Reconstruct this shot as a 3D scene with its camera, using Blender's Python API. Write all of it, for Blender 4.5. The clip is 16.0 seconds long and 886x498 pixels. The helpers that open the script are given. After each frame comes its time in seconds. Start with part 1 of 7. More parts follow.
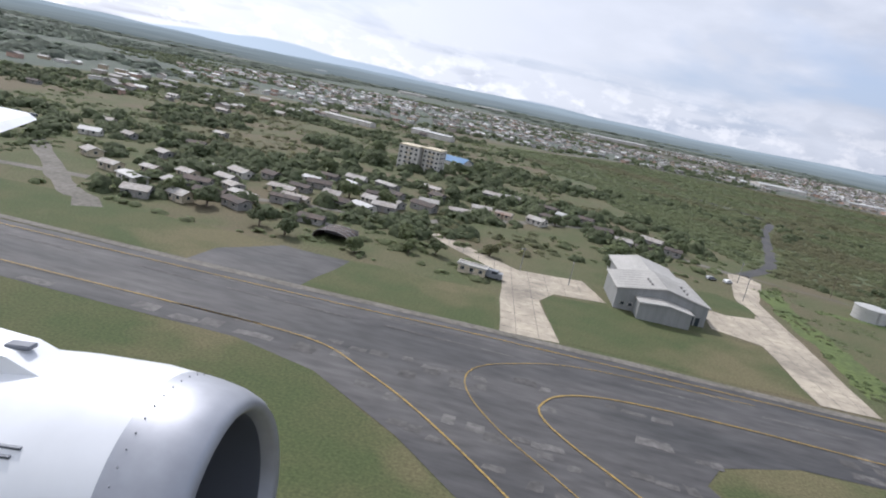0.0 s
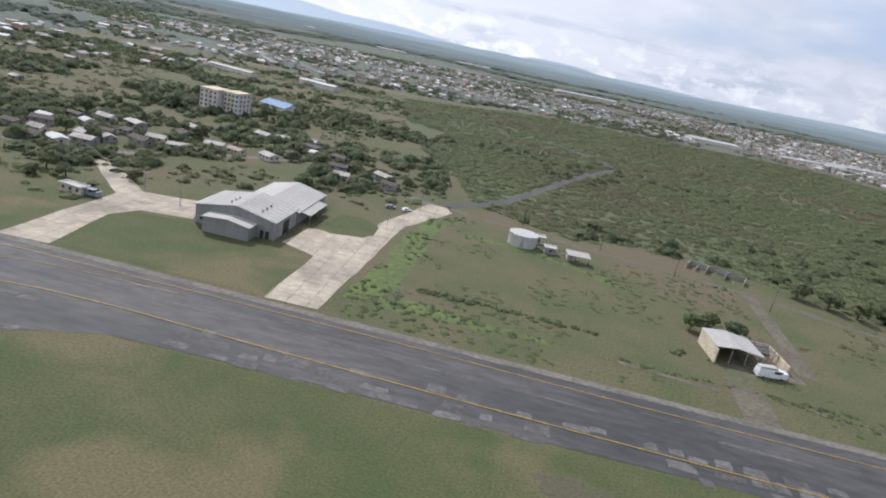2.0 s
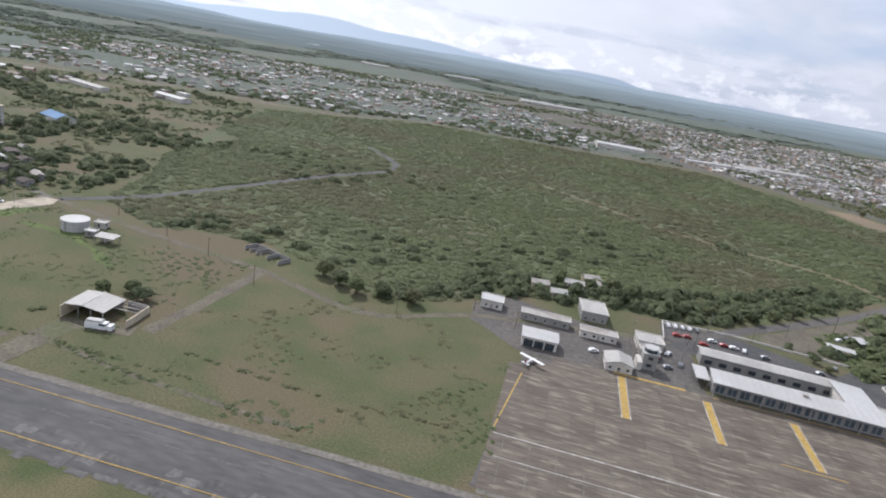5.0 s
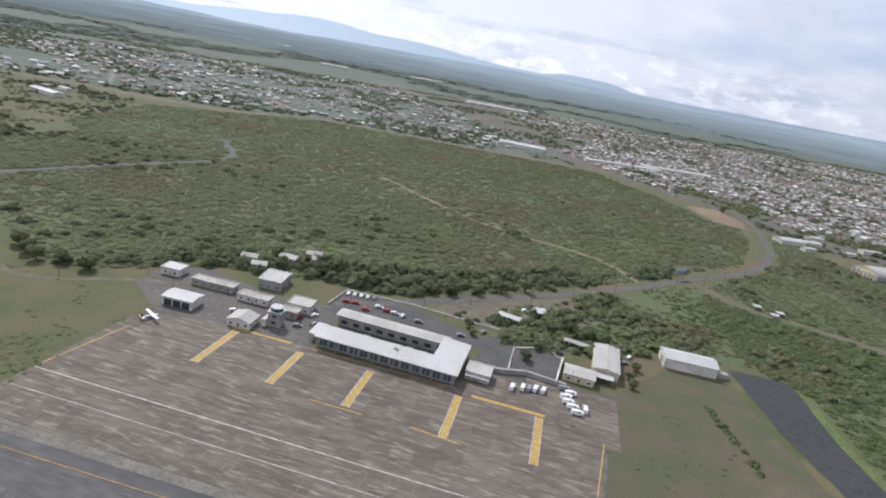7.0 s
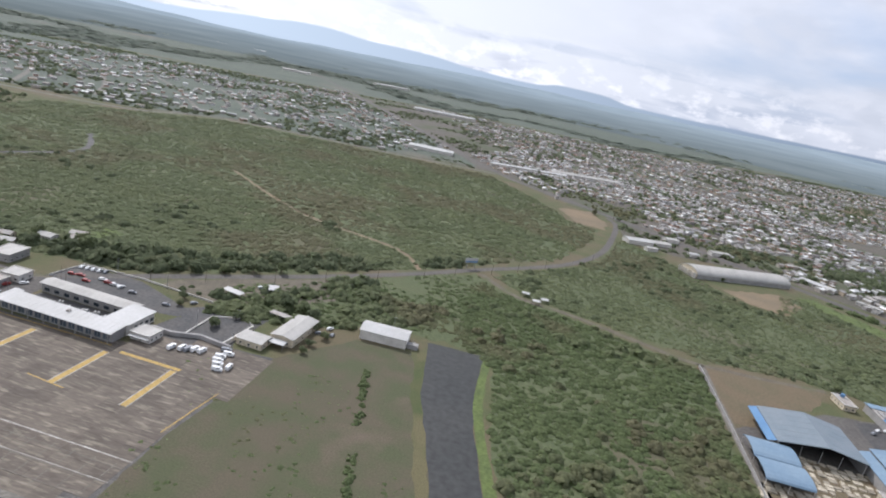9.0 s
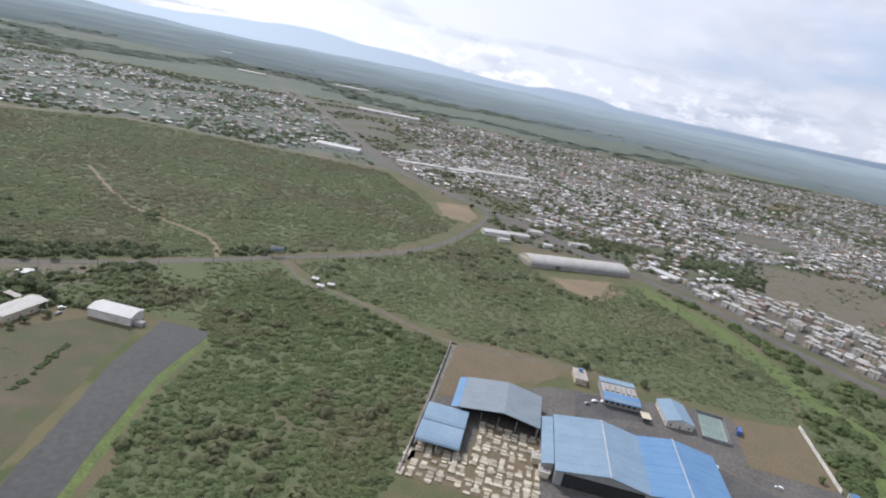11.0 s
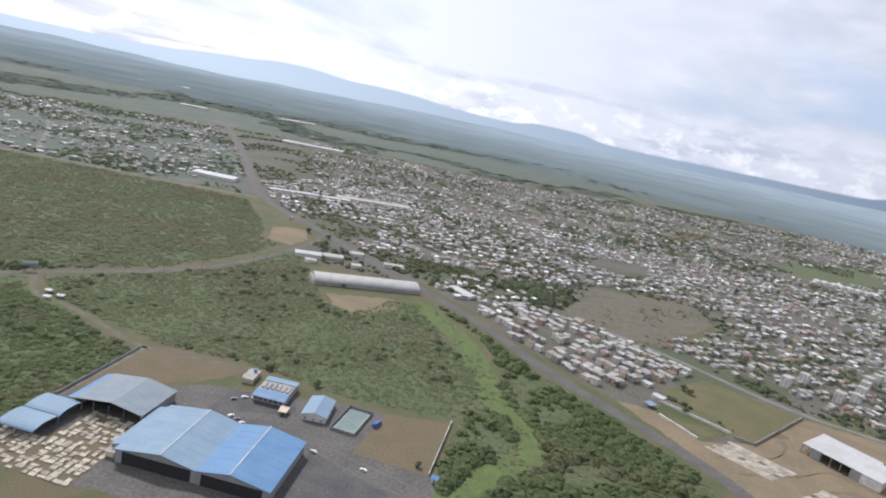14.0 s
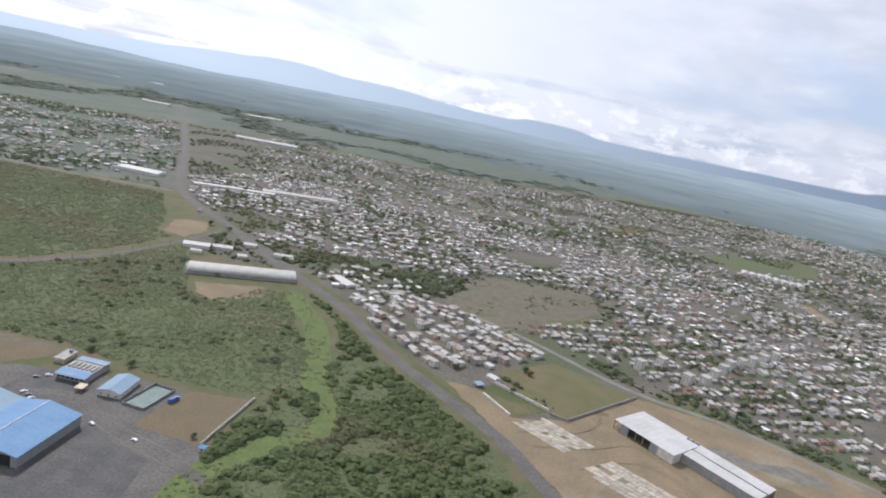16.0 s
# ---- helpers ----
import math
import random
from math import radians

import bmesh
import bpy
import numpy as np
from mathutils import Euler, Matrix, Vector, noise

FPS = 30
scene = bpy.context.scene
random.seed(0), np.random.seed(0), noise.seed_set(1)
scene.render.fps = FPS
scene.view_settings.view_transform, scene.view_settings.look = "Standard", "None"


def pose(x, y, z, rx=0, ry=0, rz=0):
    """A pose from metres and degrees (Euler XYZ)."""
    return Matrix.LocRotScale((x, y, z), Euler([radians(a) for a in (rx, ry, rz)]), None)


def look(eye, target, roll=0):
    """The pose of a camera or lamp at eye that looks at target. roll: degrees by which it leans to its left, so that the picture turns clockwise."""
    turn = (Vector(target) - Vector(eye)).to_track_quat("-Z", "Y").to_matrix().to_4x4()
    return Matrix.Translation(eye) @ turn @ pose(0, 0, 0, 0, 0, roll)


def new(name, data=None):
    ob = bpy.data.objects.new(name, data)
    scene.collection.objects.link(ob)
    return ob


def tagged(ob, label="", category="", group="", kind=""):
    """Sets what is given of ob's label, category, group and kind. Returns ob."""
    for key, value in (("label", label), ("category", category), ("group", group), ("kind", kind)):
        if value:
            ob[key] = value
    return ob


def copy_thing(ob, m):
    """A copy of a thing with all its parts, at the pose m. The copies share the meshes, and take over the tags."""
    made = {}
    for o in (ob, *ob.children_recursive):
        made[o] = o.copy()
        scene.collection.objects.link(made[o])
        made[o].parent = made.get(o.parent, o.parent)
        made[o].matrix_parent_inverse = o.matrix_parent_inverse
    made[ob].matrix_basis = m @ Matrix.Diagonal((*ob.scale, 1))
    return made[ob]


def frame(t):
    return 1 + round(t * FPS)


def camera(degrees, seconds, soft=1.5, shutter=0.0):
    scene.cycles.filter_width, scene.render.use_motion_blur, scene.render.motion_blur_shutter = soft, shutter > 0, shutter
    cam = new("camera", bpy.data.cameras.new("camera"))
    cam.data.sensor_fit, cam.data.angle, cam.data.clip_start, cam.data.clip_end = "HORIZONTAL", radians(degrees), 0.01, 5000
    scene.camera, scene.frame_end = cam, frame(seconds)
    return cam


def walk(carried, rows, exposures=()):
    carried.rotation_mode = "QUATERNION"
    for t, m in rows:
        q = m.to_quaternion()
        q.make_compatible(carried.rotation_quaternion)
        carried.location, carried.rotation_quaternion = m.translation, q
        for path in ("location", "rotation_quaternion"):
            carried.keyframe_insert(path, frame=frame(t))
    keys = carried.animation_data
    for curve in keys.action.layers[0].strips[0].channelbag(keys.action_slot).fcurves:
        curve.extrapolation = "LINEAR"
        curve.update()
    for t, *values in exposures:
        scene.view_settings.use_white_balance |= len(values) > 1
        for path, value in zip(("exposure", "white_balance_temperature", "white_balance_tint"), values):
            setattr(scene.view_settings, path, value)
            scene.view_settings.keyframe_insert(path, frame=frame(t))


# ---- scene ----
# A climbing flight along +x over an airfield, looking out to +y over scrub, a terminal and a town.
cam = camera(70.8, 16.0, soft=2.0)
PATH = [
    (0, (0.42, -0.03, 51.72), (-9.57, 96.45, 27.38), 11.85),
    (0.5, (34.39, -0.05, 56.71), (25.31, 96.32, 31.60), 11.42),
    (1, (68.68, 0.04, 61.38), (60.16, 95.83, 33.98), 11.72),
    (1.5, (102.59, 0.54, 65.87), (94.28, 95.88, 36.86), 11.46),
    (2, (136.16, 1.34, 70.15), (126.06, 96.03, 39.62), 11.95),
    (2.5, (169.78, 2.23, 74.55), (158.07, 96.39, 42.98), 12.11),
    (3, (203.22, 3.58, 78.94), (190.10, 97.43, 47.00), 12.07),
    (5.5, (395.80, 10.78, 114.08), (379.61, 105.02, 84.81), 10.33),
    (6, (435.85, 10.96, 119.38), (420.10, 105.29, 90.17), 10.29),
    (6.5, (475.93, 11.05, 124.74), (460.71, 105.49, 95.57), 10.63),
    (7, (515.67, 11.20, 130.31), (500.53, 105.70, 101.33), 11.02),
    (7.5, (555.34, 11.09, 136.02), (540.21, 105.64, 107.18), 11.06),
    (8, (594.84, 10.96, 141.94), (580.01, 105.62, 113.32), 11.16),
    (8.5, (634.60, 10.80, 147.97), (619.86, 105.55, 119.59), 11.74),
    (9, (674.56, 10.67, 154.15), (660.14, 105.74, 126.67), 12.14),
    (11.5, (874.15, 19.42, 187.25), (861.65, 114.99, 160.61), 11.94),
    (12, (912.67, 19.22, 193.70), (901.55, 115.16, 167.81), 12.45),
    (12.5, (950.73, 18.73, 200.16), (938.76, 115.04, 176.06), 12.68),
    (13, (988.45, 17.93, 206.76), (976.02, 114.51, 184.02), 12.42),
    (13.5, (1025.80, 16.94, 213.52), (1013.25, 113.71, 191.68), 12.25),
    (14, (1063.21, 15.95, 220.39), (1050.62, 112.84, 199.09), 12.02),
    (14.5, (1100.95, 15.16, 227.38), (1088.21, 111.98, 205.84), 11.73),
    (15, (1138.69, 14.48, 234.56), (1126.33, 111.39, 213.23), 11.76),
    (15.5, (1176.49, 13.74, 241.85), (1164.54, 110.72, 220.58), 11.66),
    (16, (1214.11, 12.91, 249.08), (1202.36, 109.81, 227.35), 11.91),
]
SCALE = 0.48        # all lengths are laid out in airfield metres and set to this scale at the end
walk(cam, [(t, look(Vector(eye) * SCALE, Vector(target) * SCALE, roll)) for t, eye, target, roll in PATH],
     exposures=((0.0, 0.62, 5950, 15), (16.0, 0.70, 6000, 15)))

# ---- world and sun ----
SUN_AZ, SUN_EL = -42.0, 46.0      # degrees from +y towards +x, and above the horizon


def make_world():
    w = bpy.data.worlds.new("sky")
    scene.world = w
    w.use_nodes = True
    nt = w.node_tree
    nt.nodes.clear()
    N, L = nt.nodes.new, nt.links.new

    def math_node(op, a, b=None, c=None):
        n = N("ShaderNodeMath")
        n.operation = op
        for i, v in enumerate((a, b, c)):
            if v is None:
                continue
            if isinstance(v, (int, float)):
                n.inputs[i].default_value = v
            else:
                L(v, n.inputs[i])
        return n.outputs[0]

    def mix(fac, a, b):
        n = N("ShaderNodeMix")
        n.data_type = "RGBA"
        for sock, v in ((n.inputs[0], fac), (n.inputs[6], a), (n.inputs[7], b)):
            if isinstance(v, (int, float)):
                sock.default_value = v
            elif isinstance(v, tuple):
                sock.default_value = (*v, 1)
            else:
                L(v, sock)
        return n.outputs[2]

    sky = N("ShaderNodeTexSky")
    sky.sky_type, sky.sun_disc = "NISHITA", False
    sky.sun_elevation, sky.sun_rotation = radians(SUN_EL), radians(SUN_AZ)
    sky.air_density, sky.dust_density, sky.altitude = 1.0, 3.0, 100
    tc = N("ShaderNodeTexCoord")
    sep = N("ShaderNodeSeparateXYZ")
    L(tc.outputs["Generated"], sep.inputs[0])
    x, y, z = sep.outputs
    az = math_node("MULTIPLY", math_node("ARCTAN2", x, y), 57.2958)
    el = math_node("MULTIPLY", math_node("ARCSINE", z), 57.2958)

    # cloud sheet: long soft streaks and low heaps over the ridge
    comb = N("ShaderNodeCombineXYZ")
    up = math_node("ADD", math_node("MAXIMUM", z, 0.0), 0.10)
    L(math_node("DIVIDE", x, up), comb.inputs[0])
    L(math_node("MULTIPLY", math_node("DIVIDE", y, up), 0.9), comb.inputs[1])
    n1 = N("ShaderNodeTexNoise")
    n1.inputs["Scale"].default_value, n1.inputs["Detail"].default_value = 0.42, 7
    n1.inputs["Distortion"].default_value = 0.4
    L(comb.outputs[0], n1.inputs["Vector"])
    cover = N("ShaderNodeMapRange")
    cover.inputs["From Min"].default_value, cover.inputs["From Max"].default_value = 0.37, 0.49
    L(n1.outputs["Fac"], cover.inputs[0])
    comb2 = N("ShaderNodeCombineXYZ")
    L(math_node("MULTIPLY", az, 0.16), comb2.inputs[0])
    L(math_node("MULTIPLY", el, 0.42), comb2.inputs[1])
    n2 = N("ShaderNodeTexNoise")
    n2.inputs["Scale"].default_value, n2.inputs["Detail"].default_value = 1.1, 8
    L(comb2.outputs[0], n2.inputs["Vector"])
    heap = N("ShaderNodeMapRange")
    heap.inputs["From Min"].default_value, heap.inputs["From Max"].default_value = 0.42, 0.66
    L(n2.outputs["Fac"], heap.inputs[0])
    glow = N("ShaderNodeMapRange")       # brighter towards the sun
    glow.inputs["From Min"].default_value, glow.inputs["From Max"].default_value = 30.0, -30.0
    L(az, glow.inputs[0])
    cloud_col = mix(glow.outputs[0], (4.2, 4.4, 4.7), (8.0, 8.1, 8.1))
    cloud_col = mix(math_node("MULTIPLY", heap.outputs[0], 0.5), cloud_col, (6.6, 6.7, 6.85))
    clear = mix(0.7, sky.outputs[0], (3.9, 4.6, 5.7))
    dome = mix(math_node("MULTIPLY", cover.outputs[0], 0.9), clear, cloud_col)
    # heaped clouds standing low over the ridge
    comb3 = N("ShaderNodeCombineXYZ")
    L(math_node("MULTIPLY", az, 0.34), comb3.inputs[0])
    L(math_node("MULTIPLY", el, 0.62), comb3.inputs[1])
    n4 = N("ShaderNodeTexNoise")
    n4.inputs["Scale"].default_value, n4.inputs["Detail"].default_value, n4.inputs["Roughness"].default_value = 1.0, 9, 0.62
    L(comb3.outputs[0], n4.inputs["Vector"])
    puff = N("ShaderNodeMapRange")
    puff.inputs["From Min"].default_value, puff.inputs["From Max"].default_value = 0.50, 0.60
    L(n4.outputs["Fac"], puff.inputs[0])
    band = N("ShaderNodeMapRange")
    band.inputs["From Min"].default_value, band.inputs["From Max"].default_value = 4.5, 1.5
    L(el, band.inputs[0])
    puff_col = mix(glow.outputs[0], (6.0, 6.0, 6.0), (9.2, 9.2, 9.1))
    dome = mix(math_node("MULTIPLY", math_node("MULTIPLY", puff.outputs[0], band.outputs[0]), 0.8), dome, puff_col)

    # the far ridge and the plain under it, haze painted into both
    curve = N("ShaderNodeFloatCurve")
    pts = [(-90, 0.4), (-60, 0.5), (-40, 0.2), (-35, 0.25), (-31, 0.55), (-26.5, 0.9), (-23, 1.15), (-19, 0.85), (-14, 0.75),
           (-9, 0.35), (-4, 0.2), (-1.2, 0.55), (2, 0.5), (5, 0.05), (9, -0.02), (15, 0.0), (20, 0.0), (24, 0.05), (26.5, 0.4),
           (32, 0.8), (45, 0.5), (90, 0.3)]
    cm = curve.mapping.curves[0]
    cm.points[0].location = (0, 0.5 + pts[0][1] / 4)
    cm.points[1].location = (1, 0.5 + pts[-1][1] / 4)
    for a, e in pts[1:-1]:
        cm.points.new((a + 90) / 180, 0.5 + e / 4)
    curve.mapping.update()
    L(math_node("DIVIDE", math_node("ADD", az, 90.0), 180.0), curve.inputs["Value"])
    ridge = math_node("MULTIPLY", math_node("SUBTRACT", curve.outputs[0], 0.5), 4.0)
    n3 = N("ShaderNodeTexNoise")
    n3.inputs["Scale"].default_value, n3.inputs["Detail"].default_value = 0.5, 6
    L(comb2.outputs[0], n3.inputs["Vector"])
    ridge = math_node("ADD", ridge, math_node("MULTIPLY", math_node("SUBTRACT", n3.outputs["Fac"], 0.5), 0.25))
    below = N("ShaderNodeMapRange")
    below.inputs["From Min"].default_value, below.inputs["From Max"].default_value = 0.06, -0.08
    L(math_node("SUBTRACT", el, ridge), below.inputs[0])
    # land colours made paler towards the sun to imitate bright haze
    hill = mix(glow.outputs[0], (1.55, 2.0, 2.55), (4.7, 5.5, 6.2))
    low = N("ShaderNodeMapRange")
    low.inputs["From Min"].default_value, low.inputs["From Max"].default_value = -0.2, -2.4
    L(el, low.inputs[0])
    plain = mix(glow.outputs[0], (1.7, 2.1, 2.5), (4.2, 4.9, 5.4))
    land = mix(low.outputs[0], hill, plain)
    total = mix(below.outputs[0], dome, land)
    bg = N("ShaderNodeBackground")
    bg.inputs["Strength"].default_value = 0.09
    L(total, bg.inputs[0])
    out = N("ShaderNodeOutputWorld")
    L(bg.outputs[0], out.inputs[0])


make_world()
sun = new("sun", bpy.data.lights.new("sun", "SUN"))
sun.data.energy, sun.data.angle, sun.data.color = 2.25, radians(2.0), (1.0, 0.95, 0.87)
_d = Vector((math.sin(radians(SUN_AZ)) * math.cos(radians(SUN_EL)), math.cos(radians(SUN_AZ)) * math.cos(radians(SUN_EL)), math.sin(radians(SUN_EL))))
sun.matrix_world = look(_d * 400, (0, 0, 0))


# ---- materials ----
def surf(name, c1, c2, scale=0.1, fine=1.0, rough=0.9, bump=0.2, metal=0.0, c3=None, c3_at=0.62, island=0.0, obj=0.0, palette=None, squash=(1, 1, 1), spec=0.3, fine_amt=0.35, leaf=0.0, c3_mul=0.37):
    """A surface with two scales of variation, in world metres; palette: colours picked per island."""
    m = bpy.data.materials.new(name)
    m.use_nodes = True
    nt = m.node_tree
    N, L = nt.nodes.new, nt.links.new
    b = nt.nodes["Principled BSDF"]
    b.inputs["Roughness"].default_value, b.inputs["Metallic"].default_value = rough, metal
    b.inputs["Specular IOR Level"].default_value = spec
    geo = N("ShaderNodeNewGeometry")
    mp = N("ShaderNodeMapping")
    mp.inputs["Scale"].default_value = [q / SCALE for q in squash]
    L(geo.outputs["Position"], mp.inputs[0])

    def tex(s, detail):
        n = N("ShaderNodeTexNoise")
        n.inputs["Scale"].default_value, n.inputs["Detail"].default_value = s, detail
        L(mp.outputs[0], n.inputs["Vector"])
        return n.outputs["Fac"]

    def ramp(v, lo, hi):
        n = N("ShaderNodeMapRange")
        n.inputs["From Min"].default_value, n.inputs["From Max"].default_value = lo, hi
        L(v, n.inputs[0])
        return n.outputs[0]

    def mix(f, a, c, mode="MIX"):
        n = N("ShaderNodeMix")
        n.data_type, n.blend_type = "RGBA", mode
        for sock, v in ((n.inputs[0], f), (n.inputs[6], a), (n.inputs[7], c)):
            if isinstance(v, (int, float)):
                sock.default_value = v
            elif isinstance(v, tuple):
                sock.default_value = (*v, 1)
            else:
                L(v, sock)
        return n.outputs[2]

    f1, f2 = tex(scale, 5), tex(fine, 6)
    if palette:
        cr = N("ShaderNodeValToRGB")
        cr.color_ramp.interpolation = "CONSTANT"
        els = cr.color_ramp.elements
        els[0].position, els[0].color = 0, (*palette[0], 1)
        els[1].position, els[1].color = 1 / len(palette), (*palette[1 % len(palette)], 1)
        for i, c in enumerate(palette[2:], 2):
            e = els.new(i / len(palette))
            e.color = (*c, 1)
        if obj:
            oi = N("ShaderNodeObjectInfo")
            L(oi.outputs["Random"], cr.inputs[0])
        else:
            L(geo.outputs["Random Per Island"], cr.inputs[0])
        col = mix(ramp(f1, 0.35, 0.75), cr.outputs[0], c2, "MULTIPLY")
    else:
        col = mix(ramp(f1, 0.38, 0.62), c1, c2)
    if c3:
        col = mix(ramp(tex(scale * c3_mul, 4), c3_at, c3_at + 0.09), col, c3)
    grey = N("ShaderNodeCombineColor")
    g = ramp(f2, 0.25, 0.75)
    mm = N("ShaderNodeMapRange")
    mm.inputs["To Min"].default_value, mm.inputs["To Max"].default_value = 1 - fine_amt, 1 + fine_amt
    L(g, mm.inputs[0])
    for i in range(3):
        L(mm.outputs[0], grey.inputs[i])
    col = mix(1.0, col, grey.outputs[0], "MULTIPLY")
    if island and not palette:
        r = N("ShaderNodeMapRange")
        r.inputs["To Min"].default_value, r.inputs["To Max"].default_value = 1 - island, 1 + island
        L(geo.outputs["Random Per Island"], r.inputs[0])
        g2 = N("ShaderNodeCombineColor")
        for i in range(3):
            L(r.outputs[0], g2.inputs[i])
        col = mix(1.0, col, g2.outputs[0], "MULTIPLY")
    if obj and not palette:
        oi = N("ShaderNodeObjectInfo")
        r = N("ShaderNodeMapRange")
        r.inputs["To Min"].default_value, r.inputs["To Max"].default_value = 1 - obj, 1 + obj
        L(oi.outputs["Random"], r.inputs[0])
        g2 = N("ShaderNodeCombineColor")
        for i in range(3):
            L(r.outputs[0], g2.inputs[i])
        col = mix(1.0, col, g2.outputs[0], "MULTIPLY")
    L(col, b.inputs["Base Color"])
    if bump:
        bp = N("ShaderNodeBump")
        bp.inputs["Strength"].default_value, bp.inputs["Distance"].default_value = bump, 0.15 / max(fine, 0.05) ** 0.5
        L(f2, bp.inputs["Height"])
        L(bp.outputs[0], b.inputs["Normal"])
    if leaf:
        tr = N("ShaderNodeBsdfTranslucent")
        L(col, tr.inputs[0])
        ms = N("ShaderNodeMixShader")
        ms.inputs[0].default_value = leaf
        L(b.outputs[0], ms.inputs[1])
        L(tr.outputs[0], ms.inputs[2])
        L(ms.outputs[0], nt.nodes["Material Output"].inputs[0])
    return m


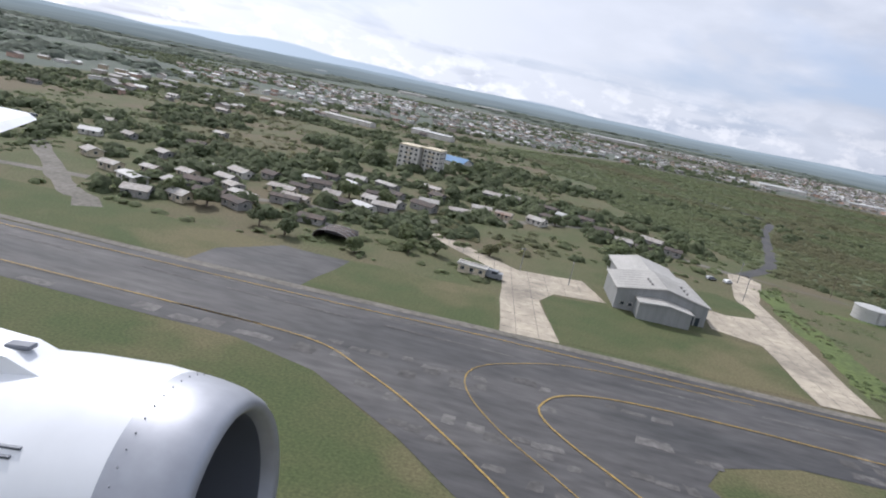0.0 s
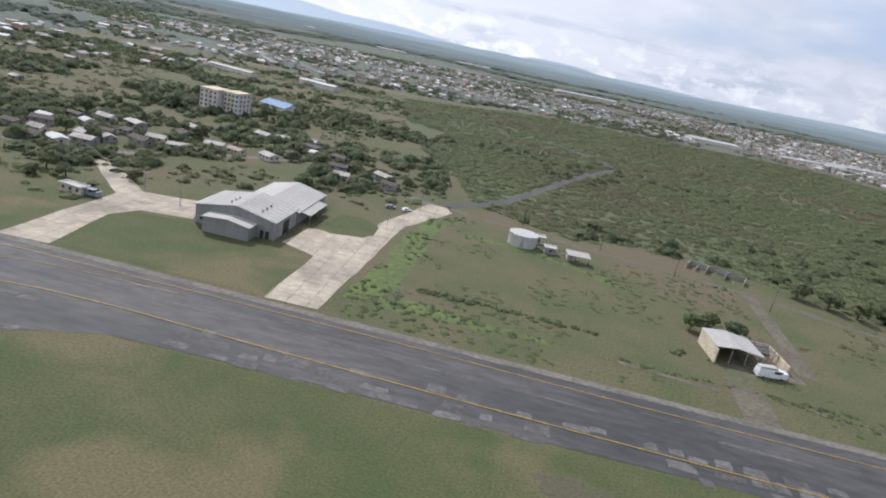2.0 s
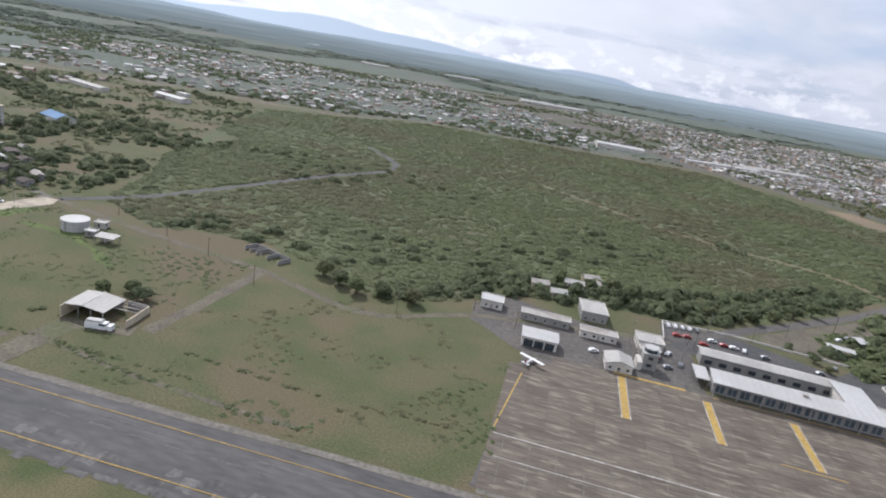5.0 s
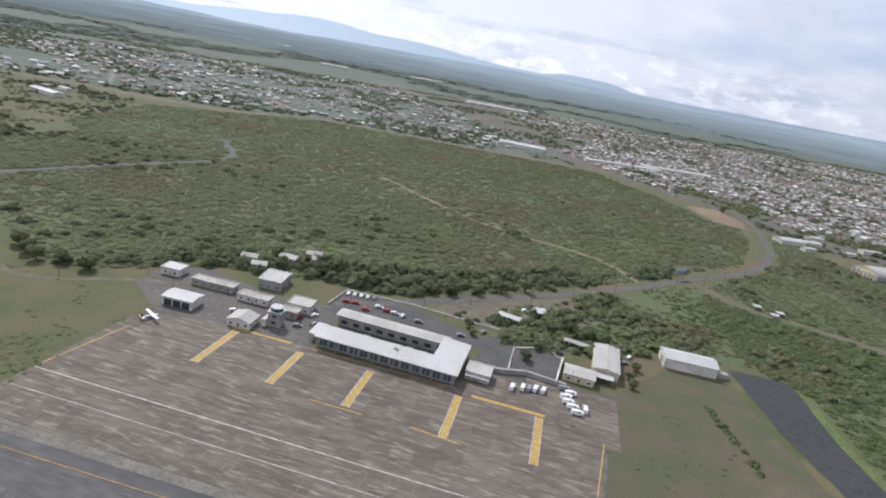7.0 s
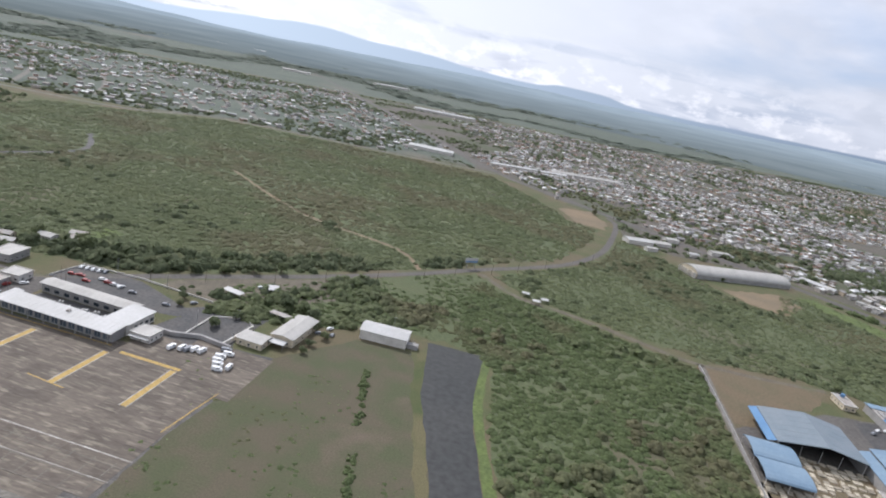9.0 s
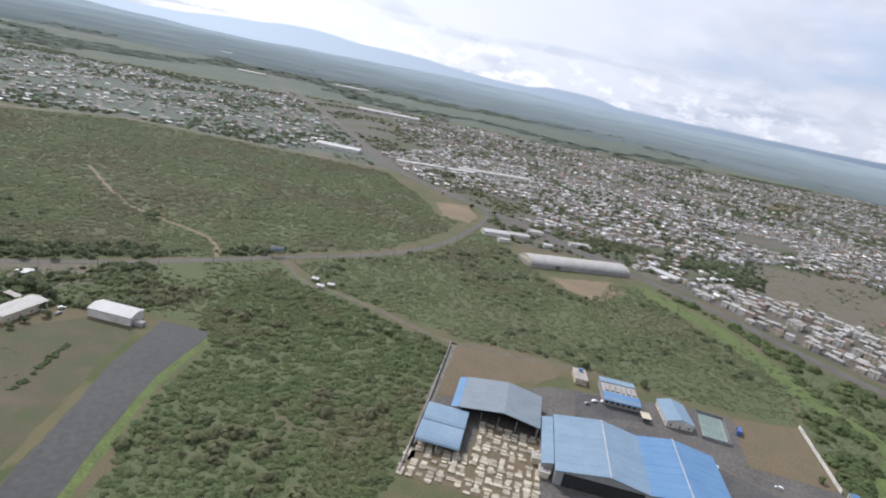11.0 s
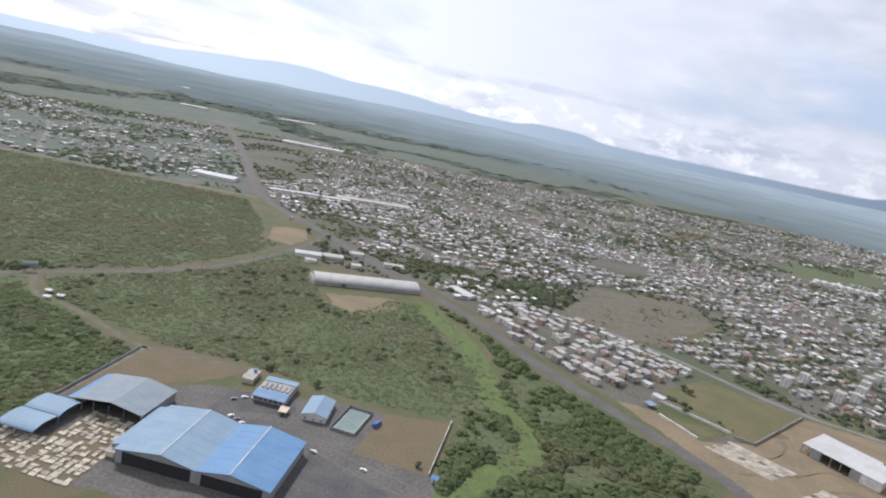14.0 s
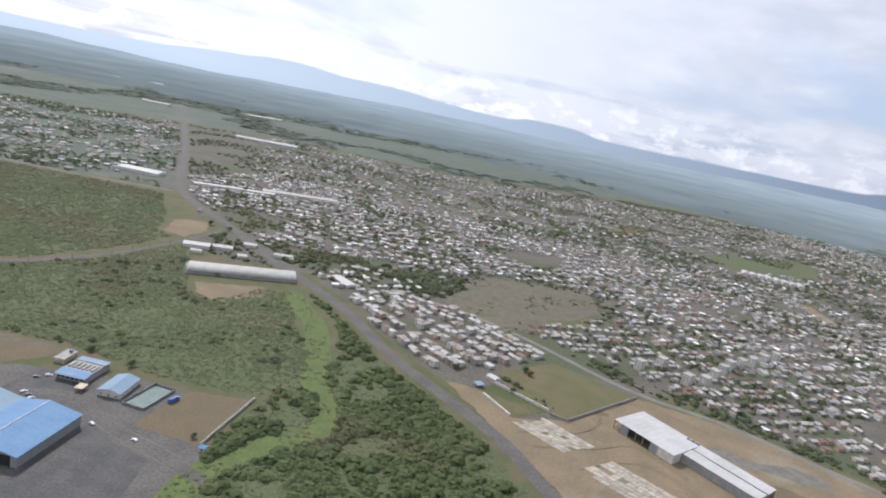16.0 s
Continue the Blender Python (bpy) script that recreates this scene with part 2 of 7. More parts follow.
M = {
    "ground": surf("meadow_ground", (0.076, 0.088, 0.037), (0.106, 0.099, 0.051), 0.045, 1.3, 0.95, 0.4, c3=(0.116, 0.097, 0.057), c3_at=0.51, fine_amt=0.36),
    "grass": surf("mown_grass", (0.062, 0.08, 0.03), (0.083, 0.088, 0.038), 0.06, 1.9, 0.95, 0.4, c3=(0.122, 0.108, 0.056), c3_at=0.51, fine_amt=0.34),
    "lush": surf("lush_grass", (0.108, 0.14, 0.044), (0.086, 0.112, 0.04), 0.09, 0.6, 0.95, 0.4),
    "dry": surf("dry_grass", (0.098, 0.084, 0.056), (0.076, 0.083, 0.043), 0.05, 1.3, 0.95, 0.3, c3=(0.125, 0.098, 0.072), fine_amt=0.25),
    "dirt": surf("bare_earth", (0.205, 0.155, 0.098), (0.165, 0.132, 0.086), 0.03, 0.35, 0.95, 0.08, c3=(0.225, 0.19, 0.135), fine_amt=0.16),
    "town_dirt": surf("dusty_town_ground", (0.118, 0.104, 0.086), (0.095, 0.088, 0.07), 0.02, 0.3, 0.95, 0.2, c3=(0.078, 0.088, 0.05), c3_at=0.50),
    "asphalt": surf("worn_asphalt", (0.054, 0.053, 0.053), (0.083, 0.079, 0.077), 0.07, 0.5, 0.75, 0.1, squash=(0.3, 1, 1), spec=0.35, c3=(0.05, 0.05, 0.05), c3_at=0.53),
    "shoulder": surf("grey_shoulder", (0.168, 0.155, 0.133), (0.13, 0.121, 0.10), 0.1, 0.7, 0.9, 0.1),
    "road": surf("grey_road", (0.135, 0.13, 0.118), (0.18, 0.17, 0.15), 0.05, 0.5, 0.85, 0.1),
    "highway": surf("worn_highway", (0.088, 0.081, 0.074), (0.112, 0.102, 0.091), 0.05, 0.5, 0.85, 0.1),
    "wet_asphalt": surf("dark_damp_asphalt", (0.034, 0.036, 0.035), (0.042, 0.043, 0.041), 0.03, 0.3, 0.7, 0.03),
    "dark_road": surf("dark_road", (0.06, 0.06, 0.06), (0.085, 0.08, 0.075), 0.06, 0.6, 0.8, 0.1),
    "concrete": surf("pale_concrete", (0.43, 0.375, 0.29), (0.32, 0.28, 0.22), 0.12, 0.5, 0.9, 0.1, c3=(0.25, 0.22, 0.175), c3_at=0.56, fine_amt=0.2),
    "apron": surf("stained_apron_concrete", (0.102, 0.085, 0.069), (0.138, 0.116, 0.092), 0.20, 1.0, 0.85, 0.1, squash=(0.22, 1, 1), c3=(0.195, 0.169, 0.132), c3_at=0.55, c3_mul=2.6, obj=0.12, fine_amt=0.25),
    "seal": surf("joint_sealant", (0.09, 0.085, 0.08), (0.13, 0.12, 0.11), 0.2, 1.0),
    "yellow": surf("yellow_paint", (0.35, 0.235, 0.06), (0.25, 0.175, 0.06), 0.5, 1.5, 0.7, 0.05),
    "stand_yellow": surf("stand_yellow_paint", (0.42, 0.28, 0.07), (0.33, 0.225, 0.07), 0.5, 1.5, 0.7, 0.05),
    "white_line": surf("white_paint_line", (0.42, 0.40, 0.36), (0.24, 0.22, 0.19), 0.3, 1.5, 0.7, 0.05),
    "leaf": surf("scrub_leaves", (0.182, 0.216, 0.108), (0.208, 0.238, 0.118), 0.02, 1.2, 0.8, 0.0, island=0.2, c3=(0.205, 0.20, 0.11), c3_at=0.5, leaf=0.6),
    "leaf_dark": surf("tree_leaves", (0.14, 0.17, 0.09), (0.16, 0.188, 0.10), 0.05, 1.5, 0.8, 0.0, island=0.22, leaf=0.6),
    # distance haze painted into the leaf colour: paler and bluer than nearer leaves
    "leaf_hazed": surf("haze_paled_leaves", (0.19, 0.225, 0.18), (0.21, 0.24, 0.19), 0.01, 0.2, 0.9, 0.0, island=0.2, leaf=0.6),
    "leaf_bright": surf("bright_leaves", (0.148, 0.19, 0.082), (0.17, 0.212, 0.092), 0.04, 1.4, 0.8, 0.0, island=0.22, leaf=0.6, c3=(0.19, 0.195, 0.10), c3_at=0.56),
    "scrub_floor": surf("green_scrub_floor", (0.08, 0.098, 0.046), (0.094, 0.107, 0.052), 0.03, 0.5, 0.95, 0.4, c3=(0.10, 0.094, 0.055), c3_at=0.58),
    # ground colour also paled and blued to stand for haze
    "hazed_floor": surf("far_forest_floor", (0.082, 0.10, 0.078), (0.098, 0.115, 0.088), 0.008, 0.1, 0.95, 0.0, c3=(0.13, 0.122, 0.095), c3_at=0.6),
    "patch": surf("pale_asphalt_patch", (0.118, 0.112, 0.105), (0.088, 0.084, 0.08), 0.25, 0.8, 0.85, 0.0, island=0.25),
    "brown_field": surf("brown_field", (0.142, 0.108, 0.068), (0.122, 0.102, 0.062), 0.06, 0.6, 0.95, 0.2, c3=(0.112, 0.105, 0.056), c3_at=0.62, fine_amt=0.2),
    "pink_wall": surf("faded_pink_plaster", (0.46, 0.33, 0.27), (0.38, 0.28, 0.23), 0.2, 1.5, 0.85, 0.03, fine_amt=0.15),
    "terracotta": surf("terracotta_roof", (0.22, 0.145, 0.11), (0.18, 0.125, 0.10), 0.3, 1.5, 0.85, 0.05),
    "mud": surf("brown_dirt_track", (0.105, 0.09, 0.068), (0.135, 0.118, 0.085), 0.12, 0.8, 0.9, 0.1, c3=(0.095, 0.10, 0.052), c3_at=0.55),
    "rust": surf("dark_rusty_sheet", (0.11, 0.085, 0.07), (0.075, 0.065, 0.06), 0.3, 1.5, 0.85, 0.1),
    "bark": surf("bark", (0.12, 0.09, 0.065), (0.16, 0.13, 0.10), 1.0, 6.0),
    "white_wall": surf("white_plaster", (0.62, 0.59, 0.54), (0.49, 0.465, 0.42), 0.2, 1.5, 0.85, 0.03, fine_amt=0.15),
    "grey_wall": surf("grey_plaster", (0.31, 0.30, 0.285), (0.25, 0.24, 0.23), 0.2, 1.5, 0.85, 0.03, fine_amt=0.15),
    "cream_wall": surf("cream_plaster", (0.58, 0.50, 0.36), (0.48, 0.42, 0.32), 0.2, 1.5, 0.85, 0.05),
    "metal_wall": surf("grey_metal_cladding", (0.27, 0.275, 0.27), (0.23, 0.235, 0.23), 0.15, 2.0, 0.65, 0.05, squash=(4, 1, 0.3), fine_amt=0.12),
    "tin": surf("pale_metal_roof", (0.40, 0.385, 0.355), (0.34, 0.328, 0.30), 0.07, 0.9, 0.65, 0.04, squash=(2, 0.5, 1), fine_amt=0.13),
    "tin_old": surf("old_metal_roof", (0.36, 0.34, 0.31), (0.28, 0.25, 0.22), 0.15, 1.0, 0.7, 0.1, c3=(0.22, 0.14, 0.10)),
    "white_roof": surf("white_metal_roof", (0.46, 0.455, 0.44), (0.40, 0.395, 0.375), 0.06, 0.8, 0.6, 0.03, fine_amt=0.09),
    "blue": surf("blue_metal_roof", (0.10, 0.20, 0.345), (0.115, 0.222, 0.365), 0.1, 1.0, 0.65, 0.08, fine_amt=0.1),
    "olive": surf("olive_turf", (0.10, 0.10, 0.045), (0.125, 0.108, 0.055), 0.04, 1.0, 0.95, 0.3, c3=(0.145, 0.118, 0.068), c3_at=0.55),
    "slab": surf("weathered_slab_concrete", (0.37, 0.335, 0.27), (0.29, 0.26, 0.21), 0.15, 0.8, 0.9, 0.1, obj=0.2),
    "grey_blue": surf("grey_blue_metal_roof", (0.165, 0.20, 0.225), (0.19, 0.222, 0.245), 0.1, 1.0, 0.65, 0.05, fine_amt=0.1),
    "pale_blue": surf("pale_blue_metal_roof", (0.165, 0.24, 0.315), (0.19, 0.265, 0.335), 0.1, 1.0, 0.65, 0.08, fine_amt=0.1),
    "glass": surf("dark_window_glass", (0.03, 0.04, 0.05), (0.045, 0.055, 0.065), 0.5, 2.0, 0.15, 0.0, spec=0.6, fine_amt=0.1),
    "blue_glass": surf("pale_blue_grey_glazing", (0.10, 0.125, 0.15), (0.075, 0.095, 0.115), 0.4, 2.0, 0.25, 0.0, spec=0.6, fine_amt=0.1),
    "steel": surf("galvanised_steel", (0.35, 0.35, 0.35), (0.28, 0.28, 0.28), 0.5, 3.0, 0.5, 0.0, metal=0.6),
    "rubber": surf("black_rubber", (0.02, 0.02, 0.02), (0.03, 0.03, 0.03), 1.0, 5.0, 0.8, 0.0),
    "roofs": surf("town_roofs", (1, 1, 1), (0.8, 0.78, 0.75), 0.2, 1.0, 0.7, 0.05,
                  palette=[(0.42, 0.41, 0.39), (0.30, 0.29, 0.275), (0.22, 0.205, 0.19), (0.36, 0.345, 0.325), (0.23, 0.18, 0.15), (0.60, 0.60, 0.58), (0.26, 0.25, 0.24), (0.31, 0.28, 0.25), (0.19, 0.18, 0.172), (0.36, 0.36, 0.36), (0.74, 0.74, 0.72), (0.28, 0.265, 0.25)]),
    "walls": surf("town_walls", (1, 1, 1), (0.8, 0.78, 0.75), 0.2, 1.0, 0.85, 0.05,
                  palette=[(0.6, 0.58, 0.54), (0.45, 0.41, 0.35), (0.52, 0.43, 0.32), (0.35, 0.33, 0.31), (0.5, 0.35, 0.28), (0.68, 0.67, 0.64), (0.42, 0.40, 0.37)]),
}


# ---- building tools ----
def mesh_ob(name, verts, faces, mats, parent=None, face_mats=None):
    me = bpy.data.meshes.new(name)
    me.from_pydata([tuple(v) for v in verts], [], [tuple(f) for f in faces])
    for m in mats if isinstance(mats, (list, tuple)) else [mats]:
        me.materials.append(m)
    if face_mats is not None:
        me.polygons.foreach_set("material_index", np.array(face_mats, dtype=np.int32))
    me.update()
    ob = new(name, me)
    ob.parent = parent
    return ob


def part(name, bm, material, parent, label=""):
    me = bpy.data.meshes.new(name)
    bm.to_mesh(me)
    bm.free()
    me.materials.append(material)
    ob = new(name, me)
    ob.parent = parent
    return tagged(ob, label) if label else ob


def box_bm(x0, x1, y0, y1, z0, z1, bm=None, bevel=0.0):
    bm = bm or bmesh.new()
    r = bmesh.ops.create_cube(bm, size=1.0)
    for v in r["verts"]:
        v.co = Vector((x0 + (v.co.x + 0.5) * (x1 - x0), y0 + (v.co.y + 0.5) * (y1 - y0), z0 + (v.co.z + 0.5) * (z1 - z0)))
    if bevel:
        bmesh.ops.bevel(bm, geom=list({e for v in r["verts"] for e in v.link_edges}), offset=bevel, segments=1, affect="EDGES")
    return bm


def cyl_bm(x, y, z0, z1, r0, r1=None, seg=12, bm=None):
    bm = bm or bmesh.new()
    r = bmesh.ops.create_cone(bm, cap_ends=True, segments=seg, radius1=r0, radius2=r0 if r1 is None else r1, depth=z1 - z0)
    bmesh.ops.translate(bm, verts=r["verts"], vec=(x, y, (z0 + z1) / 2))
    return bm


def prism_bm(profile, y0, y1, axis="y", bm=None):
    """A closed outline [(a, z)] drawn along y (or along x)."""
    bm = bm or bmesh.new()
    def at(a, q, z):
        return (a, q, z) if axis == "y" else (q, a, z)
    f = [bm.verts.new(at(a, y0, z)) for a, z in profile]
    b = [bm.verts.new(at(a, y1, z)) for a, z in profile]
    n = len(profile)
    bm.faces.new(f)
    bm.faces.new(b[::-1])
    for i in range(n):
        bm.faces.new((f[i], b[i], b[(i + 1) % n], f[(i + 1) % n]))
    bmesh.ops.recalc_face_normals(bm, faces=bm.faces)
    return bm


def thing(name, x, y, z=0.0, rot=0.0, label="", category="", group="", kind=""):
    e = new(name)
    e.empty_display_size = 0.5
    e.matrix_basis = pose(x, y, z, 0, 0, rot)
    return tagged(e, label, category, group, kind)


def smooth_line(pts, step=6.0):
    """A rounded line through the given corners."""
    P = [np.array(p, float) for p in pts]
    out = []
    for i in range(len(P) - 1):
        p0, p1, p2, p3 = P[max(i - 1, 0)], P[i], P[i + 1], P[min(i + 2, len(P) - 1)]
        n = max(1, int(np.linalg.norm(p2 - p1) / step))
        for k in range(n):
            t = k / n
            out.append(0.5 * (2 * p1 + (p2 - p0) * t + (2 * p0 - 5 * p1 + 4 * p2 - p3) * t * t + (3 * p1 - p0 - 3 * p2 + p3) * t ** 3))
    out.append(P[-1])
    return np.array(out)


def ribbon(name, pts, width, z, mat, label="", category="road", kind="structure", parent=None, wobble=0.0, step=6.0, thick=0.0):
    c = smooth_line(pts, step)
    t = np.gradient(c, axis=0)
    t /= np.linalg.norm(t, axis=1)[:, None] + 1e-9
    n = np.c_[-t[:, 1], t[:, 0]]
    rng = np.random.default_rng(len(c) + int(width * 10))
    wl = width / 2 * (1 + wobble * rng.uniform(-1, 1, len(c)))[:, None]
    wr = width / 2 * (1 + wobble * rng.uniform(-1, 1, len(c)))[:, None]
    a, b = c + n * wl, c - n * wr
    V = [(*p, z) for p in a] + [(*p, z) for p in b]
    k = len(c)
    F = [(k + i, k + i + 1, i + 1, i) for i in range(k - 1)]
    ob = mesh_ob(name, V, F, mat, parent)
    return tagged(ob, label, category, "", kind) if parent is None else ob


def outline(pts, rough=0.0, step=8.0, seed=1):
    """Points along a closed outline, worn irregular."""
    rng = np.random.default_rng(seed)
    out = []
    for i, p in enumerate(pts):
        q = pts[(i + 1) % len(pts)]
        d = math.dist(p, q)
        n = max(1, int(d / step)) if rough else 1
        for k in range(n):
            t = k / n
            j = rng.uniform(-rough, rough, 2) if k else (0, 0)
            out.append((p[0] + (q[0] - p[0]) * t + j[0], p[1] + (q[1] - p[1]) * t + j[1]))
    return out


def sheet(name, pts, z, mat, label="", category="ground", rough=0.0, kind="structure", seed=1, step=8.0):
    """A flat piece of ground laid a little above the meadow."""
    o = outline(pts, rough, step, seed)
    bm = bmesh.new()
    vs = [bm.verts.new((x, y, z)) for x, y in o]
    f = bm.faces.new(vs)
    bmesh.ops.recalc_face_normals(bm, faces=[f])
    f.normal_update()
    if f.normal.z < 0:
        f.normal_flip()
    bmesh.ops.triangulate(bm, faces=[f])
    me = bpy.data.meshes.new(name)
    bm.to_mesh(me)
    bm.free()
    me.materials.append(mat)
    return tagged(new(name, me), label, category, "", kind)


def inside(px, py, poly):
    """Which of the points lie in the polygon."""
    px, py = np.asarray(px), np.asarray(py)
    r = np.zeros(len(px), bool)
    n = len(poly)
    for i in range(n):
        (x1, y1), (x2, y2) = poly[i], poly[(i + 1) % n]
        c = ((y1 > py) != (y2 > py)) & (px < (x2 - x1) * (py - y1) / (y2 - y1 + 1e-12) + x1)
        r ^= c
    return r


def near_line(px, py, pts, d):
    P = smooth_line(pts, 10.0)
    r = np.zeros(len(px), bool)
    for a, b in zip(P[:-1], P[1:]):
        ab = b - a
        t = np.clip(((px - a[0]) * ab[0] + (py - a[1]) * ab[1]) / (ab @ ab + 1e-9), 0, 1)
        r |= np.hypot(px - a[0] - t * ab[0], py - a[1] - t * ab[1]) < d
    return r


# ---- ground and paved areas ----
def make_ground():
    n = 60
    xs = np.sign(np.linspace(-1, 1, n)) * np.abs(np.linspace(-1, 1, n)) ** 1.6 * 9000 + 600
    ys = np.sign(np.linspace(-1, 1, n)) * np.abs(np.linspace(-1, 1, n)) ** 1.6 * 9000 + 500
    V = [(x, y, 0.0) for y in ys for x in xs]
    F = [(j * n + i, j * n + i + 1, (j + 1) * n + i + 1, (j + 1) * n + i) for j in range(n - 1) for i in range(n - 1)]
    tagged(mesh_ob("ground", V, F, M["ground"]), "green and brown tropical meadow reaching the horizon", "ground", "", "structure")


make_ground()

TAXI_FAR = [(-700, 121), (-120, 132.5), (5, 137.6), (115, 140.1), (256, 143.5), (355, 147), (700, 152)]
TAXI_NEAR = [(700, 124), (256, 116), (141, 111.8), (100, 110.5), (60, 108), (44, 101), (40, 94), (46, 84), (70, 60), (20, 60), (1, 74), (-9.6, 84.5), (-27.8, 98), (-45, 103), (-94, 103), (-700, 92)]
sheet("taxiway", TAXI_FAR + TAXI_NEAR, 0.06, M["asphalt"], "dark patched asphalt taxiway with a curved branch", "taxiway")
ribbon("taxiway_shoulder", [(-700, 123), (-120, 134.5), (5, 139), (115, 141.2), (256, 144.8), (355, 148), (700, 153)], 2.8, 0.1, M["shoulder"], "worn grey gravel shoulder along the taxiway", "shoulder", wobble=0.1)
for pts, w in (([(-700, 119), (-120, 129.5), (5, 134.6), (101, 137), (161, 137.2), (216, 138), (355, 141), (700, 146)], 0.55),
               ([(-700, 99), (-101, 110), (-60, 110.8), (-33, 110.1), (-20, 103), (-7.7, 93.3), (7.6, 77.4), (22, 60)], 0.6),
               ([(700, 131), (355, 123), (213, 119.8), (134, 119), (80, 119.2), (52, 119.4), (29, 117.7), (17.7, 113.7), (13.3, 108.1), (12.8, 103.4), (17, 96.7), (27.7, 85.7), (50, 62)], 0.6),
               ([(60, 133), (23, 129.9), (6.2, 122.3), (-0.9, 115), (-1, 105.9), (5.6, 94.6), (18, 81.5), (38, 60)], 0.35)):
    ribbon("taxiway_marking", pts, w * 0.65, 0.13 + 0.004 * len(pts), M["yellow"], "faded yellow line painted on the taxiway", "marking", step=2.0)

CONC_A = [(3, 140.2), (17.5, 141.6), (12.5, 172), (17, 182), (33, 185.6), (27, 205.5), (5.2, 200.2), (-36.5, 236), (-41.5, 231), (0.5, 192)]
CONC_B = [(78, 143), (92.3, 144), (94.5, 234), (108, 272), (104, 280), (96, 279), (85, 230), (87.6, 213.4), (66, 205), (64.5, 185.3), (77.4, 180)]
sheet("concrete_apron_west", CONC_A, 0.09, M["concrete"], "pale cracked concrete strip from taxiway to hangar", "pavement", rough=0.4)
sheet("concrete_apron_east", CONC_B, 0.09, M["concrete"], "pale cracked concrete strip beside the hangar", "pavement", rough=0.4)
sheet("mown_lawn", [(17.5, 142.5), (78, 144.5), (77, 179), (60, 180), (33, 182), (16, 180), (13, 172)], 0.04, M["grass"], "mown green lawn in front of the hangar", "lawn", rough=0.5)
sheet("mown_lawn_strip", [(-240, 131), (3, 140), (0, 170), (-60, 166), (-120, 168), (-250, 160)], 0.04, M["grass"], "mown green strip beside the taxiway", "lawn", rough=1)
sheet("mown_lawn_infield", [(-300, 99), (-94, 103), (-45, 103), (-27, 98), (-9.6, 84), (1, 73), (10, 55), (-300, 40)], 0.04, M["grass"], "green infield grass between taxiway and runway", "lawn", rough=0.5)
sheet("mown_lawn_infield_east", [(58, 108), (44, 100), (40.5, 94), (47, 84), (70, 58), (700, 70), (700, 122), (256, 115.5), (141, 111)], 0.04, M["grass"], "green infield grass between taxiway and runway", "lawn", rough=0.5)
sheet("old_hangar_apron", [(-75, 136), (-46, 137), (-42, 166), (-62, 166), (-74, 150)], 0.07, M["asphalt"], "dark old asphalt pad before the ruined hangar", "pavement", rough=0.6)
ribbon("field_road", [(103, 282), (116, 300), (133, 332), (172, 456), (205, 560), (150, 640)], 6, 0.08, M["dark_road"], "narrow dark lane through the scrub", "road", wobble=0.1)
ribbon("service_road", [(100, 281), (160, 268), (234, 256), (290, 240), (335, 268), (420, 292)], 4, 0.08, M["mud"], "narrow dirt service track along the scrub", "track", wobble=0.3)
ribbon("dirt_track", [(233.6, 256), (232.7, 219), (230, 182)], 5.5, 0.07, M["mud"], "dark dirt track to the fuel shed", "track", wobble=0.15)
sheet("shed_drive", [(202, 176), (213, 179), (226, 183), (228, 176), (212, 172), (210.5, 143.5), (201.2, 143)], 0.08, M["mud"], "brown gravel drive to the open shed", "pavement", rough=0.3)
STRIPS = ([(95, 156), (106, 158), (108, 170), (107, 196), (107, 233), (113, 266), (100, 257), (97, 210), (96.5, 169)],
          [(106, 154.6), (118, 156.7), (137, 157), (154, 158.2), (151, 162), (138, 162.2), (120, 164.5), (109, 163)],
          [(118, 240), (148, 239.5), (169, 228), (182, 221), (184, 224), (170, 233), (148, 244), (119, 245)])
sheet("hangar_island_lawn", [(69.7, 229.5), (78.4, 232.9), (86.5, 225.4), (87.2, 217.1), (84.9, 209.0), (74.0, 205.1), (67.5, 208.1)], 0.115, M["grass"], "rounded lawn beside the hangar", "lawn", rough=0.3, step=3)
for k, o in enumerate(STRIPS):
    sheet("bright_grass_strip", o, 0.05 + 0.004 * k, M["lush"], "bright green uncut grass", "lawn", rough=1.6, seed=5 + k, step=4)
ribbon("ploughed_strip", [(212, 161), (241, 157.2), (268, 155), (300, 154.6)], 2.4, 0.075, M["mud"], "dark brown strip of turned earth in the meadow", "strip", wobble=0.2)
ribbon("ploughed_strip", [(172, 159.4), (185, 158.4), (198.5, 158)], 2.2, 0.076, M["mud"], "dark brown strip of turned earth in the meadow", "strip", wobble=0.2)
ribbon("ditch", [(165, 160.5), (200, 161), (227, 160.6), (264.6, 163), (330, 168)], 2.6, 0.06, M["ground"], "shallow overgrown ditch in the meadow", "ditch", wobble=0.3)


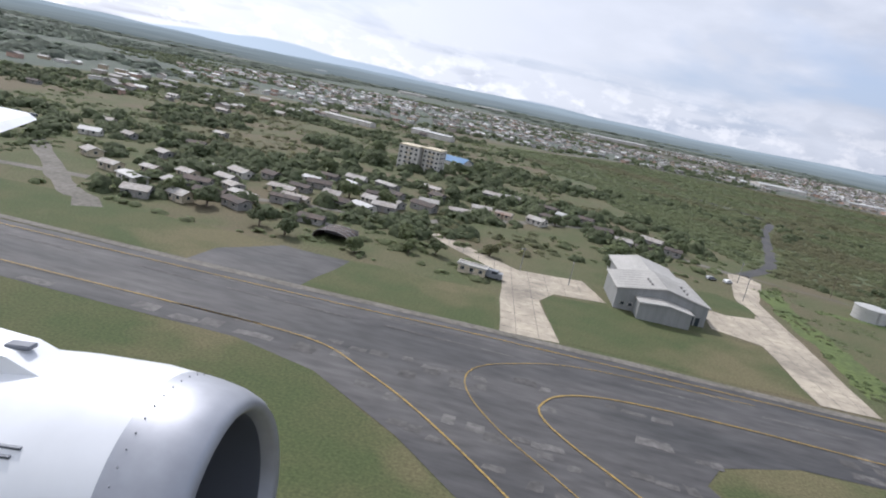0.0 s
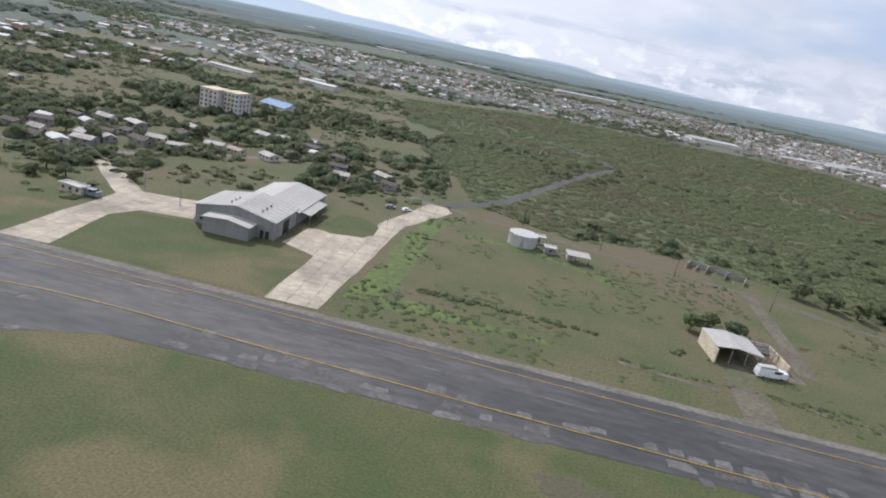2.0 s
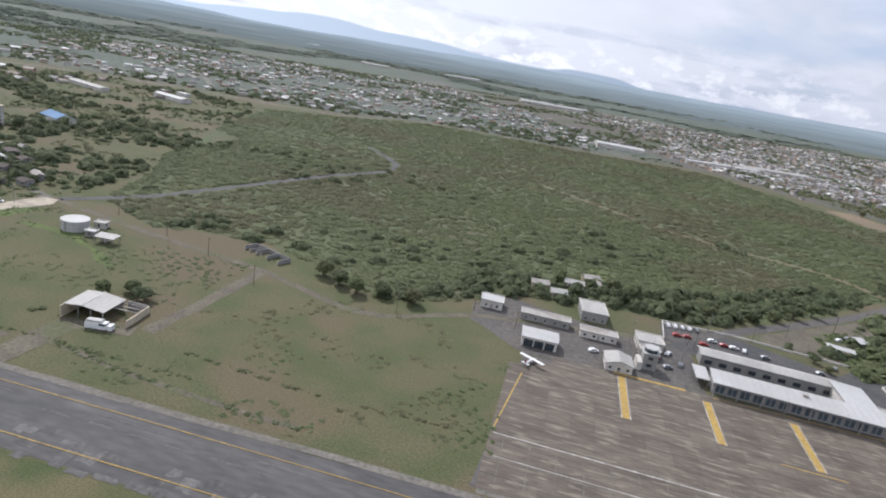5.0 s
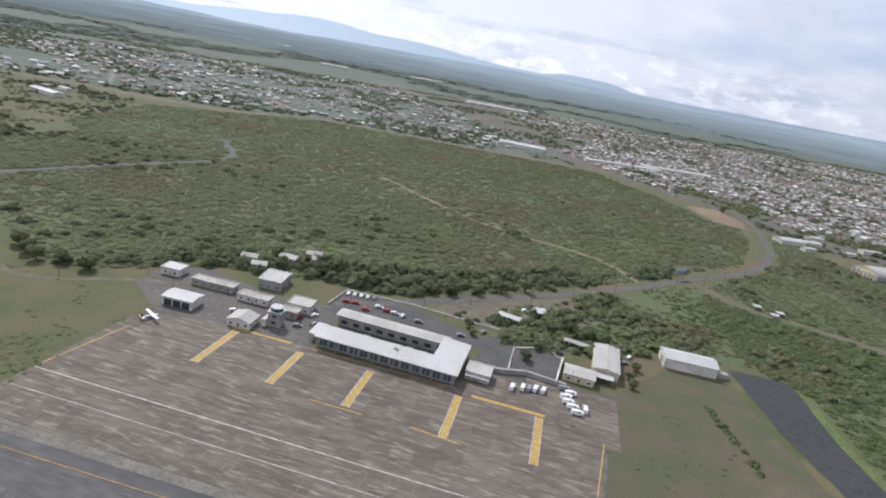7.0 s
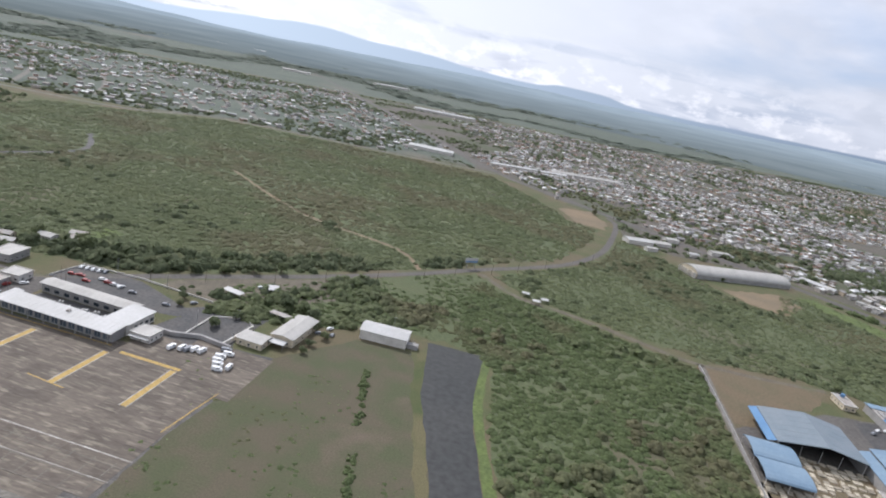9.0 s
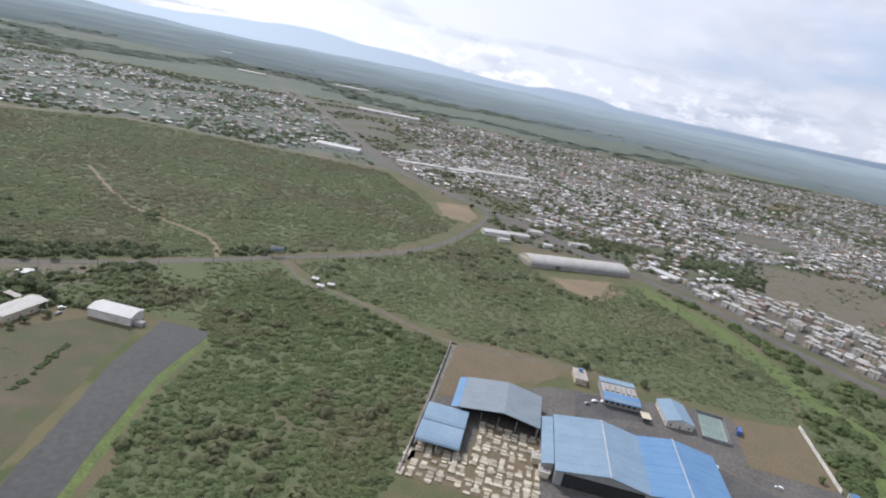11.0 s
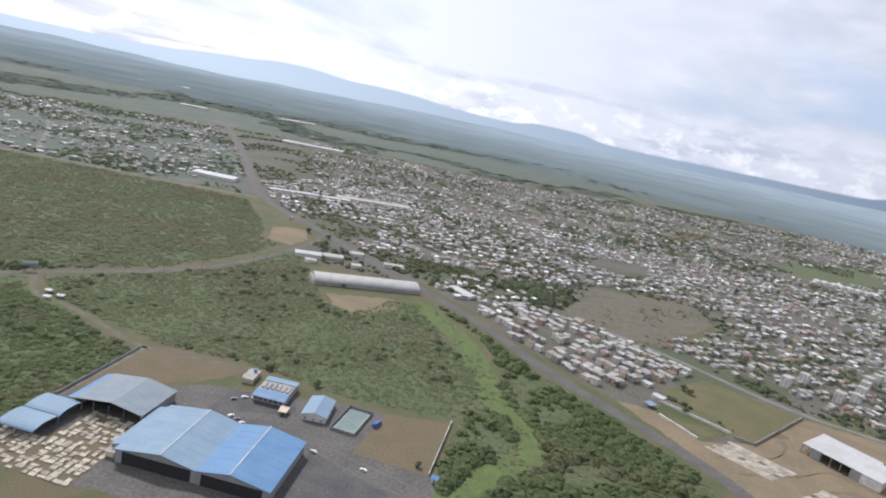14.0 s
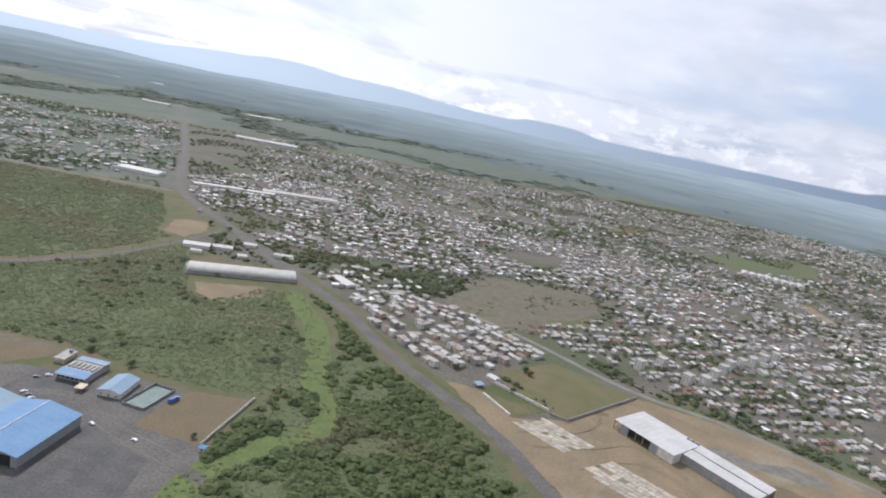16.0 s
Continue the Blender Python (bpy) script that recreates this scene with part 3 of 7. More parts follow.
def patches(name, rows, mat, z, label, category, seed, keep=0.6):
    """Many irregular repaired rectangles; rows: (x0, x1, y at x0, y at x1, width, length range)."""
    rng = np.random.default_rng(seed)
    V, F = [], []
    for x0, x1, ya, yb, w, (l0, l1) in rows:
        x = x0
        while x < x1:
            L = rng.uniform(l0, l1)
            if rng.random() < keep:
                y = ya + (yb - ya) * (x - x0) / (x1 - x0) + rng.uniform(-0.25, 0.25) * w
                sk, ww = rng.uniform(-0.5, 0.5), w * rng.uniform(0.45, 1.0)
                k = len(V)
                zz = z + 0.0006 * (k // 8 % 60)
                ring = [(0, 0), (0.33, rng.uniform(-0.12, 0.12)), (0.7, rng.uniform(-0.12, 0.12)), (1, sk * 0.2), (1.02, 0.5), (1 - abs(sk) * 0.2, 1), (0.5, rng.uniform(0.85, 1.15)), (0.05, rng.uniform(0.8, 1.1))]
                V += [(x + L * u + sk * v, y + ww * v, zz) for u, v in ring]
                F.append(tuple(range(k, k + 8)))
            x += L * rng.uniform(0.8, 1.9)
    return tagged(mesh_ob(name, V, F, mat), label, category, "", "stuff")


patches("asphalt_patches", [(-300, 0, 101, 105, 4.0, (3, 8)), (-300, 0, 107, 111, 2.5, (2, 6)), (70, 520, 109.5, 121.5, 3.4, (2.5, 7)), (70, 520, 113, 125, 4.5, (2, 7)), (75, 520, 118, 129.5, 3.5, (2, 6)), (-200, 520, 122, 138, 1.0, (6, 22)), (-200, 520, 127, 141, 0.8, (8, 26))], M["patch"], 0.085, "pale repaired patches on the dark taxiway", "patches", 3, 0.72)
patches("asphalt_patches_branch", [(-20, 30, 96, 84, 3.0, (2, 4)), (-12, 30, 88, 72, 3.0, (2, 4)), (-10, 44, 108, 100, 3, (2, 4)), (0, 40, 114, 112, 3, (2, 5)), (8, 45, 92, 90, 2.6, (2, 4))], M["patch"], 0.085, "pale repaired patches on the taxiway branch", "patches", 4, 0.6)


def joints(name, poly, u, turn, z, mat, label, w=0.06):
    """Thin sealed joints of a slab grid, kept inside an outline."""
    P = np.array(poly)
    c, s = math.cos(radians(turn)), math.sin(radians(turn))
    ctr = P.mean(0)
    V, F = [], []
    R = 140
    for k in range(-30, 31):
        for d, n in (((c, s), (-s, c)), ((-s, c), (c, s))):
            run = np.arange(-R, R, 1.0)
            px = ctr[0] + n[0] * k * u + d[0] * (run + 0.5)
            py = ctr[1] + n[1] * k * u + d[1] * (run + 0.5)
            ok = inside(px, py, poly)
            for r, o in zip(run, ok):
                if o:
                    a = (ctr[0] + n[0] * k * u + d[0] * r, ctr[1] + n[1] * k * u + d[1] * r)
                    b = (a[0] + d[0], a[1] + d[1])
                    i = len(V)
                    V += [(a[0] - n[0] * w, a[1] - n[1] * w, z), (b[0] - n[0] * w, b[1] - n[1] * w, z), (b[0] + n[0] * w, b[1] + n[1] * w, z), (a[0] + n[0] * w, a[1] + n[1] * w, z)]
                    F.append((i, i + 1, i + 2, i + 3))
    return tagged(mesh_ob(name, V, F, mat), label, "joints", "", "stuff")


joints("slab_joints_west", CONC_A, 5.5, 4, 0.11, M["seal"], "dark sealed joints between concrete slabs")
joints("slab_joints_east", CONC_B, 5.5, 2, 0.11, M["seal"], "dark sealed joints between concrete slabs")

for off in (0.0, 0.8):
    ribbon("holding_line", [(15.5 + off * 0.6, 70.4 - off * 0.8), (33.0 + off * 0.6, 83.8 - off * 0.8)], 0.35, 0.2, M["yellow"], "yellow holding line across the taxiway branch", "marking", step=30)
for k in range(9):
    x, y = 14.6 + 1.95 * k, 71.6 + 1.5 * k
    ribbon("holding_dash", [(x, y), (x + 1.0, y + 0.77)], 0.35, 0.2, M["yellow"], "yellow dash of the holding line", "marking", step=30)
joints("apron_joints", [(352, 156), (556, 158), (556, 178), (352, 177.5)], 8.16, 0.3, 0.128, M["shoulder"], "pale filled joints of the apron slabs", 0.13)

# ---- terminal apron ----
sheet("terminal_apron", [(350, 152), (558, 156), (556, 200), (562.5, 277), (540, 272), (500, 268), (498, 249), (430, 247), (391, 244), (356, 240), (352, 180)], 0.02, M["seal"], "stained grey concrete aircraft apron of large slabs", "apron")
sheet("apron_shoulder", [(352, 150), (700, 150), (700, 156), (558, 157), (352, 157)], 0.05, M["shoulder"], "worn grey strip edging the apron", "pavement")
sheet("apron_grass_east", [(562, 276), (590, 322), (620, 325), (633, 300), (655, 240), (690, 150), (558, 150), (556, 200)], 0.04, M["dry"], "patchy brown and green field beside the apron", "field", rough=1.0, seed=3)
sheet("apron_grass_west", [(230, 147), (350, 152), (356, 240), (330, 262), (250, 250), (232, 200)], 0.04, M["ground"], "rough green and brown field beside the apron", "field", rough=1.5, seed=4)
sheet("dark_strip", [(627, 344), (660, 346), (662.5, 298), (667, 266), (680, 215), (700, 150), (676, 150), (659, 211), (650, 243), (637, 285)], 0.09, M["wet_asphalt"], "dark wet-looking asphalt strip", "pavement", rough=0.6)
ribbon("grass_verge", [(663, 340), (665, 298), (671, 262), (690, 190), (703, 150)], 5, 0.06, M["lush"], "bright grass verge along the dark strip", "lawn", wobble=0.3)
ribbon("grass_verge_west", [(628, 330), (634, 290), (648, 240), (672, 150)], 6, 0.075, M["grass"], "green grass verge along the dark strip", "lawn", wobble=0.3)
for x, y0, y1 in ((395, 210.7, 243), (427, 210.7, 240), (458.5, 210, 240.3), (497, 208, 240), (530.8, 207.8, 241)):
    ribbon("stand_marking", [(x, y0), (x, y1)], 2.6, 0.14, M["stand_yellow"], "broad worn yellow stand line on the apron", "marking")
    for e in (-1.55, 1.55):
        ribbon("stand_edge_line", [(x + e, y0 - 0.3), (x + e, y1)], 0.4, 0.15, M["white_line"], "worn white edge of a stand line", "marking")
for pts, w in (([(502, 243), (533, 243)], 2.0), ([(392, 245), (420, 245.2)], 1.6), ([(352, 180), (556, 180.4)], 0.7), ([(353, 168), (556, 168.4)], 0.4), ([(557, 235), (553.5, 200)], 0.5), ([(485, 209), (504, 207)], 0.6), ([(445, 208), (466, 208)], 0.5), ([(352, 182), (357, 224)], 0.5), ([(430, 245), (495, 246)], 0.6)):
    m = M["white_line"] if pts[0][1] in (180, 168) else M["stand_yellow"]
    ribbon("apron_marking", pts, w, 0.135, m, "worn painted line on the apron", "marking")
sheet("car_park", [(415, 288), (428, 284), (486, 287), (500, 290), (500, 300), (457, 318), (418, 316)], 0.07, M["dark_road"], "dark asphalt car park behind the terminal", "car park")
sheet("service_yard", [(495, 266), (500, 290), (536, 300), (536, 274), (562, 276), (562, 268), (540, 270)], 0.065, M["dark_road"], "dark service yard with parked vehicles", "yard")
sheet("west_yard", [(330, 262), (356, 241), (428, 247), (428, 284), (415, 290), (380, 290), (345, 300), (328, 282)], 0.06, M["highway"], "grey trodden yard round small airport buildings", "yard", rough=0.6)

sheet("forecourt", [(491, 296), (511, 316), (521, 320), (543, 338), (540, 322), (538.5, 277), (512, 277), (501, 291)], 0.075, M["dark_road"], "dark asphalt forecourt with planted islands", "forecourt", rough=0.4)
sheet("earth_bank", [(526, 346), (538, 342), (572, 378), (568, 390)], 0.07, M["mud"], "bare brown earth beside the access road", "bank", rough=1.5, step=4)

sheet("forecourt_verge", [(456, 321), (500, 318), (522, 317), (543, 338), (566, 385), (545, 402), (500, 362)], 0.058, M["mud"], "brown trodden verge behind the car park", "verge", rough=1.2, step=5)

MAIN_ROAD = [(420, 296), (452, 323.8), (533, 398), (588, 456), (632.5, 510), (700, 590), (738, 670), (757, 760), (768.6, 862), (760, 905)]
BRANCH = [(636, 500), (671, 466), (706.5, 459), (760, 440), (800, 428), (885, 440)]
HIGHWAY = [(-1295, 4105), (141, 1810), (363, 1443), (570, 1098), (734, 949), (847, 847), (964, 748), (1040, 680), (1117, 590), (1228, 490), (1279, 421), (1370, 300), (1500, 120)]
BOUNDARY_ROAD = [(-404, 590), (-356, 698), (-216, 776), (24, 845), (125, 965), (411, 1030), (575, 1075)]
ribbon("main_road", MAIN_ROAD, 7.0, 0.09, M["highway"], "pale grey access road through the scrub", "road", wobble=0.05)
ribbon("branch_track", BRANCH, 5, 0.08, M["mud"], "pale dirt track through the scrub", "track", wobble=0.2)
ribbon("highway", HIGHWAY, 15, 0.11, M["highway"], "wide grey highway past the town", "road")
ribbon("boundary_road", BOUNDARY_ROAD, 7, 0.10, M["road"], "pale road along the edge of the scrub", "road", wobble=0.1)
ribbon("scrub_track", [(590, 470), (558, 509), (454, 544), (330, 640)], 4, 0.08, M["dirt"], "narrow dirt track in the scrub", "track", wobble=0.3)
ribbon("far_track", [(800, 428), (801, 345), (803, 280)], 4.5, 0.08, M["shoulder"], "dirt track along the compound wall", "track", wobble=0.2)
CANAL = [(960, 705), (974, 680), (1027, 612), (1070, 500), (1098, 455), (1099, 419), (1073, 383), (1055, 330), (1060, 250)]
ribbon("grassy_swale", CANAL, 25, 0.08, M["lush"], "bright green grassy swale winding through scrub", "swale", wobble=0.08)
sheet("sand_lot", [(690, 892), (735, 925), (755, 865), (752, 812), (715, 815)], 0.09, M["dirt"], "bare orange earth lot beside the road", "lot", rough=3)
sheet("sand_lot_shed", [(862, 655), (930, 692), (945, 660), (914, 612), (880, 625)], 0.09, M["dirt"], "bare orange earth by the long shed", "lot", rough=3, seed=2)
sheet("bare_ground", [(797, 424), (815, 437), (883, 441), (873, 414), (813, 352), (800, 352)], 0.07, M["brown_field"], "bare brown earth behind the blue hall", "lot", rough=3, seed=7)
sheet("compound_yard", [(800, 270), (803, 345), (870, 400), (960, 425), (990, 427), (1040, 365), (1060, 330), (1040, 270)], 0.06, M["highway"], "trodden grey-brown yard of the blue-roofed compound", "yard", rough=1, seed=8)
sheet("compound_car_park", [(886, 356), (934, 354), (936, 400), (930, 411), (905, 408), (887, 400)], 0.09, M["dark_road"], "dark asphalt car park of the compound", "car park")
ribbon("compound_road", [(893, 362), (928, 381), (968, 362), (1020, 347), (1060, 332)], 9, 0.10, M["highway"], "grey-brown compound road with kerb lines", "road")
sheet("compound_parking", [(964, 358), (990, 344), (1020, 338), (1030, 290), (966, 272)], 0.08, M["dark_road"], "dark asphalt yard beside the blue hall", "yard")
for k, off in enumerate((6.2, -6.2)):
    ribbon("kerb_line", [(968, 362 + off * 0.8), (1000, 351.5 + off), (1020, 347 + off), (1048, 337 + off)], 0.5, 0.12, M["shoulder"], "pale concrete kerb beside the compound road", "kerb")
sheet("brown_sports_field", [(988, 367), (993, 427), (1040, 440), (1038, 366)], 0.09, M["brown_field"], "dry brown sports field", "field", rough=0.4)
sheet("paved_yard", [(801, 268), (803, 296), (830, 300), (832, 330), (868, 332), (868, 268)], 0.08, M["brown_field"], "brown yard strewn with pale paving stones", "yard", rough=1.0)
sheet("estate_ground", [(1022, 735), (1056, 785), (1150, 795), (1225, 752), (1288, 706), (1217, 622), (1150, 584), (1078, 655)], 0.07, M["town_dirt"], "dusty ground of the housing estate", "ground", rough=2)
sheet("brown_lot", [(1142, 800), (1130, 850), (1190, 1015), (1352, 945), (1226, 752)], 0.075, M["town_dirt"], "fallow brown lot among houses", "lot", rough=3)
sheet("football_field", [(1224, 622), (1283, 686), (1366, 646), (1290, 549), (1275, 558), (1230, 600)], 0.09, M["olive"], "olive sports field beside the highway", "field", rough=1)
sheet("green_pitch", [(1210, 568), (1221, 589), (1275, 557), (1243, 527)], 0.11, M["grass"], "small worn green pitch", "field")
sheet("building_site", [(1176, 566), (1210, 567), (1243, 527), (1290, 549), (1366, 646), (1470, 628), (1650, 540), (1550, 330), (1385, 300), (1235, 492)], 0.07, M["dirt"], "bare brown building site", "lot", rough=2)


def cracked_slab(name, o, u, v, nu, nv, seed):
    """Rows of separate old floor slabs on bare earth, some shifted or lost."""
    rng = random.Random(seed)
    slab = thing(name, 0, 0, 0, 0, "pale cracked concrete floor slabs on bare earth", "slab", "", "structure")
    for i in range(nv):
        a, b = rng.uniform(0, 0.1), rng.uniform(0.86, 1.0)
        for k in range(nu):
            p, q = a + (b - a) * k / nu, a + (b - a) * (k + 1) / nu - 0.006
            if rng.random() < 0.06:
                continue
            r, t = i / nv + 0.004, (i + 1) / nv - rng.uniform(0.004, 0.014)
            bm = bmesh.new()
            h = 0.14 + rng.uniform(0, 0.08)
            for z in (0.05, h):
                for m, n in ((p, r), (q, r), (q, t), (p, t)):
                    bm.verts.new((o[0] + u[0] * m + v[0] * n, o[1] + u[1] * m + v[1] * n, z))
            bm.verts.ensure_lookup_table()
            w = bm.verts
            for f in ((4, 5, 6, 7), (0, 1, 5, 4), (1, 2, 6, 5), (2, 3, 7, 6), (3, 0, 4, 7)):
                bm.faces.new([w[c] for c in f])
            bmesh.ops.recalc_face_normals(bm, faces=bm.faces)
            part("floor_slab", bm, M["slab"], slab)


cracked_slab("concrete_slab", (1270, 544), (49, -32), (-31, -23), 9, 7, 3)
cracked_slab("concrete_slab_south", (1327, 499), (70, -46), (-29, -28), 11, 7, 4)
for pts in ([(1250, 505), (1300, 530), (1322, 560), (1330, 600), (1372, 628), (1440, 598)], [(1300, 470), (1340, 500), (1372, 498), (1420, 450), (1470, 420)], [(1262, 486), (1312, 508), (1352, 532), (1390, 500)]):
    for off in (-1.3, 1.3):
        ribbon("wheel_track", [(x + off, y + off) for x, y in pts], 1.0, 0.085, M["brown_field"], "brown wheel rut on the building site", "track", wobble=0.35, step=4.0)
wr = random.Random(17)
for k, (x, y, r) in enumerate(((1318, 585, 12), (1440, 560, 22), (1470, 520, 20), (1350, 470, 14), (1290, 520, 9), (1500, 560, 24))):
    ring = [(x + r * wr.uniform(0.6, 1.2) * math.cos(a * 0.524) * 1.4, y + r * wr.uniform(0.5, 1.0) * math.sin(a * 0.524) * 0.7) for a in range(12)]
    sheet("worn_patch", ring, 0.078 + 0.0007 * k, M["shoulder"] if k % 2 else M["brown_field"], "trampled patch of earth on the building site", "patch", rough=1.0, step=4.0, seed=k)
sheet("highway_verge", [(960, 772), (1048, 703), (1122, 612), (1182, 560), (1245, 498), (1292, 546), (1370, 652), (1420, 680), (1300, 772), (1200, 1030), (1120, 800)], 0.055, M["town_dirt"], "brown trodden ground beside the highway", "ground", rough=2)
sheet("scrub_clearing", [(381, 384), (398, 378), (396, 352), (383, 350)], 0.06, M["lush"], "bright grass clearing in the scrub", "lawn", rough=1.5, step=5)
for k, (x, y, r) in enumerate(((160, 99, 7), (167, 95, 5), (235, 104, 5))):
    pr = random.Random(k)
    ring = [(x + r * pr.uniform(0.6, 1.2) * math.cos(a * 0.524) * 1.5, y + r * pr.uniform(0.5, 1.0) * math.sin(a * 0.524) * 0.7) for a in range(12)]
    sheet("bare_patch", ring, 0.052 + 0.001 * k, M["dry"], "bare brown patch worn in the grass", "patch", rough=0.7, step=2.0, seed=k)
ribbon("estate_road", [(1050, 800), (1150, 790), (1247, 744), (1361, 664), (1464, 632), (1550, 581), (1700, 480)], 8, 0.09, M["road"], "grey road between estate and town", "road")
for a, b in (((49, 1010), (-260, 1330)), ((158, 1030), (-260, 1520)), ((250, 1040), (-150, 1545)), ((310, 1060), (-60, 1560)), ((338, 1160), (-160, 1800)), ((330, 1320), (-130, 1960)), ((-60, 900), (-300, 1200)), ((-150, 830), (-420, 1150))):
    ribbon("town_street", [a, ((a[0] + b[0]) / 2 + 10, (a[1] + b[1]) / 2 + 6), b], 8, 0.12, M["shoulder"], "pale dirt street between scattered houses", "road", wobble=0.15, step=20)
TOWN = [(-900, 1200), (-420, 720), (-216, 800), (24, 870), (125, 985), (411, 1040), (570, 1090), (690, 960), (770, 900), (775, 790), (830, 760), (960, 790), (1040, 715), (1120, 800), (1200, 1030), (1360, 950), (1300, 770), (1420, 670), (1700, 520), (2400, 900), (3200, 2300), (2700, 3300), (1600, 3000), (900, 2450), (300, 2400), (-300, 2000), (-900, 1700)]
sheet("town_ground", TOWN, 0.05, M["town_dirt"], "dusty brown ground between the town's houses", "ground")
sheet("west_town_ground", [(-900, 1210), (-420, 725), (-216, 805), (24, 875), (125, 990), (411, 1045), (540, 1110), (340, 1440), (120, 1800), (-250, 2000), (-900, 1700)], 0.08, M["hazed_floor"], "green ground between scattered western houses, paled for haze", "ground", rough=6, step=30)


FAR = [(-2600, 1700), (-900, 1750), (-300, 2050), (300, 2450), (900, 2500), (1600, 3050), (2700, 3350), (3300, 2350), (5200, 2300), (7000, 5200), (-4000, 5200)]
sheet("far_forest_floor", FAR, 0.04, M["hazed_floor"], "green wooded plain beyond the town, paled for haze", "ground")
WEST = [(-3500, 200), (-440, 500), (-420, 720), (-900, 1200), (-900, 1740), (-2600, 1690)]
sheet("west_floor", WEST, 0.045, M["hazed_floor"], "green wooded plain west of the town, paled for haze", "ground")


def backdrop():
    """Hill country behind everything, its blue haze painted as emission."""
    m = bpy.data.materials.new("painted_haze_hills")
    m.use_nodes = True
    nt = m.node_tree
    b = nt.nodes["Principled BSDF"]
    b.inputs["Roughness"].default_value = 1.0
    b.inputs["Specular IOR Level"].default_value = 0.0
    geo = nt.nodes.new("ShaderNodeNewGeometry")
    n = nt.nodes.new("ShaderNodeTexNoise")
    n.inputs["Scale"].default_value, n.inputs["Detail"].default_value = 0.004, 8
    nt.links.new(geo.outputs["Position"], n.inputs["Vector"])
    mx = nt.nodes.new("ShaderNodeMix")
    mx.data_type = "RGBA"
    mx.inputs[6].default_value, mx.inputs[7].default_value = (0.03, 0.042, 0.035, 1), (0.10, 0.105, 0.08, 1)
    nt.links.new(n.outputs["Fac"], mx.inputs[0])
    nt.links.new(mx.outputs[2], b.inputs["Base Color"])
    # blue emission in place of aerial haze, stronger with distance
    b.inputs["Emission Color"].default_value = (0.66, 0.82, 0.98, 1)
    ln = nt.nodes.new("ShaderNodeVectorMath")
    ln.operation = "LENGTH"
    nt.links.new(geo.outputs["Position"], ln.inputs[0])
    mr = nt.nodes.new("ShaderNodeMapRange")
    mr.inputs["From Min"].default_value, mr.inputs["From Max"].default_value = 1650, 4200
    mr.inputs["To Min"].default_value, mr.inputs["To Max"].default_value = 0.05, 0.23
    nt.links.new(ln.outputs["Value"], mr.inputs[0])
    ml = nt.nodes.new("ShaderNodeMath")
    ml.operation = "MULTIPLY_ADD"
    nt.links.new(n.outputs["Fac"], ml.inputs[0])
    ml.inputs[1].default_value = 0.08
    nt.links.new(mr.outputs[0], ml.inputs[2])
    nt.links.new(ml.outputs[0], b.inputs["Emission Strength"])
    V, F = [], []
    nu, nv = 140, 15
    for j in range(nv):
        r = 3650 + j * 460
        for i in range(nu):
            a = radians(-75 + 150 * i / (nu - 1))
            x, y = 600 + r * math.sin(a), r * math.cos(a)
            h = (j / (nv - 1)) ** 1.05 * (95 + 60 * noise.noise((a * 3.0, 0.3 * j, 1.7)) + 25 * noise.noise((a * 14.0, j * 0.7, 4.1)))
            V.append((x, y, max(0.3, h)))
    for j in range(nv - 1):
        for i in range(nu - 1):
            F.append((j * nu + i, j * nu + i + 1, (j + 1) * nu + i + 1, (j + 1) * nu + i))
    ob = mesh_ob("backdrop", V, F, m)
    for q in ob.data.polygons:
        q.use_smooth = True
    tagged(ob, "hill country on the horizon with painted blue haze", "hills", "", "structure")


backdrop()


# ---- vegetation ----
def clump_mesh(rng, n_leaf=34, leaf=0.3):
    """A unit bush: a ragged dome of small leaf clumps. Returns verts and triangles."""
    V, F = [], []
    for k in range(n_leaf):
        u, a = rng.uniform(0.05, 1), rng.uniform(0, 2 * math.pi)
        z = u ** 0.8
        r = math.sqrt(max(0.0, 1 - z * z)) * rng.uniform(0.75, 1.1)
        c = np.array([r * math.cos(a), r * math.sin(a), z * rng.uniform(0.75, 1.08)])
        nrm = c / (np.linalg.norm(c) + 1e-6) + rng.normal(0, 0.3, 3) + (0, 0, 0.7)
        nrm /= np.linalg.norm(nrm)
        t = np.cross(nrm, rng.normal(0, 1, 3))
        t /= np.linalg.norm(t)
        b = np.cross(nrm, t)
        s = leaf * rng.uniform(0.7, 1.4)
        m = 5
        k0 = len(V)
        V.append(c + nrm * s * 0.35)
        for i in range(m):
            w = 2 * math.pi * i / m
            V.append(c + (t * math.cos(w) + b * math.sin(w)) * s * rng.uniform(0.7, 1.2) - nrm * s * 0.25)
        for i in range(m):
            F.append((k0, k0 + 1 + i, k0 + 1 + (i + 1) % m))
    return np.array(V), np.array(F)


RNG = np.random.default_rng(7)
BUSHES = [clump_mesh(RNG, 22, 0.42) for _ in range(8)]
BUSHES_FAR = [clump_mesh(RNG, 8, 0.62) for _ in range(6)]


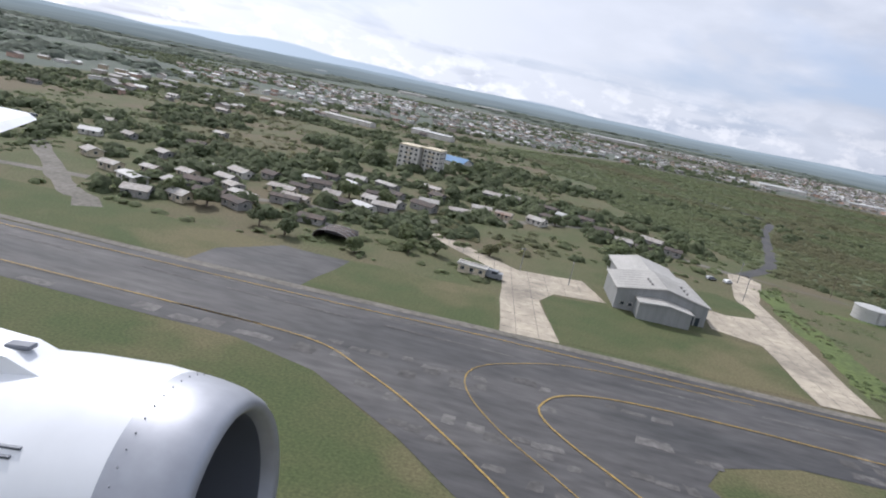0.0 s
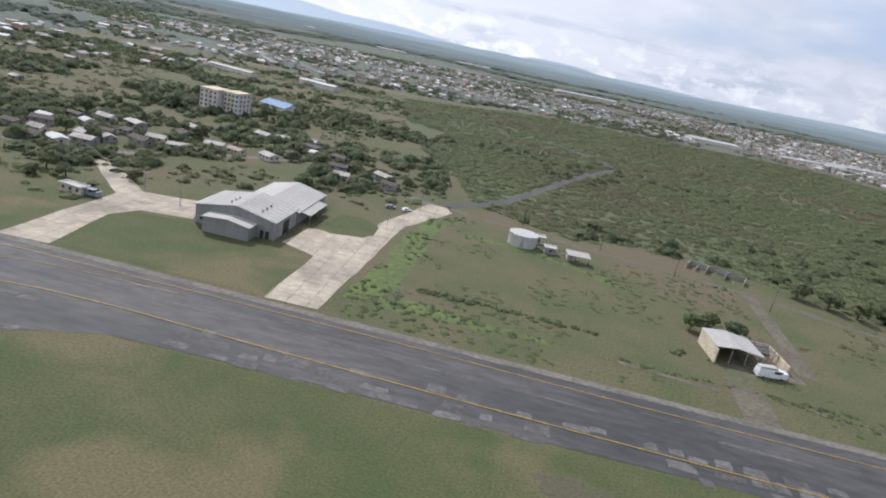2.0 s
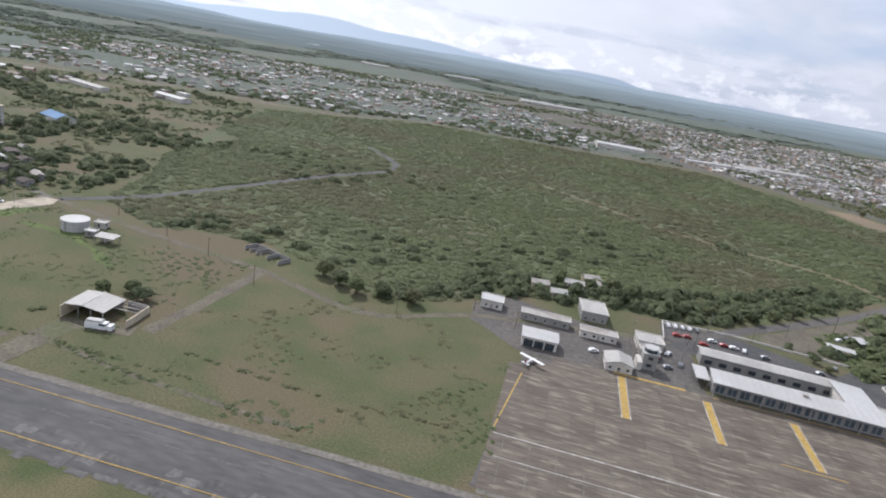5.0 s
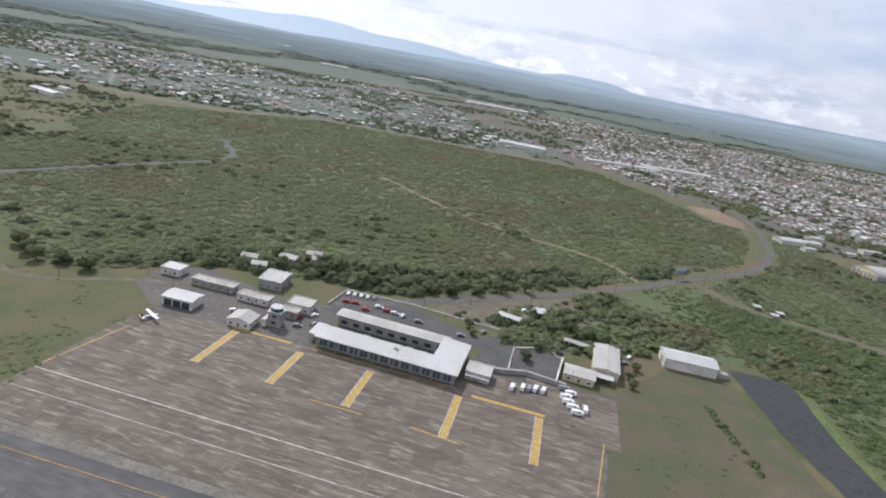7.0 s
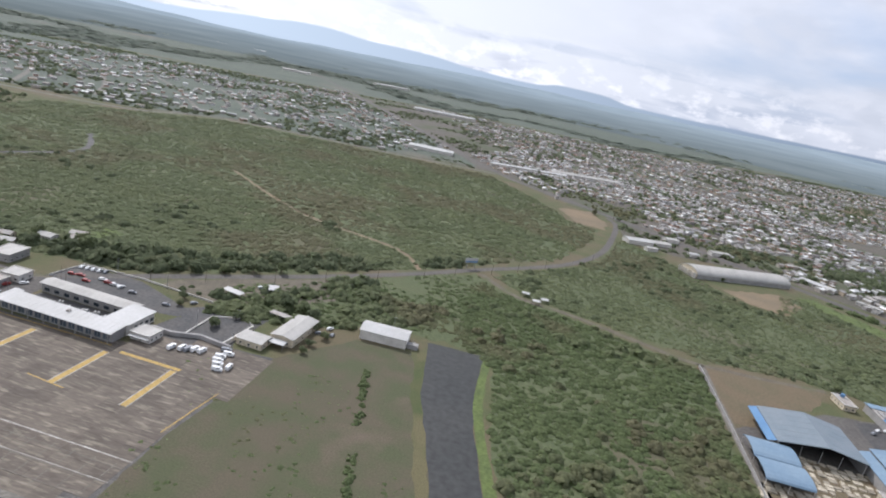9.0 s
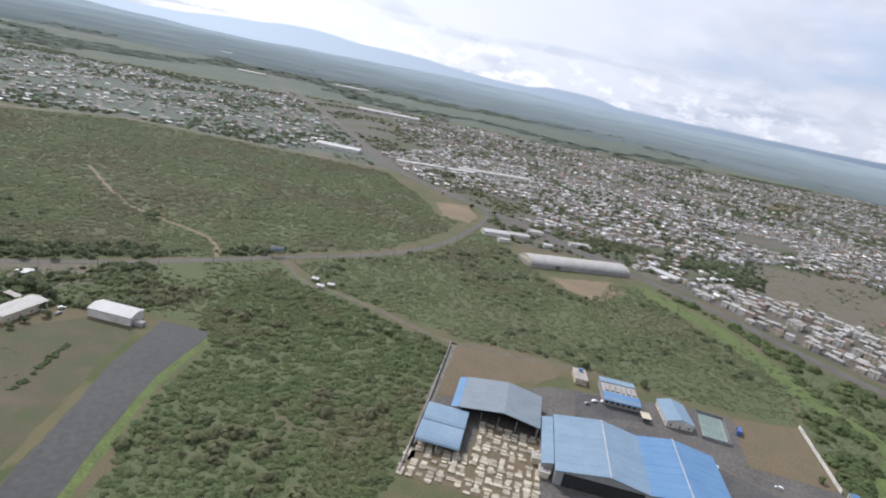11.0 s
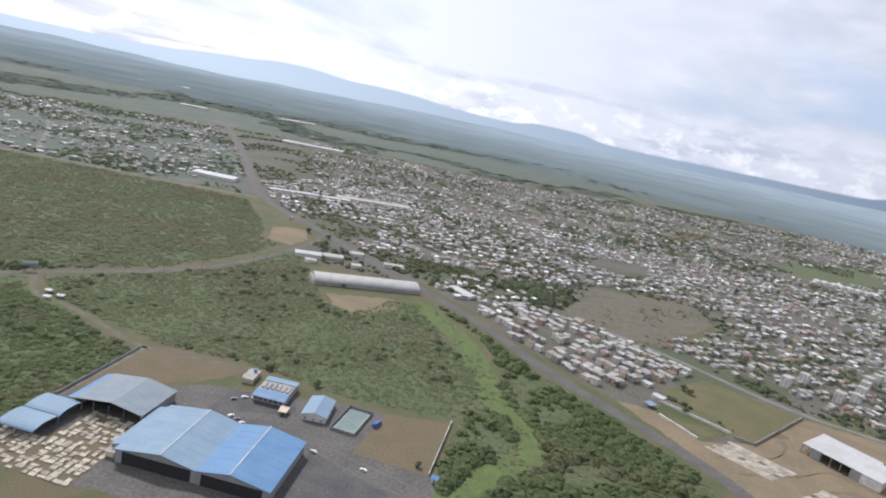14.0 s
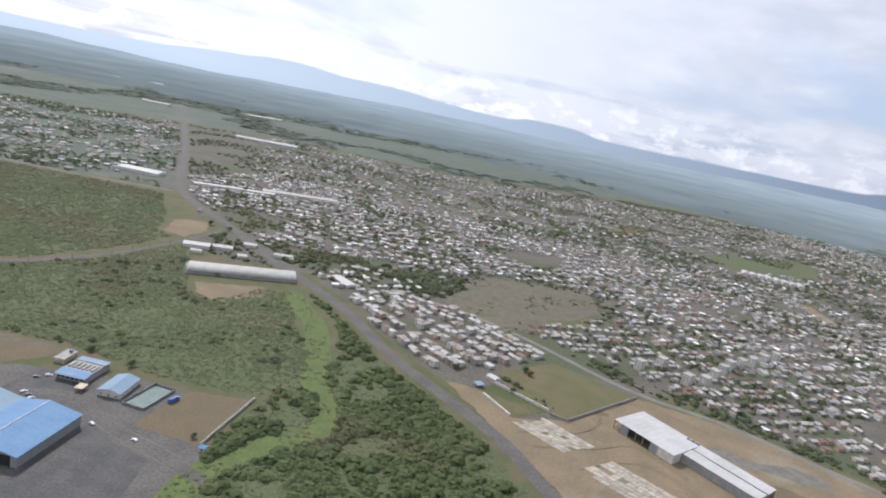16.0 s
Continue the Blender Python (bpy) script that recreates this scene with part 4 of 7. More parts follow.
def scatter(name, px, py, sx, sz, mat, label, category, variants, z0=0.0):
    """Joins many bushes into one object."""
    VV, FF, off = [], [], 0
    rng = np.random.default_rng(len(px))
    for i in range(len(px)):
        V, F = variants[rng.integers(len(variants))]
        a = rng.uniform(0, 6.28)
        c, s = math.cos(a), math.sin(a)
        R = np.array([[c, s, 0], [-s, c, 0], [0, 0, 1]])
        VV.append((V @ R) * (sx[i], sx[i], sz[i]) + (px[i], py[i], z0 - 0.1 * sz[i]))
        FF.append(F + off)
        off += len(V)
    V, F = np.concatenate(VV), np.concatenate(FF)
    me = bpy.data.meshes.new(name)
    me.vertices.add(len(V))
    me.vertices.foreach_set("co", V.astype(np.float32).ravel())
    me.loops.add(len(F) * 3)
    me.loops.foreach_set("vertex_index", F.astype(np.int32).ravel())
    me.polygons.add(len(F))
    me.polygons.foreach_set("loop_start", np.arange(0, len(F) * 3, 3, dtype=np.int32))
    me.polygons.foreach_set("use_smooth", np.ones(len(F), dtype=bool))
    me.update(calc_edges=True)
    me.materials.append(mat)
    return tagged(new(name, me), label, category, "", "stuff")


def field_noise(px, py, s):
    return np.array([noise.noise((x * s, y * s, 0.3)) for x, y in zip(px, py)])


def bushes(name, poly, spacing, size, height, mat, label, variants=BUSHES, cut=-9.0, seed=1, avoid=(), category="scrub", patch=0.02):
    rng = np.random.default_rng(seed)
    P = np.array(poly)
    (x0, y0), (x1, y1) = P.min(0), P.max(0)
    n = int((x1 - x0) * (y1 - y0) / spacing ** 2 * 1.12)
    px, py = rng.uniform(x0, x1, n), rng.uniform(y0, y1, n)
    k = inside(px, py, poly)
    for pts, d in avoid:
        k &= ~near_line(px, py, pts, d)
    px, py = px[k], py[k]
    f = field_noise(px, py, patch)
    k = f > cut
    px, py, f = px[k], py[k], f[k]
    s = (size[0] + (size[1] - size[0]) * rng.random(len(px)) ** 1.6 * 1.15) * (1 + 0.5 * f)
    h = s * rng.uniform(*height, len(px))
    return scatter(name, px, py, s, h, mat, label, category, variants)


WOODS = [(116, 300), (163, 277), (215, 294), (250, 279), (291, 256), (330, 288), (345, 305), (400, 320), (418, 322), (450, 334), (525, 404), (580, 462), (625, 516), (694, 605), (730, 716), (740, 805), (700, 822), (678, 885), (570, 1040), (411, 1010), (135, 955), (40, 830), (-30, 760), (20, 560), (90, 380)]
FIELD_LANE = [(103, 282), (116, 300), (133, 332), (172, 456), (205, 560), (150, 640)]
SCRUB_TRACK = [(590, 470), (558, 509), (454, 544), (330, 640)]
near_woods = [(116, 300), (163, 277), (215, 294), (250, 279), (291, 256), (330, 288), (345, 305), (400, 320), (450, 334), (525, 404), (580, 462), (625, 516), (640, 540), (60, 540), (60, 430), (90, 380)]
far_woods = [(60, 540), (640, 540), (694, 605), (730, 716), (740, 805), (700, 822), (678, 885), (570, 1040), (411, 1010), (135, 955), (40, 830), (-30, 760), (20, 560)]
sheet("scrub_floor", WOODS, 0.03, M["scrub_floor"], "green undergrowth under the scrub", "ground", rough=4)
bushes("scrub_near", near_woods, 3.3, (1.4, 3.2), (0.24, 0.5), M["leaf"], "dense green scrub covering the airport plain", avoid=((FIELD_LANE, 4), (SCRUB_TRACK, 3)), cut=-0.8, seed=2)
bushes("scrub_far", far_woods, 4.8, (2.1, 4.2), (0.2, 0.42), M["leaf"], "dense green scrub stretching to the town", variants=BUSHES_FAR, avoid=((FIELD_LANE, 4), (SCRUB_TRACK, 3)), cut=-0.8, seed=3)
bushes("tree_belt", [(300, 262), (345, 302), (400, 322), (450, 336), (560, 448), (545, 458), (440, 372), (380, 352), (320, 320), (285, 262)], 6.5, (2.6, 4.8), (0.8, 1.25), M["leaf_dark"], "belt of dark trees at the edge of the scrub", seed=4, category="trees")
bushes("scrub_dark_patches", near_woods, 17, (2.4, 4.4), (0.6, 1.0), M["leaf_dark"], "darker trees standing out of the scrub", seed=14, cut=0.0, category="trees", patch=0.011)
EAST_SCRUB = [(668, 335), (672, 295), (676, 262), (700, 185), (720, 150), (796, 150), (798, 265), (796, 420), (760, 432), (706, 450), (672, 456), (640, 480), (632, 440), (640, 360)]
sheet("scrub_floor_east", EAST_SCRUB, 0.03, M["scrub_floor"], "green undergrowth under the bushes", "ground", rough=3)
bushes("scrub_east", EAST_SCRUB, 3.2, (1.3, 3.2), (0.28, 0.6), M["leaf_bright"], "lush bushes beside the dark strip", seed=5, cut=-0.8)
PLAIN_SCRUB = [(645, 502), (675, 475), (760, 450), (800, 438), (880, 448), (960, 436), (1000, 440), (1042, 446), (1060, 520), (1010, 600), (960, 690), (930, 690), (905, 612), (870, 625), (850, 660), (835, 690), (775, 780), (764, 755), (745, 665), (708, 588)]
sheet("scrub_floor_plain", PLAIN_SCRUB, 0.03, M["scrub_floor"], "green and brown undergrowth on the plain", "ground", rough=4)
bushes("scrub_plain", PLAIN_SCRUB, 3.3, (1.1, 2.7), (0.2, 0.42), M["leaf"], "low scrub on the plain before the town", seed=6, cut=-0.8, avoid=((CANAL, 9), (BRANCH, 5)), variants=BUSHES_FAR)
SWALE_SCRUB = [(985, 705), (1040, 640), (1075, 560), (1045, 445), (1045, 360), (1070, 250), (1250, 250), (1290, 380), (1245, 440), (1205, 485), (1105, 580), (1030, 665), (972, 720)]
sheet("scrub_floor_swale", SWALE_SCRUB, 0.03, M["scrub_floor"], "green undergrowth along the swale", "ground", rough=4)
bushes("scrub_swale", SWALE_SCRUB, 4.4, (1.2, 4.4), (0.4, 0.9), M["leaf_bright"], "lush bushes along the grassy swale", seed=8, cut=-0.12, avoid=((CANAL, 9.5), (HIGHWAY, 13)))
bushes("scrub_plain_dark", PLAIN_SCRUB, 13, (1.6, 3.4), (0.6, 1.0), M["leaf_dark"], "taller dark bushes on the plain", seed=31, cut=0.05, avoid=((CANAL, 9), (BRANCH, 5)))
bushes("scrub_swale_low", SWALE_SCRUB, 3.6, (0.7, 1.8), (0.2, 0.45), M["leaf"], "low olive weeds along the swale", seed=34, cut=-0.8, avoid=((CANAL, 9), (HIGHWAY, 11)), variants=BUSHES_FAR)
bushes("scrub_swale_tall", SWALE_SCRUB, 9, (3.0, 6.0), (0.6, 1.0), M["leaf_bright"], "taller bushes along the swale", seed=32, cut=-0.05, avoid=((CANAL, 10), (HIGHWAY, 15)), patch=0.03)
bushes("scrub_east_tall", EAST_SCRUB, 12, (2.2, 4.0), (0.7, 1.1), M["leaf"], "taller bushes beside the dark strip", seed=33, cut=0.0, patch=0.03)
bushes("scrub_terminal", [(505, 300), (536, 304), (575, 328), (592, 345), (625, 346), (655, 352), (640, 480), (630, 500), (590, 455), (540, 395), (500, 350)], 5.5, (2.0, 4.4), (0.7, 1.1), M["leaf"], "scrub and trees behind the terminal", seed=9, cut=0.06)
bushes("scrub_village", [(-420, 172), (-125, 176), (-60, 200), (-20, 205), (30, 235), (100, 290), (90, 380), (20, 560), (-30, 760), (-216, 765), (-340, 690), (-420, 560)], 9.0, (1.6, 4.6), (0.7, 1.2), M["leaf_dark"], "scattered dark trees round the village", seed=10, cut=-0.06, variants=BUSHES, category="trees", patch=0.016)
VILLAGE_AREA = [(-420, 172), (-125, 168), (-80, 166), (-60, 172), (-40, 170), (-5, 176), (-4, 190), (-38, 226), (0, 205), (28, 212), (34, 232), (66, 230), (84, 262), (100, 290), (90, 380), (20, 560), (-30, 760), (-216, 765), (-340, 690), (-420, 560)]
bushes("village_gardens", [(-125, 172), (-62, 196), (-42, 227), (0, 268), (41, 315), (75, 290), (62, 365), (-10, 385), (-120, 320), (-200, 285)], 7.5, (1.5, 3.8), (0.7, 1.15), M["leaf_dark"], "garden trees crowding the village houses", seed=27, cut=-0.2, category="trees", patch=0.03)
bushes("village_undergrowth", VILLAGE_AREA, 6.2, (0.7, 2.4), (0.35, 0.8), M["leaf"], "low bushes and weeds round the village houses", seed=23, cut=-0.12, variants=BUSHES_FAR, patch=0.03)
bushes("road_trees", [(428, 322), (456, 336), (533, 408), (588, 468), (630, 524), (620, 530), (575, 478), (520, 420), (445, 348), (425, 334)], 5.5, (2.2, 4.2), (0.8, 1.3), M["leaf_dark"], "trees lining the access road", seed=24, cut=-0.3, category="trees")
bushes("forecourt_trees", [(460, 322), (505, 320), (530, 352), (575, 415), (600, 445), (592, 448), (545, 395), (500, 355), (470, 332)], 7.5, (1.8, 4.2), (0.7, 1.2), M["leaf_dark"], "trees between car park and access road", seed=25, cut=-0.15, category="trees")
bushes("ditch_bushes", [(168, 159.5), (264, 162), (264, 164), (168, 161.8)], 1.5, (0.4, 0.9), (0.4, 0.7), M["leaf"], "dark weeds along the ditch", seed=26, cut=-0.25, category="weeds", patch=0.05)
bushes("roadside_scrub", [(505, 302), (575, 330), (592, 347), (655, 354), (690, 380), (705, 450), (660, 468), (632, 495), (590, 450), (540, 392), (500, 348)], 3.6, (0.8, 2.6), (0.3, 0.6), M["leaf_bright"], "low green scrub between terminal and access road", seed=44, cut=-0.5, avoid=((MAIN_ROAD, 6), (BRANCH, 5)), variants=BUSHES_FAR)
sheet("scrub_floor_terminal", [(505, 300), (575, 328), (592, 345), (655, 352), (690, 380), (705, 452), (660, 468), (632, 498), (590, 455), (540, 395), (500, 350)], 0.028, M["scrub_floor"], "green undergrowth behind the terminal", "ground", rough=3)
bushes("ditch_weeds", [(212, 160), (241, 156.2), (268, 154), (300, 153.6), (300, 155.6), (268, 156.2), (241, 158.4), (212, 162)], 1.5, (0.4, 1.0), (0.35, 0.6), M["leaf"], "dark weeds along the turned strip", seed=52, cut=-0.3, category="weeds", patch=0.05)
bushes("field_hedge", [(240, 176), (300, 172), (345, 176), (345, 177.5), (300, 173.6), (240, 177.5)], 1.5, (0.4, 1.1), (0.35, 0.6), M["leaf"], "line of dark weeds across the field", seed=53, cut=-0.2, category="weeds", patch=0.05)
bushes("hedge_row", [(112, 172.6), (200, 175.6), (200, 178), (112, 175.5)], 1.6, (0.6, 1.3), (0.5, 0.9), M["leaf"], "line of low dark bushes across the meadow", seed=11, cut=-0.35, category="hedge", patch=0.06)
bushes("hedge_row_east", [(605, 292), (608, 292), (632, 197), (629, 196)], 1.7, (0.8, 1.7), (0.6, 1.0), M["leaf_bright"], "line of low bushes across the dry field", seed=12, cut=-0.4, category="hedge", patch=0.06)
for k, o in enumerate(STRIPS):
    bushes("lush_tufts", o, 2.4, (0.35, 1.0), (0.3, 0.6), M["leaf_bright"], "rank bright grass tufts by the concrete", seed=51 + k, cut=-0.25, category="tufts", patch=0.06)
bushes("meadow_tufts", [(96, 145), (355, 152), (352, 235), (300, 250), (232, 258), (105, 272)], 4.0, (0.3, 0.8), (0.25, 0.5), M["leaf_bright"], "rough tufts standing in the meadow", seed=13, cut=0.24, category="tufts", avoid=((((202, 176), (206, 144)), 8), (((228, 180), (234, 258)), 6)))
bushes("swale_tufts", [(x - 11, y - 4) for x, y in CANAL] + [(x + 11, y + 4) for x, y in CANAL[::-1]], 4.2, (0.5, 1.5), (0.2, 0.45), M["leaf"], "rank grass tufts in the swale", seed=41, cut=-0.05, category="tufts", patch=0.05)
bushes("field_weeds", [(560, 276), (600, 272), (640, 285), (655, 215), (640, 160), (560, 160), (520, 250)], 5.5, (0.4, 1.0), (0.12, 0.25), M["leaf_bright"], "low weeds on the dry field beside the apron", seed=42, cut=0.05, category="weeds", patch=0.04)
bushes("meadow_weeds", [(96, 145), (355, 152), (352, 235), (300, 250), (232, 258), (105, 272)], 3.2, (0.4, 1.1), (0.12, 0.3), M["leaf"], "low brown-green weeds streaking the meadow", seed=43, cut=0.08, category="weeds", patch=0.06, avoid=((((202, 176), (206, 144)), 8), (((228, 180), (234, 258)), 6)))
bushes("far_forest", [(-2500, 1900), (-900, 1750), (-300, 2050), (300, 2450), (900, 2500), (1600, 3050), (2700, 3350), (3300, 2350), (4800, 2900), (4000, 4800), (-1500, 4800)], 46, (14, 32), (0.14, 0.26), M["leaf_hazed"], "forest on the far plain, paled for haze", variants=BUSHES_FAR, seed=15, category="forest", cut=0.12, patch=0.002)
bushes("far_forest_west", [(-2500, 300), (-440, 560), (-420, 720), (-900, 1200), (-900, 1750), (-2500, 1900)], 24, (6, 12), (0.45, 0.7), M["leaf_hazed"], "woods and gardens west of the town, paled for haze", variants=BUSHES_FAR, seed=16, category="forest", cut=-0.1, patch=0.006)
bushes("town_trees", TOWN, 13.0, (2.0, 4.6), (0.6, 1.0), M["leaf_dark"], "trees standing between the town's houses", variants=BUSHES_FAR, seed=17, category="trees", cut=-0.05, avoid=((HIGHWAY, 16),), patch=0.008)
bushes("crossing_trees", [(800, 800), (900, 800), (960, 815), (1030, 870), (1010, 920), (900, 900), (820, 890)], 9, (2.0, 4.6), (0.7, 1.1), M["leaf_dark"], "dark trees behind the sheds at the crossing", seed=45, category="trees", cut=-0.02, avoid=((HIGHWAY, 14),), patch=0.02)
bushes("highway_town_trees", [(620, 1060), (770, 920), (860, 850), (960, 800), (1040, 860), (1000, 1000), (900, 1120), (760, 1180), (640, 1150)], 9.0, (1.6, 4.0), (0.6, 1.0), M["leaf"], "gardens and trees beside the highway", seed=46, category="trees", cut=-0.15, avoid=((HIGHWAY, 14),), patch=0.02, variants=BUSHES_FAR)
bushes("shed_row_trees", [(776, 1423), (800, 1360), (920, 1277), (940, 1330), (860, 1420)], 7, (3, 6), (0.7, 1.0), M["leaf_dark"], "dark trees behind the white sheds", seed=47, category="trees", variants=BUSHES_FAR)
bushes("estate_belt", [(1300, 722), (1366, 670), (1466, 640), (1554, 590), (1704, 490), (1710, 512), (1566, 618), (1470, 664), (1380, 700), (1308, 742)], 6.0, (1.6, 4.0), (0.6, 1.0), M["leaf_dark"], "dark tree belt along the estate road", seed=48, category="trees", cut=-0.3, patch=0.03)
bushes("field_edge_trees", [(1224, 606), (1282, 560), (1286, 566), (1230, 614)], 6.0, (1.4, 3.0), (0.7, 1.1), M["leaf_dark"], "bushes between pitch and sports field", seed=49, category="trees", cut=-0.1, patch=0.05)
bushes("lot_weeds", [(1142, 800), (1130, 850), (1170, 985), (1325, 1055), (1392, 1015), (1330, 900), (1226, 752)], 9.0, (0.8, 2.4), (0.3, 0.6), M["leaf"], "weeds scattered over the fallow lot", seed=50, category="weeds", cut=0.1, patch=0.02, variants=BUSHES_FAR)
bushes("town_grove", [(1030, 880), (1050, 850), (1095, 815), (1130, 850), (1145, 950), (1100, 930)], 6, (4, 7.5), (0.8, 1.1), M["leaf_dark"], "grove of dark trees among the houses", variants=BUSHES, seed=18, category="trees")


# ---- the town ----
def town_houses(name, poly, spacing, turn, size, height, label, keep=0.8, seed=1, avoid=(), flat=0.35, district=170.0):
    """Far houses, past counting: walls with a pitched or flat roof each, in districts that each have a street grid of their own."""
    rng = np.random.default_rng(seed)
    P = np.array(poly, float)
    lo, hi = P.min(0), P.max(0)
    nd = max(1, int((hi[0] - lo[0]) * (hi[1] - lo[1]) / district ** 2))
    seeds = rng.uniform(lo, hi, (nd, 2))
    turns = radians(turn) + rng.normal(0, 0.22, nd)
    fill = np.clip(keep * rng.uniform(0.72, 1.18, nd), 0, 1)
    PX, PY, PA = [], [], []
    for d in range(nd):
        c, s = math.cos(turns[d]), math.sin(turns[d])
        g = np.arange(-district * 1.3, district * 1.3, spacing)
        gu, gv = np.meshgrid(g, g * 1.02)
        iu, iv = np.meshgrid(np.arange(len(g)), np.arange(len(g)))
        k = (iu % 8 != 0) & (iv % 3 != 0) & (rng.random(gu.shape) < fill[d])
        u = gu[k] + rng.uniform(-0.3, 0.3, k.sum()) * spacing
        v = gv[k] + rng.uniform(-0.3, 0.3, k.sum()) * spacing
        x, y = seeds[d, 0] + u * c - v * s, seeds[d, 1] + u * s + v * c
        own = np.argmin((x[:, None] - seeds[:, 0]) ** 2 + (y[:, None] - seeds[:, 1]) ** 2, axis=1) == d
        PX.append(x[own])
        PY.append(y[own])
        PA.append(np.full(own.sum(), turns[d]))
    px, py, pa = np.concatenate(PX), np.concatenate(PY), np.concatenate(PA)
    k = inside(px, py, poly)
    for pts, d in avoid:
        k &= ~near_line(px, py, pts, d)
    for lot in OPEN_LOTS + [NEAR_QUARTER]:
        k &= ~inside(px, py, lot)
    px, py, pa = px[k], py[k], pa[k]
    k = field_noise(px, py, 0.006) > -0.42
    px, py, pa = px[k], py[k], pa[k]
    V, F, mi = [], [], []
    for x, y, a in zip(px, py, pa):
        a += rng.choice((0, math.pi / 2)) + rng.normal(0, 0.06)
        w, d = rng.uniform(*size) / 2, rng.uniform(*size) / 2.6
        h = rng.uniform(*height)
        r = 0.35 if rng.random() < flat else rng.uniform(0.9, 1.6)
        ca, sa = math.cos(a), math.sin(a)

        def put(lx, ly, lz):
            V.append((x + lx * ca - ly * sa, y + lx * sa + ly * ca, lz))
        k0 = len(V)
        for lx, ly in ((-w, -d), (w, -d), (w, d), (-w, d)):
            put(lx, ly, 0)
        for lx, ly in ((-w, -d), (w, -d), (w, d), (-w, d)):
            put(lx, ly, h)
        for i in range(4):
            F.append((k0 + i, k0 + (i + 1) % 4, k0 + 4 + (i + 1) % 4, k0 + 4 + i))
            mi.append(0)
        k0 = len(V)
        o = 0.5
        if r < 0.5:
            for z in (h - 0.02, h + r):
                for lx, ly in ((-w - o, -d - o), (w + o, -d - o), (w + o, d + o), (-w - o, d + o)):
                    put(lx, ly, z)
            F.append((k0 + 4, k0 + 5, k0 + 6, k0 + 7))
            F.extend((k0 + i, k0 + (i + 1) % 4, k0 + 4 + (i + 1) % 4, k0 + 4 + i) for i in range(4))
            mi.extend([1] * 5)
        else:
            for lx, ly, lz in ((-w - o, -d - o, h - 0.15), (w + o, -d - o, h - 0.15), (w + o, 0, h + r), (-w - o, 0, h + r), (w + o, d + o, h - 0.15), (-w - o, d + o, h - 0.15)):
                put(lx, ly, lz)
            F.extend([(k0, k0 + 1, k0 + 2, k0 + 3), (k0 + 3, k0 + 2, k0 + 4, k0 + 5), (k0 + 1, k0 + 4, k0 + 2), (k0, k0 + 3, k0 + 5)])
            mi.extend([1] * 4)
    ob = mesh_ob(name, V, F, [M["walls"], M["roofs"]], None, mi)
    return tagged(ob, label, "houses", "", "stuff")


AVOID = ((HIGHWAY, 16), (BOUNDARY_ROAD, 9), (((690, 892), (755, 865)), 60))
NEAR_QUARTER = [(1236, 776), (1310, 735), (1428, 690), (1568, 622), (1640, 690), (1560, 800), (1420, 880), (1345, 900)]
OPEN_LOTS = [[(1142, 800), (1130, 850), (1170, 985), (1325, 1055), (1392, 1015), (1330, 900), (1226, 752)],
             [(1721, 1822), (2159, 2205), (2044, 1833), (1755, 1668)], [(1420, 1823), (1563, 2141), (1666, 2170), (1495, 1828)],
             [(1815, 1410), (1845, 1405), (1845, 1275), (1815, 1275)]]
for o, m, lb in zip(OPEN_LOTS, ("mud", "scrub_floor", "brown_field", "dirt"), ("fallow brown lot among houses", "green fallow ground among far houses", "reddish bare slope above the houses", "bare yellow earth lot among houses")):
    sheet("open_lot", o, 0.082, M[m], lb, "lot", rough=4, step=20)
near_town = [(690, 960), (770, 900), (830, 850), (960, 790), (1040, 715), (1120, 800), (1150, 1000), (1340, 1060), (1400, 1010), (1340, 890), (1300, 770), (1428, 690), (1700, 520), (2300, 860), (2300, 1500), (570, 1500), (500, 1220), (560, 1110)]
far_town = [(500, 1500), (2300, 1500), (2300, 860), (3000, 1700), (3150, 2800), (2450, 3200), (1700, 2850), (900, 2400), (200, 2300)]
west_town = [(-700, 1150), (-420, 730), (-216, 800), (24, 870), (125, 985), (380, 1040), (480, 1240), (560, 1130), (350, 1450), (130, 1780), (-100, 2150), (-300, 1900), (-700, 1600)]
town_houses("town_houses_near", near_town, 11.0, 28, (5.0, 10.5), (2.5, 4.6), "crowded low houses with tin and concrete roofs", 0.84, 1, AVOID, 0.5)
town_houses("town_houses_far", far_town, 17, 24, (6.5, 13), (2.8, 5.0), "far crowded houses of the town", 0.62, 2, AVOID, 0.4, 260.0)
town_houses("town_houses_west", west_town, 20, 32, (7, 13), (2.6, 4.2), "scattered houses west of the highway", 0.62, 3, AVOID)
town_houses("village_far_houses", [(-560, 480), (-250, 420), (-210, 560), (-120, 640), (-110, 760), (-216, 740), (-330, 640), (-450, 700)], 24, 10, (8, 15), (2.6, 4.2), "low houses scattered among trees", 0.45, 4)


